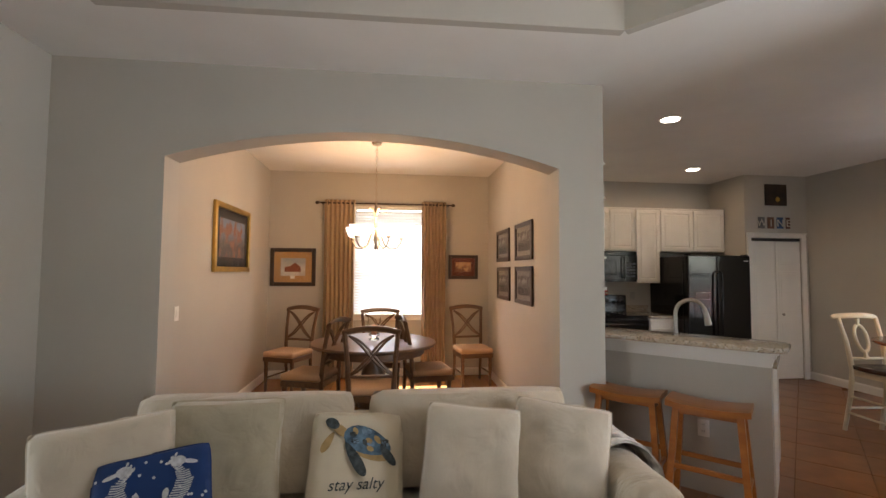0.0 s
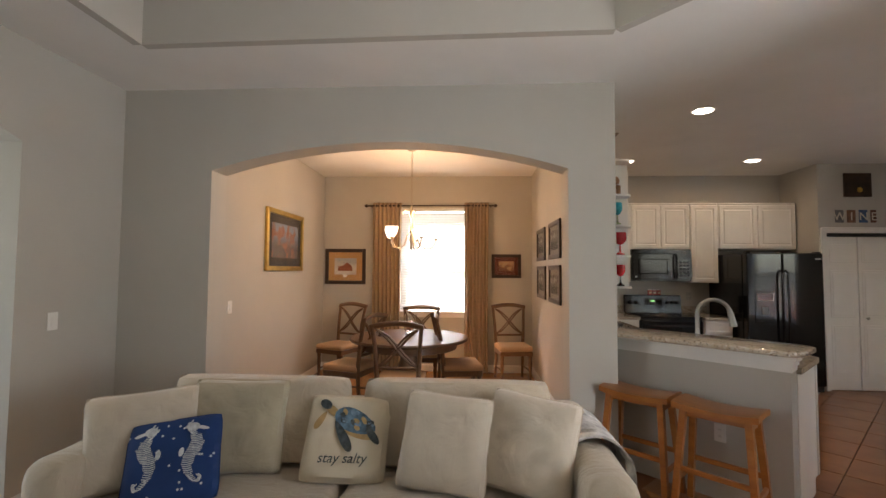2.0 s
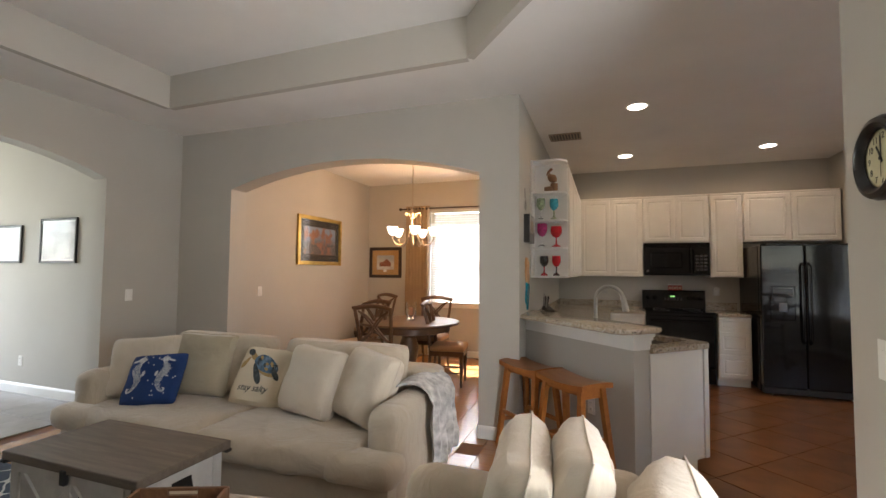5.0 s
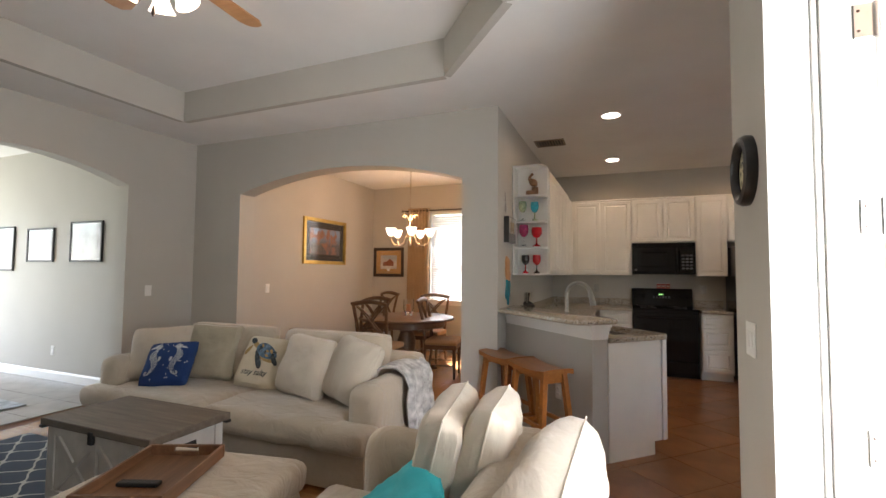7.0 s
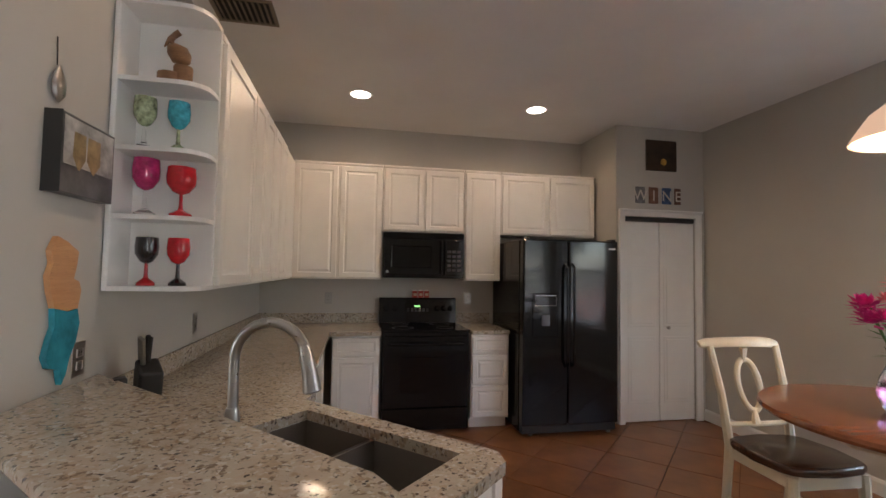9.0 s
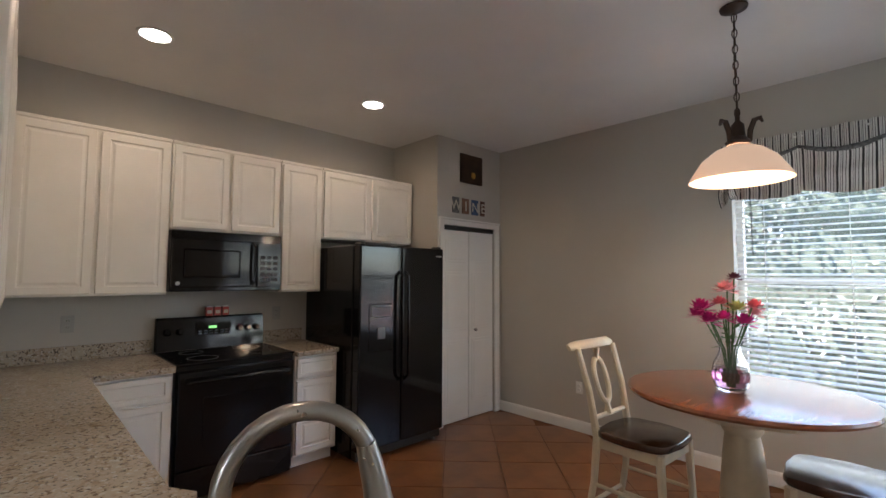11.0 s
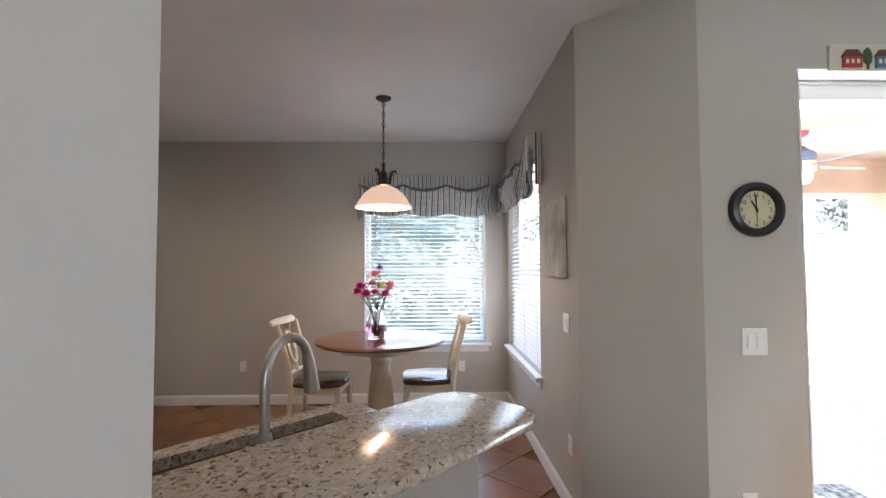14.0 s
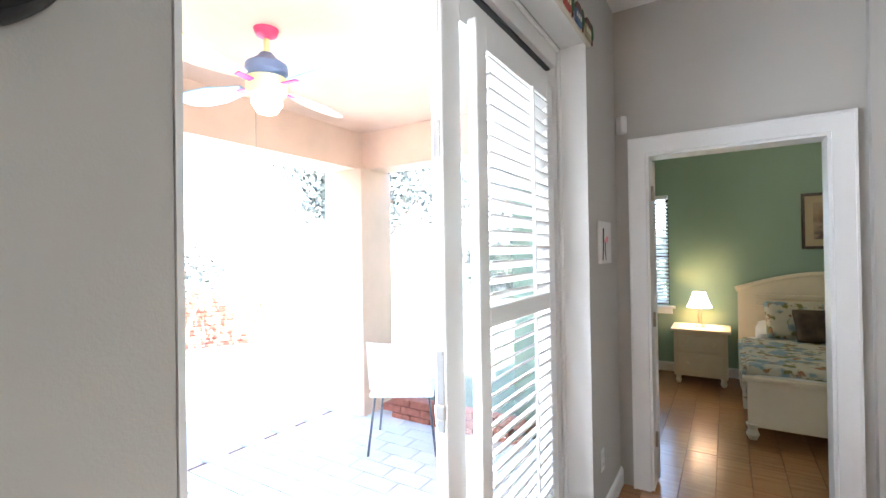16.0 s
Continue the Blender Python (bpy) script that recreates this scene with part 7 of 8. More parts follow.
# ---- hall ----
HALLART = mat("grey_sketch", (0.24, 0.26, 0.28), 0.6, vary=0.45, scale=5)
for x0, w, z0, h in ((-3.68, 0.62, 1.47, 0.50), (-4.60, 0.58, 1.47, 0.44), (-5.40, 0.50, 1.35, 0.60)):
    picture("thin black-framed pale sketch in the hall", w, h, pose(x0, 2.80, z0), BLACK, 0.025, mat("grey_mat_board", (0.34, 0.35, 0.36), 0.8), HALLART, 0.02, group="hall pictures")
hr = thing("hall_rug", "pale blue and cream patterned hall rug", "rug", pose(-3.9, 1.35, 0.004))
part("pile", box(B(), -1.0, -0.7, 0, 1.0, 0.7, 0.010, 0.003, 1), mat("blue_cream_rug", (0.50, 0.53, 0.55), 0.95, vary=0.45, scale=9, fine=240, relief=0.7), hr)

# ---- bedroom ----
struct("wall_bedroom_north", wall_boxes(B(), "x", -4.75, -4.58, -0.4, 4.18, 0, 2.75, [(3.18, 3.82, 0.78, 2.10)]), GREENWALL)
struct("wall_bedroom_east", wall_boxes(B(), "y", 4.0, 4.18, -4.58, -2.40, 0, 2.75), GREENWALL)
struct("wall_bedroom_inner", wall_boxes(B(), "x", -1.73, -1.712, -0.24, 3.38, 0, 2.75, [(2.14, 3.0, 0, 2.03)]), GREENWALL)
struct("wall_bedroom_jog", box(wall_boxes(B(), "y", 3.38, 3.56, -2.40, -1.712, 0, 2.75), 3.56, -2.40, 0, 4.18, -2.24, 2.75), GREENWALL)
struct("wall_bedroom_west", wall_boxes(B(), "y", -0.4, -0.24, -4.58, -1.71, 0, 2.75), GREENWALL)
struct("ceiling_bedroom", box(box(B(), -0.4, -4.75, 2.72, 3.56, -1.712, 2.82), 3.56, -4.75, 2.72, 4.18, -2.24, 2.82), CEILING)
struct("floor_bedroom", box(box(B(), -0.4, -4.75, -0.12, 3.56, -1.71, -0.012), 3.56, -4.75, -0.12, 4.18, -2.24, -0.012), GROUT)
baseboard("baseboard_bedroom", [(4.0, -2.5), (4.0, -4.58), (-0.24, -4.58)][::-1])
sash_window("window_4", "bedroom window with dark wood blinds", 0, 0.64, 0.78, 2.10, pose(3.82, -4.58, 0, 0, 0, 180), tilt=30, cord=False, frame_mat=DARKFRAME)
CREAMF = mat("antique_cream_paint", (0.72, 0.62, 0.44), 0.45, vary=0.08)
ns_ = thing("nightstand", "cream two-drawer nightstand on turned feet", "nightstand", pose(2.85, -4.30, 0))
part("body", box(B(), -0.25, -0.23, 0.09, 0.25, 0.22, 0.56, 0.004, 1), CREAMF, ns_)
part("top", box(B(), -0.28, -0.23, 0.56, 0.28, 0.25, 0.59, 0.006, 2), CREAMF, ns_)
for z0, z1 in ((0.36, 0.52), (0.13, 0.33)):
    d = part("drawer", box(B(), -0.215, 0.22, z0, 0.215, 0.236, z1, 0.004, 1), CREAMF, ns_)
    for x in (-0.12, 0.12):
        part("knob", lathe(B(), [(0.008, 0), (0.016, 0.012), (0.010, 0.022)], n=12, m=pose(x, 0.236, (z0 + z1) / 2, -90, 0, 0)), CREAMF, d, "", True)
for sx in (-1, 1):
    for y in (-0.18, 0.18):
        part("foot", lathe(B(), [(0.018, 0), (0.032, 0.03), (0.022, 0.06), (0.036, 0.09)], sx * 0.21, y, 0, 14), CREAMF, ns_, "", True)
dr = thing("dresser", "low cream dresser with drawers beside the bedroom window", "dresser", pose(3.79, -3.93, 0))
part("body", box(B(), -0.17, -0.50, 0.09, 0.19, 0.50, 0.63, 0.004, 1), CREAMF, dr)
part("top", box(B(), -0.20, -0.53, 0.63, 0.20, 0.53, 0.665, 0.006, 2), CREAMF, dr)
for y0, y1 in ((-0.47, -0.01), (0.01, 0.47)):
    for z0, z1 in ((0.12, 0.28), (0.30, 0.45), (0.47, 0.61)):
        d = part("drawer", box(B(), -0.186, y0, z0, -0.17, y1, z1, 0.004, 1), CREAMF, dr)
        part("knob", lathe(B(), [(0.008, 0), (0.016, 0.012), (0.010, 0.022)], n=12, m=pose(-0.186, (y0 + y1) / 2, (z0 + z1) / 2, 0, -90, 0)), CREAMF, d, "", True)
for sx in (-0.14, 0.16):
    for y in (-0.46, 0.46):
        part("foot", lathe(B(), [(0.018, 0), (0.032, 0.03), (0.022, 0.06), (0.036, 0.09)], sx, y, 0, 14), CREAMF, dr, "", True)
bl = thing("bedside_lamp", "lit table lamp with a white bell shade", "lamp", pose(2.86, -4.30, 0.591))
part("base", lathe(B(), [(0.05, 0), (0.045, 0.012), (0.012, 0.03), (0.02, 0.07), (0.026, 0.11), (0.012, 0.16), (0.008, 0.22)], n=18), NICKEL, bl, "", True)
part("shade", lathe(B(), [(0.125, 0.215), (0.105, 0.26), (0.076, 0.33), (0.064, 0.38), (0.061, 0.38), (0.073, 0.33), (0.102, 0.26), (0.122, 0.215)], n=28, cap=False), glow("linen_shade_lit", (1.0, 0.80, 0.58), 0.6), bl, "glowing cream bell shade", True)
bed = thing("bed", "cream wooden bed made up with a leafy floral quilt", "bed", pose(1.72, -3.62, 0))
hb = [(-0.78, 0.0), (0.78, 0.0), (0.78, 0.98)] + [(0.78 - 1.56 * i / 16, 0.98 + 0.17 * math.sin(math.pi * i / 16)) for i in range(1, 16)] + [(-0.78, 0.98)]
part("headboard", prism(B(), hb, -0.94, -0.88, "y"), CREAMF, bed)
for k in range(9):
    part("slat", box(B(), -0.62, -0.885, 0.42 + k * 0.06, 0.62, -0.87, 0.472 + k * 0.06, 0.004, 1), CREAMF, bed)
part("head_cap", tube(B(), [(0.80 - 1.60 * i / 20, -0.90, 1.0 + 0.17 * math.sin(math.pi * i / 20)) for i in range(21)], 0.03, 8), CREAMF, bed, "", True)
part("footboard", box(B(), -0.76, 0.86, 0.10, 0.76, 0.91, 0.44, 0.006, 2), CREAMF, bed)
part("foot_cap", box(B(), -0.79, 0.85, 0.44, 0.79, 0.93, 0.475, 0.008, 2), CREAMF, bed)
for sx in (-1, 1):
    part("foot", lathe(B(), [(0.025, 0), (0.045, 0.04), (0.03, 0.08), (0.045, 0.12)], sx * 0.73, 0.885, 0, 14), CREAMF, bed, "", True)
    part("side_rail", box(B(), sx * 0.74 - 0.015, -0.88, 0.16, sx * 0.74 + 0.015, 0.86, 0.30), CREAMF, bed)
part("mattress", puffy(B(), -0.72, -0.87, 0.24, 0.72, 0.85, 0.50, 0.05, 3, 41, 0.006), WHITE, bed, "", True)
QUILT = bpy.data.materials.new("floral_quilt")
QUILT.use_nodes = True
nt = QUILT.node_tree
col = mixed(nt, (0.50, 0.46, 0.34), (0.20, 0.28, 0.30), ramp(nt, noise_node(nt, 7, 3), 0.50, 0.56))
col = mixed(nt, col, (0.16, 0.15, 0.05), ramp(nt, noise_node(nt, 10, 3, (1, 1.3, 1)), 0.56, 0.62))
col = mixed(nt, col, (0.26, 0.13, 0.06), ramp(nt, noise_node(nt, 13, 2, (1.2, 1, 1.1)), 0.60, 0.66))
nt.links.new(col, nt.nodes["Principled BSDF"].inputs["Base Color"])
nt.nodes["Principled BSDF"].inputs["Roughness"].default_value = 0.95
ql = tagged(new("quilt"), "leafy blue and brown floral quilt spread on the bed", "quilt")
ql.matrix_world = pose(1.72, -3.62, 0)
part("cover", puffy(B(), -0.76, -0.50, 0.47, 0.76, 0.84, 0.545, 0.03, 3, 43, 0.016, 9), QUILT, ql, "", True)
for sx in (-1, 1):
    part("side_drop", puffy(B(), sx * 0.775 - 0.015, -0.50, 0.20, sx * 0.775 + 0.015, 0.80, 0.52, 0.012, 2, 45 + sx, 0.014, 7), QUILT, ql, "", True)
pillow("white bed pillow under the quilt edge", WHITE, 0.62, 0.40, 0.16, pose(2.06, -4.32, 0.50, 62, 0, 0), 51)
pillow("floral pillow matching the quilt", QUILT, 0.52, 0.42, 0.15, pose(2.02, -4.14, 0.54, 30, 0, 6), 52)
pillow("dark brown pillow with olive leaf print", mat("leaf_print_brown", (0.07, 0.045, 0.025), 0.9, vary=0.5, scale=9), 0.44, 0.34, 0.13, pose(1.84, -3.98, 0.55, 26, 0, 12), 53)
picture("dark-framed portrait-shaped still life over the bed", 0.50, 0.58, pose(1.93, -4.58, 1.43, 0, 0, 180), DARKFRAME, 0.03, mat("parchment_mat", (0.50, 0.40, 0.24), 0.8), art_mat("still_life_art", (0.34, 0.22, 0.12), (0.12, 0.08, 0.08), (0.4, 0.3, 0.2), 5), 0.07)

# ---- lanai and garden ----
GRASS = mat("lawn_grass", (0.10, 0.13, 0.07), 0.95, vary=0.4, scale=1.5, fine=60, relief=0.8)
g = 60
struct("ground", box(B(), -g, -g, -0.5, g, g, -0.14), GRASS, "green mown lawn around the house")
PAVER = tile_mat("pale_concrete_paver", (0.58, 0.56, 0.52), (0.66, 0.64, 0.60), 0.8)
struct("pavement", box(B(), 5.86, -13.0, -0.30, 12.5, 1.6, -0.07), mat("pale_pool_deck", (0.55, 0.54, 0.51), 0.85, vary=0.06, scale=2, fine=80, relief=0.4), "pale concrete deck beyond the patio")
# Mulch strip coloured dark brown to carry the hedge's shade on the ground.
struct("shaded_hedge_bed", box(B(), 8.9, 1.75, -0.30, 11.6, 10.5, -0.10), mat("shaded_mulch", (0.07, 0.045, 0.03), 0.95, vary=0.5, scale=12, fine=40, relief=1.0), "mulch bed under the hedge, shade put into its dark brown")
struct("patio_bed", box(B(), 3.335, -2.05, -0.135, 5.85, 1.93, -0.055), GROUT)
struct("ceiling_lanai", box(B(), 3.462, -2.05, 2.58, 5.85, 1.60, 2.70), PEACH, "peach stucco patio ceiling")
struct("beam_east", box(B(), 5.47, -2.05, 2.24, 5.85, 1.94, 2.58), PEACH, "peach stucco beam")
struct("beam_south", box(B(), 3.462, -2.05, 2.24, 5.47, -1.76, 2.58), PEACH, "peach stucco beam")
b = box(B(), 5.42, -2.10, -0.055, 5.88, -1.68, 2.24)
struct("patio_post", b, PEACH, "peach stucco corner post")


lf = thing("patio_ceiling_fan", "colourful painted patio fan with a globe light", "fan", pose(4.52, -0.02, 0.09))
PASTEL = [mat("pastel_blue", (0.35, 0.55, 0.75), 0.4), mat("pastel_yellow", (0.85, 0.78, 0.38), 0.4), mat("pastel_sky", (0.40, 0.62, 0.80), 0.4), mat("pastel_mint", (0.60, 0.78, 0.72), 0.4)]
part("canopy_ball", lathe(B(), [(0.01, 2.44), (0.05, 2.46), (0.068, 2.51), (0.055, 2.56), (0.02, 2.579)], n=20), mat("hot_pink", (0.70, 0.06, 0.16), 0.4), lf, "pink ball canopy", True)
part("rod", tube(B(), [(0, 0, 2.45), (0, 0, 2.36)], 0.014, 10), PASTEL[1], lf)
part("motor", lathe(B(), [(0.08, 2.24), (0.105, 2.27), (0.10, 2.31), (0.05, 2.345), (0.03, 2.37)], n=24), mat("slate_blue", (0.16, 0.22, 0.36), 0.4), lf, "slate blue motor cap", True)
part("band", lathe(B(), [(0.085, 2.16), (0.10, 2.18), (0.10, 2.24), (0.085, 2.24)], n=24), PASTEL[1], lf, "yellow motor band", True)
part("globe", lathe(B(), [(0.005, 2.06), (0.05, 2.075), (0.075, 2.115), (0.07, 2.16)], n=20), glow("patio_globe", (1, 0.95, 0.85), 0.3), lf, "white glass globe", True)
for k in range(4):
    mm = pose(0, 0, 2.215, 0, 0, 9 + 90 * k) @ pose(0, 0, 0, 12, 0, 0)
    pts = [(0.15, -0.03), (0.35, -0.075), (0.50, -0.075), (0.58, -0.04), (0.60, 0.0), (0.58, 0.04), (0.50, 0.075), (0.35, 0.075), (0.15, 0.03)]
    bb = part("blade", prism(B(), pts, -0.004, 0.004, "z", mm), PASTEL[k], lf, ("pale blue blade", "yellow blade", "sky blue blade", "mint blade")[k])
    part("bracket", box(B(), 0.08, -0.018, -0.012, 0.19, 0.018, -0.005, 0.003, 1, mm), mat("magenta_bracket", (0.6, 0.08, 0.3), 0.4), bb)
part("pull_chain", tube(B(), [(0.05, 0.03, 2.2), (0.05, 0.03, 1.85)], 0.002, 5), NICKEL, lf)

pc = thing("patio_chair", "pale woven patio chair with thin metal legs", "chair", pose(4.75, -1.42, -0.03, 0, 0, 30))
CH = mat("pale_resin_weave", (0.78, 0.77, 0.75), 0.7, vary=0.2, scale=40)
part("seat", puffy(B(), -0.24, -0.24, 0.42, 0.24, 0.24, 0.455, 0.015, 2, 61, 0.004, 3), CH, pc, "", True)
part("backrest", face_grid(B(), lambda u, v: ((u - 0.5) * 0.5, 0.24 + 0.10 * v - 0.08 * (2 * u - 1) ** 2, 0.46 + 0.38 * v), 12, 8), CH, pc, "", True)
for sx in (-1, 1):
    for sy in (-1, 1):
        part("leg", tube(B(), [(sx * 0.2, sy * 0.2, 0.43), (sx * 0.25, sy * 0.25, 0.0)], 0.009, 8), mat("grey_metal_leg", (0.12, 0.12, 0.13), 0.4), pc)
BRICKM = mat("red_garden_brick", (0.36, 0.12, 0.07), 0.9, vary=0.3, scale=20)
pl = thing("brick_planter", "low brick planter box beside the patio", "planter", pose(4.55, -1.86, -0.055))
for r in range(3):
    for k in range(6):
        part("brick", box(B(), -0.6 + k * 0.21 + 0.1 * (r % 2), -0.06, r * 0.07, -0.6 + k * 0.21 + 0.2 + 0.1 * (r % 2), 0.06, r * 0.07 + 0.062, 0.004, 1), BRICKM, pl)
dm = thing("door_mat", "black and white patterned outdoor mat", "mat", pose(3.85, 0.55, -0.02))
part("mat", box(B(), -0.28, -0.45, 0, 0.28, 0.45, 0.012, 0.003, 1), mat("leopard_mat", (0.30, 0.29, 0.27), 0.95, vary=0.95, scale=26), dm)

LEAF = mat("garden_leaf", (0.115, 0.12, 0.10), 0.6, vary=0.5, scale=2)
LEAF2 = mat("olive_leaf", (0.12, 0.125, 0.105), 0.6, vary=0.5, scale=2)
BARK = mat("grey_bark", (0.20, 0.15, 0.11), 0.9, vary=0.4, scale=8)


def leaf_cloud(bm, c, r, n, rng, size=0.09):
    for k in range(n):
        d = Vector((rng.gauss(0, 1), rng.gauss(0, 1), rng.gauss(0, 0.8))).normalized() * (rng.random() ** 0.4)
        p = Vector(c) + Vector((d.x * r[0], d.y * r[1], d.z * r[2]))
        a, t = Vector((rng.gauss(0, 1), rng.gauss(0, 1), rng.gauss(0, 1))).normalized(), Vector((rng.gauss(0, 1), rng.gauss(0, 1), rng.gauss(0, 1))).normalized()
        a, t = a * size * rng.uniform(0.6, 1.4), (t - a * t.dot(a)).normalized() * size * 0.45
        bm.faces.new([bm.verts.new(q) for q in (p - a, p + t, p + a, p - t)])
    return bm


def tree(x, y, h, r, seed, label, material):
    rng = random.Random(seed)
    e = thing("tree", label, "tree", pose(x, y, -0.14))
    bm = B()
    tube(bm, [(0, 0, 0), (0.1, 0.05, h * 0.3), (0.05, 0.15, h * 0.6)], 0.1, 8, rs=[0.14, 0.10, 0.06])
    tips = []
    for k in range(7):
        a = rng.uniform(0, 6.28)
        z0 = h * rng.uniform(0.3, 0.55)
        tip = (math.cos(a) * r * rng.uniform(0.4, 0.8), math.sin(a) * r * rng.uniform(0.4, 0.8), h * rng.uniform(0.6, 0.9))
        tube(bm, [(0.08, 0.08, z0), (tip[0] * 0.5, tip[1] * 0.5, (z0 + tip[2]) / 2 + 0.1), tip], 0.04, 6, rs=[0.05, 0.035, 0.012])
        tips.append(tip)
    part("trunk", bm, BARK, e, "", True)
    bm = B()
    for tip in tips + [(0, 0, h * 0.85)]:
        for q in range(3):
            c = (tip[0] + rng.gauss(0, r * 0.22), tip[1] + rng.gauss(0, r * 0.22), tip[2] + rng.gauss(0, h * 0.08))
            leaf_cloud(bm, c, (r * 0.35, r * 0.35, h * 0.12), 170, rng, 0.10)
    part("crown", bm, material, e)
    return e


tree(16.5, 1.2, 5.2, 2.0, 1, "leafy garden tree with a full crown", LEAF)
tree(14.5, -2.0, 5.5, 2.2, 2, "leafy garden tree beyond the patio", LEAF2)
tree(9.6, -6.8, 4.6, 1.9, 3, "small garden tree with open crown", LEAF)
tree(6.8, -9.5, 5.4, 2.2, 4, "leafy garden tree beyond the lawn", LEAF2)
tree(18.0, 9.5, 5.8, 2.4, 5, "tall leafy garden tree", LEAF)
for x0, y0, x1, y1, seed in ((10.2, 1.9, 11.2, 10.0, 11), (3.5, -12.6, 10.0, -11.8, 13)):
    rng = random.Random(seed)
    e = thing("hedge", "dense clipped green garden hedge", "hedge", pose((x0 + x1) / 2, (y0 + y1) / 2, -0.14))
    bm = B()
    w, l = (x1 - x0) / 2, (y1 - y0) / 2
    tall = 3.3 if seed == 11 else 1.9
    for k in range(46 if seed == 11 else 26):
        leaf_cloud(bm, (rng.uniform(-w, w), rng.uniform(-l, l), rng.uniform(0.4, tall)), (0.5, 0.7, 0.45), 330 if seed == 11 else 190, rng, 0.06 if seed == 11 else 0.10)
    part("foliage", bm, LEAF, e)
    # Dark green block: the shade behind the leaves is put into its colour.
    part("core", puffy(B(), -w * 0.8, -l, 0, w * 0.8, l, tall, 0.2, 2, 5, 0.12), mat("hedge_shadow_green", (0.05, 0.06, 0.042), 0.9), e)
bw = thing("brick_wall", "low red brick garden wall among shrubs", "wall", pose(9.95, -2.9, -0.07, 0, 0, 62))
for r in range(14):
    for k in range(9):
        x = -1.0 + k * 0.222 + (0.11 if r % 2 else 0)
        part("brick", box(B(), x, -0.05, r * 0.075, x + 0.212, 0.05, r * 0.075 + 0.066), BRICKM, bw)
sb = thing("shrub", "pale-stemmed shrub before the brick wall", "shrub", pose(9.35, -1.95, -0.07))
bm = B()
rng = random.Random(8)
for k in range(9):
    a = rng.uniform(0, 6.28)
    tube(bm, [(0.1 * math.cos(a), 0.1 * math.sin(a), 0), (0.3 * math.cos(a), 0.3 * math.sin(a), 0.7), (0.55 * math.cos(a), 0.55 * math.sin(a), 1.2)], 0.02, 6, rs=[0.03, 0.022, 0.01])
part("stems", bm, mat("pale_stem", (0.45, 0.38, 0.28), 0.8), sb)
part("foliage", leaf_cloud(B(), (0, 0, 1.3), (0.75, 0.75, 0.45), 500, rng, 0.07), LEAF2, sb)
struct("roof_fascia", box(B(), 6.30, 1.7, 2.75, 6.75, 7.3, 2.92), WHITE)
nb = thing("neighbour_house", "white neighbouring house with a grey roof", "house", pose(19, 6, -0.14))
part("wall", box(B(), 0, -5, 0, 6, 7, 2.9), mat("cream_stucco", (0.62, 0.58, 0.50), 0.9), nb)
part("roof", prism(B(), [(-0.6, 2.9), (6.6, 2.9), (3, 5.0)], -5.6, 7.6, "y"), mat("grey_shingle", (0.16, 0.15, 0.145), 0.9), nb)
for y in (-3, 0.5, 4):
    wdw = part("window", box(B(), -0.04, y, 1.0, 0.02, y + 1.2, 2.2), WHITE, nb)
    part("pane", box(B(), -0.05, y + 0.08, 1.08, -0.041, y + 1.12, 2.12), BLACKGLASS, wdw)

# ---- floor pieces, last ----
def lay(parent, name, mesh, spots):
    for m in spots:
        o = new(name, mesh)
        o.parent = parent
        o.matrix_basis = m


def piece(name, w, l, material, t=0.012):
    bm = box(B(), -w / 2 + 0.0012, -l / 2 + 0.0012, -t, w / 2 - 0.0012, l / 2 - 0.0012, 0, 0.0012, 1)
    me = bpy.data.meshes.new(name)
    bmesh.ops.recalc_face_normals(bm, faces=bm.faces)
    bm.to_mesh(me)
    bm.free()
    me.materials.append(material)
    return me


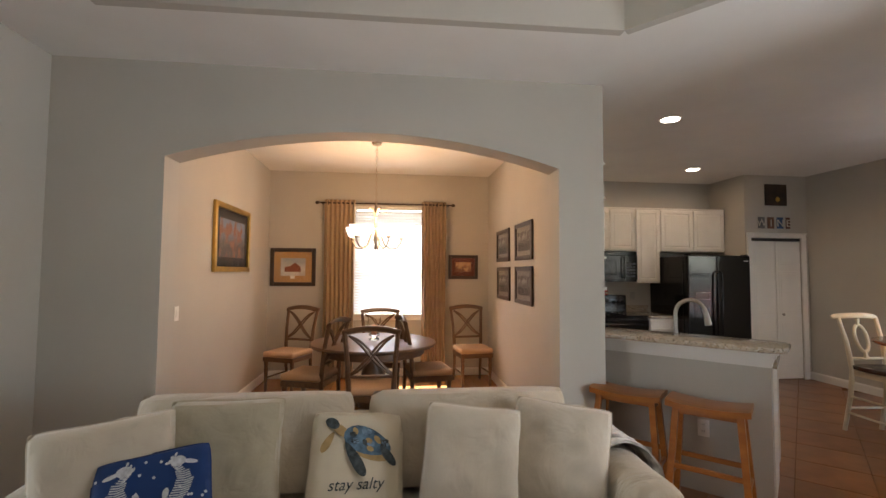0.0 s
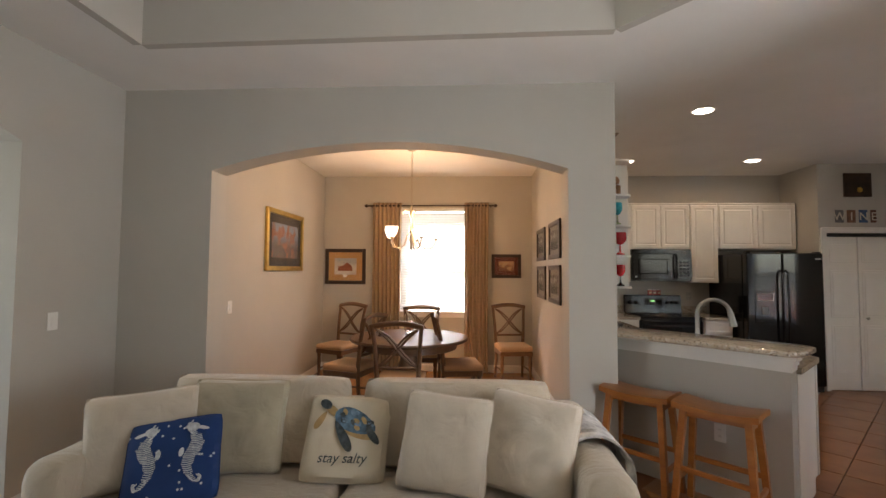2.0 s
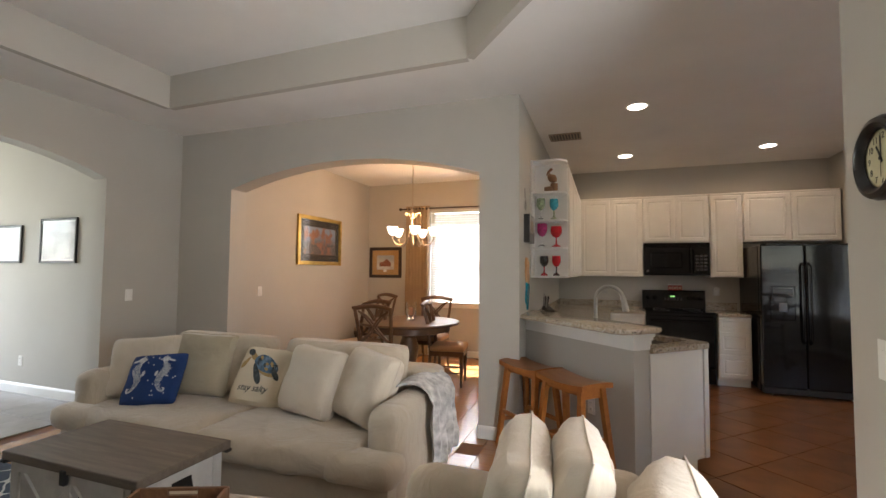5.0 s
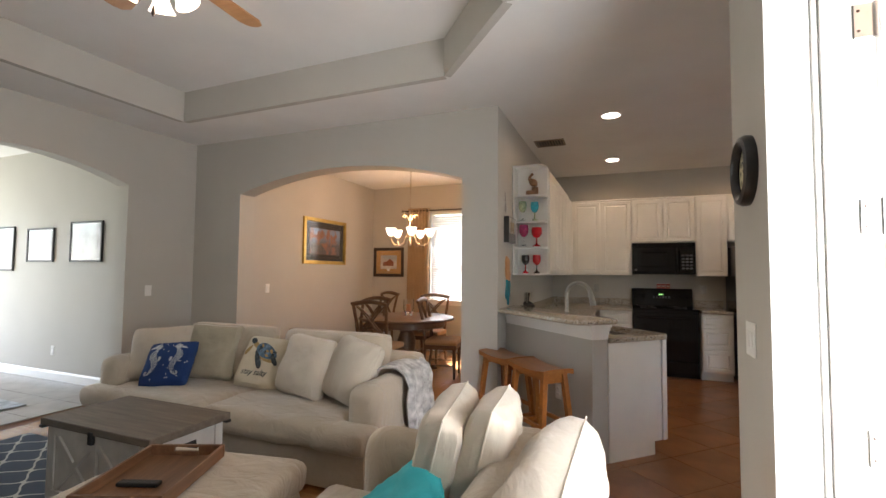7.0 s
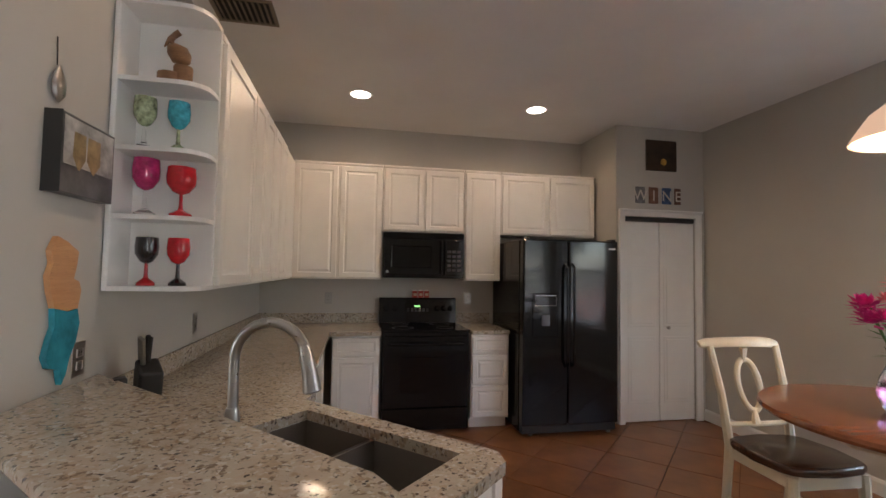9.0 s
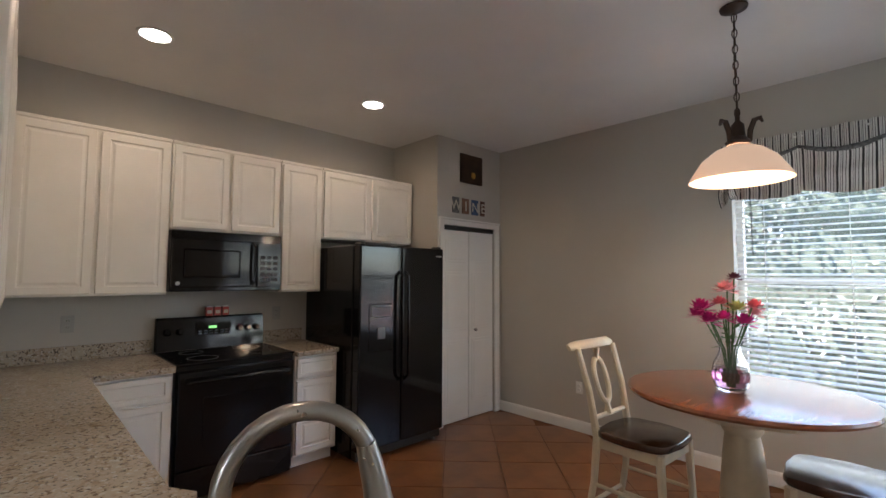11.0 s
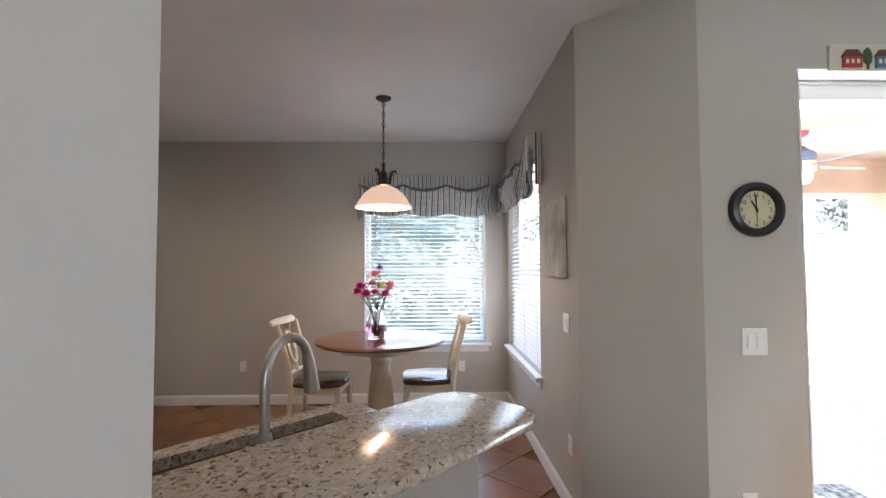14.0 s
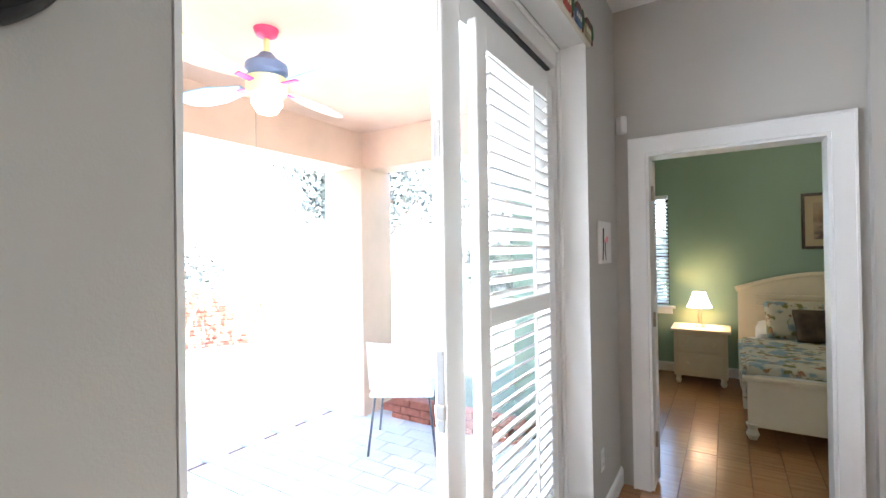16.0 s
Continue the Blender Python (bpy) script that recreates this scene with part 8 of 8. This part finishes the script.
def inside(x, y, poly):
    hit = False
    for (ax, ay), (bx, by) in zip(poly, poly[1:] + poly[:1]):
        if (ay > y) != (by > y) and x < (bx - ax) * (y - ay) / (by - ay) + ax:
            hit = not hit
    return hit


plank = piece("plank", 0.19, 1.2, FLOORWOOD)
fl_ = bpy.data.objects["floor"]
spots = []
for i in range(22):
    for j in range(6):
        x, y = -2.12 + i * 0.19, -1.3 + j * 1.2 + (i * 0.47) % 1.2
        if x < 2.0 and y < 3.2 and y > -1.2:
            spots.append(pose(x, y, 0))
lay(fl_, "plank", plank, spots)
fd = bpy.data.objects["floor_dining"]
lay(fd, "plank", plank, [pose(-1.75 + i * 0.19, 3.95 + j * 1.2 - (i * 0.47) % 0.6 * 0.5, -0.004) for i in range(18) for j in range(3)])
fb = bpy.data.objects["floor_bedroom"]
lay(fb, "plank", plank, [pose(0.3 + i * 0.19, -4.2 + j * 1.2 + (i * 0.47) % 0.5, -0.004) for i in range(17) for j in range(3) if not (j == 2 and (i * 0.47) % 0.5 > 0.4)])
kt = piece("tile", 0.45, 0.45, KTILE)
fk = bpy.data.objects["floor_kitchen"]
poly = [(2.02, 3.3), (2.02, -1.5), (3.15, -1.5), (3.15, 1.65), (3.60, 2.12), (6.06, 2.12), (6.06, 6.5), (2.02, 6.5)]
spots = []
for i in range(-14, 14):
    for j in range(-14, 14):
        u, v = i * 0.453, j * 0.453
        x, y = 4.0 + SQ * (u - v), 3.2 + SQ * (u + v)
        if inside(x, y, poly):
            spots.append(pose(x, y, 0.001, 0, 0, 45))
lay(fk, "tile", kt, spots)
ht = piece("tile", 0.45, 0.45, GREYTILE)
lay(bpy.data.objects["floor_hall"], "tile", ht, [pose(-2.63 - i * 0.453, -1.1 + j * 0.453, 0) for i in range(9) for j in range(12)])
pv = piece("paver", 0.30, 0.15, PAVER, 0.02)
lay(bpy.data.objects["patio_bed"], "paver", pv, [pose(3.5 + i * 0.304 + (0.15 if j % 2 else 0), -1.9 + j * 0.154, -0.034) for i in range(8) for j in range(25)])
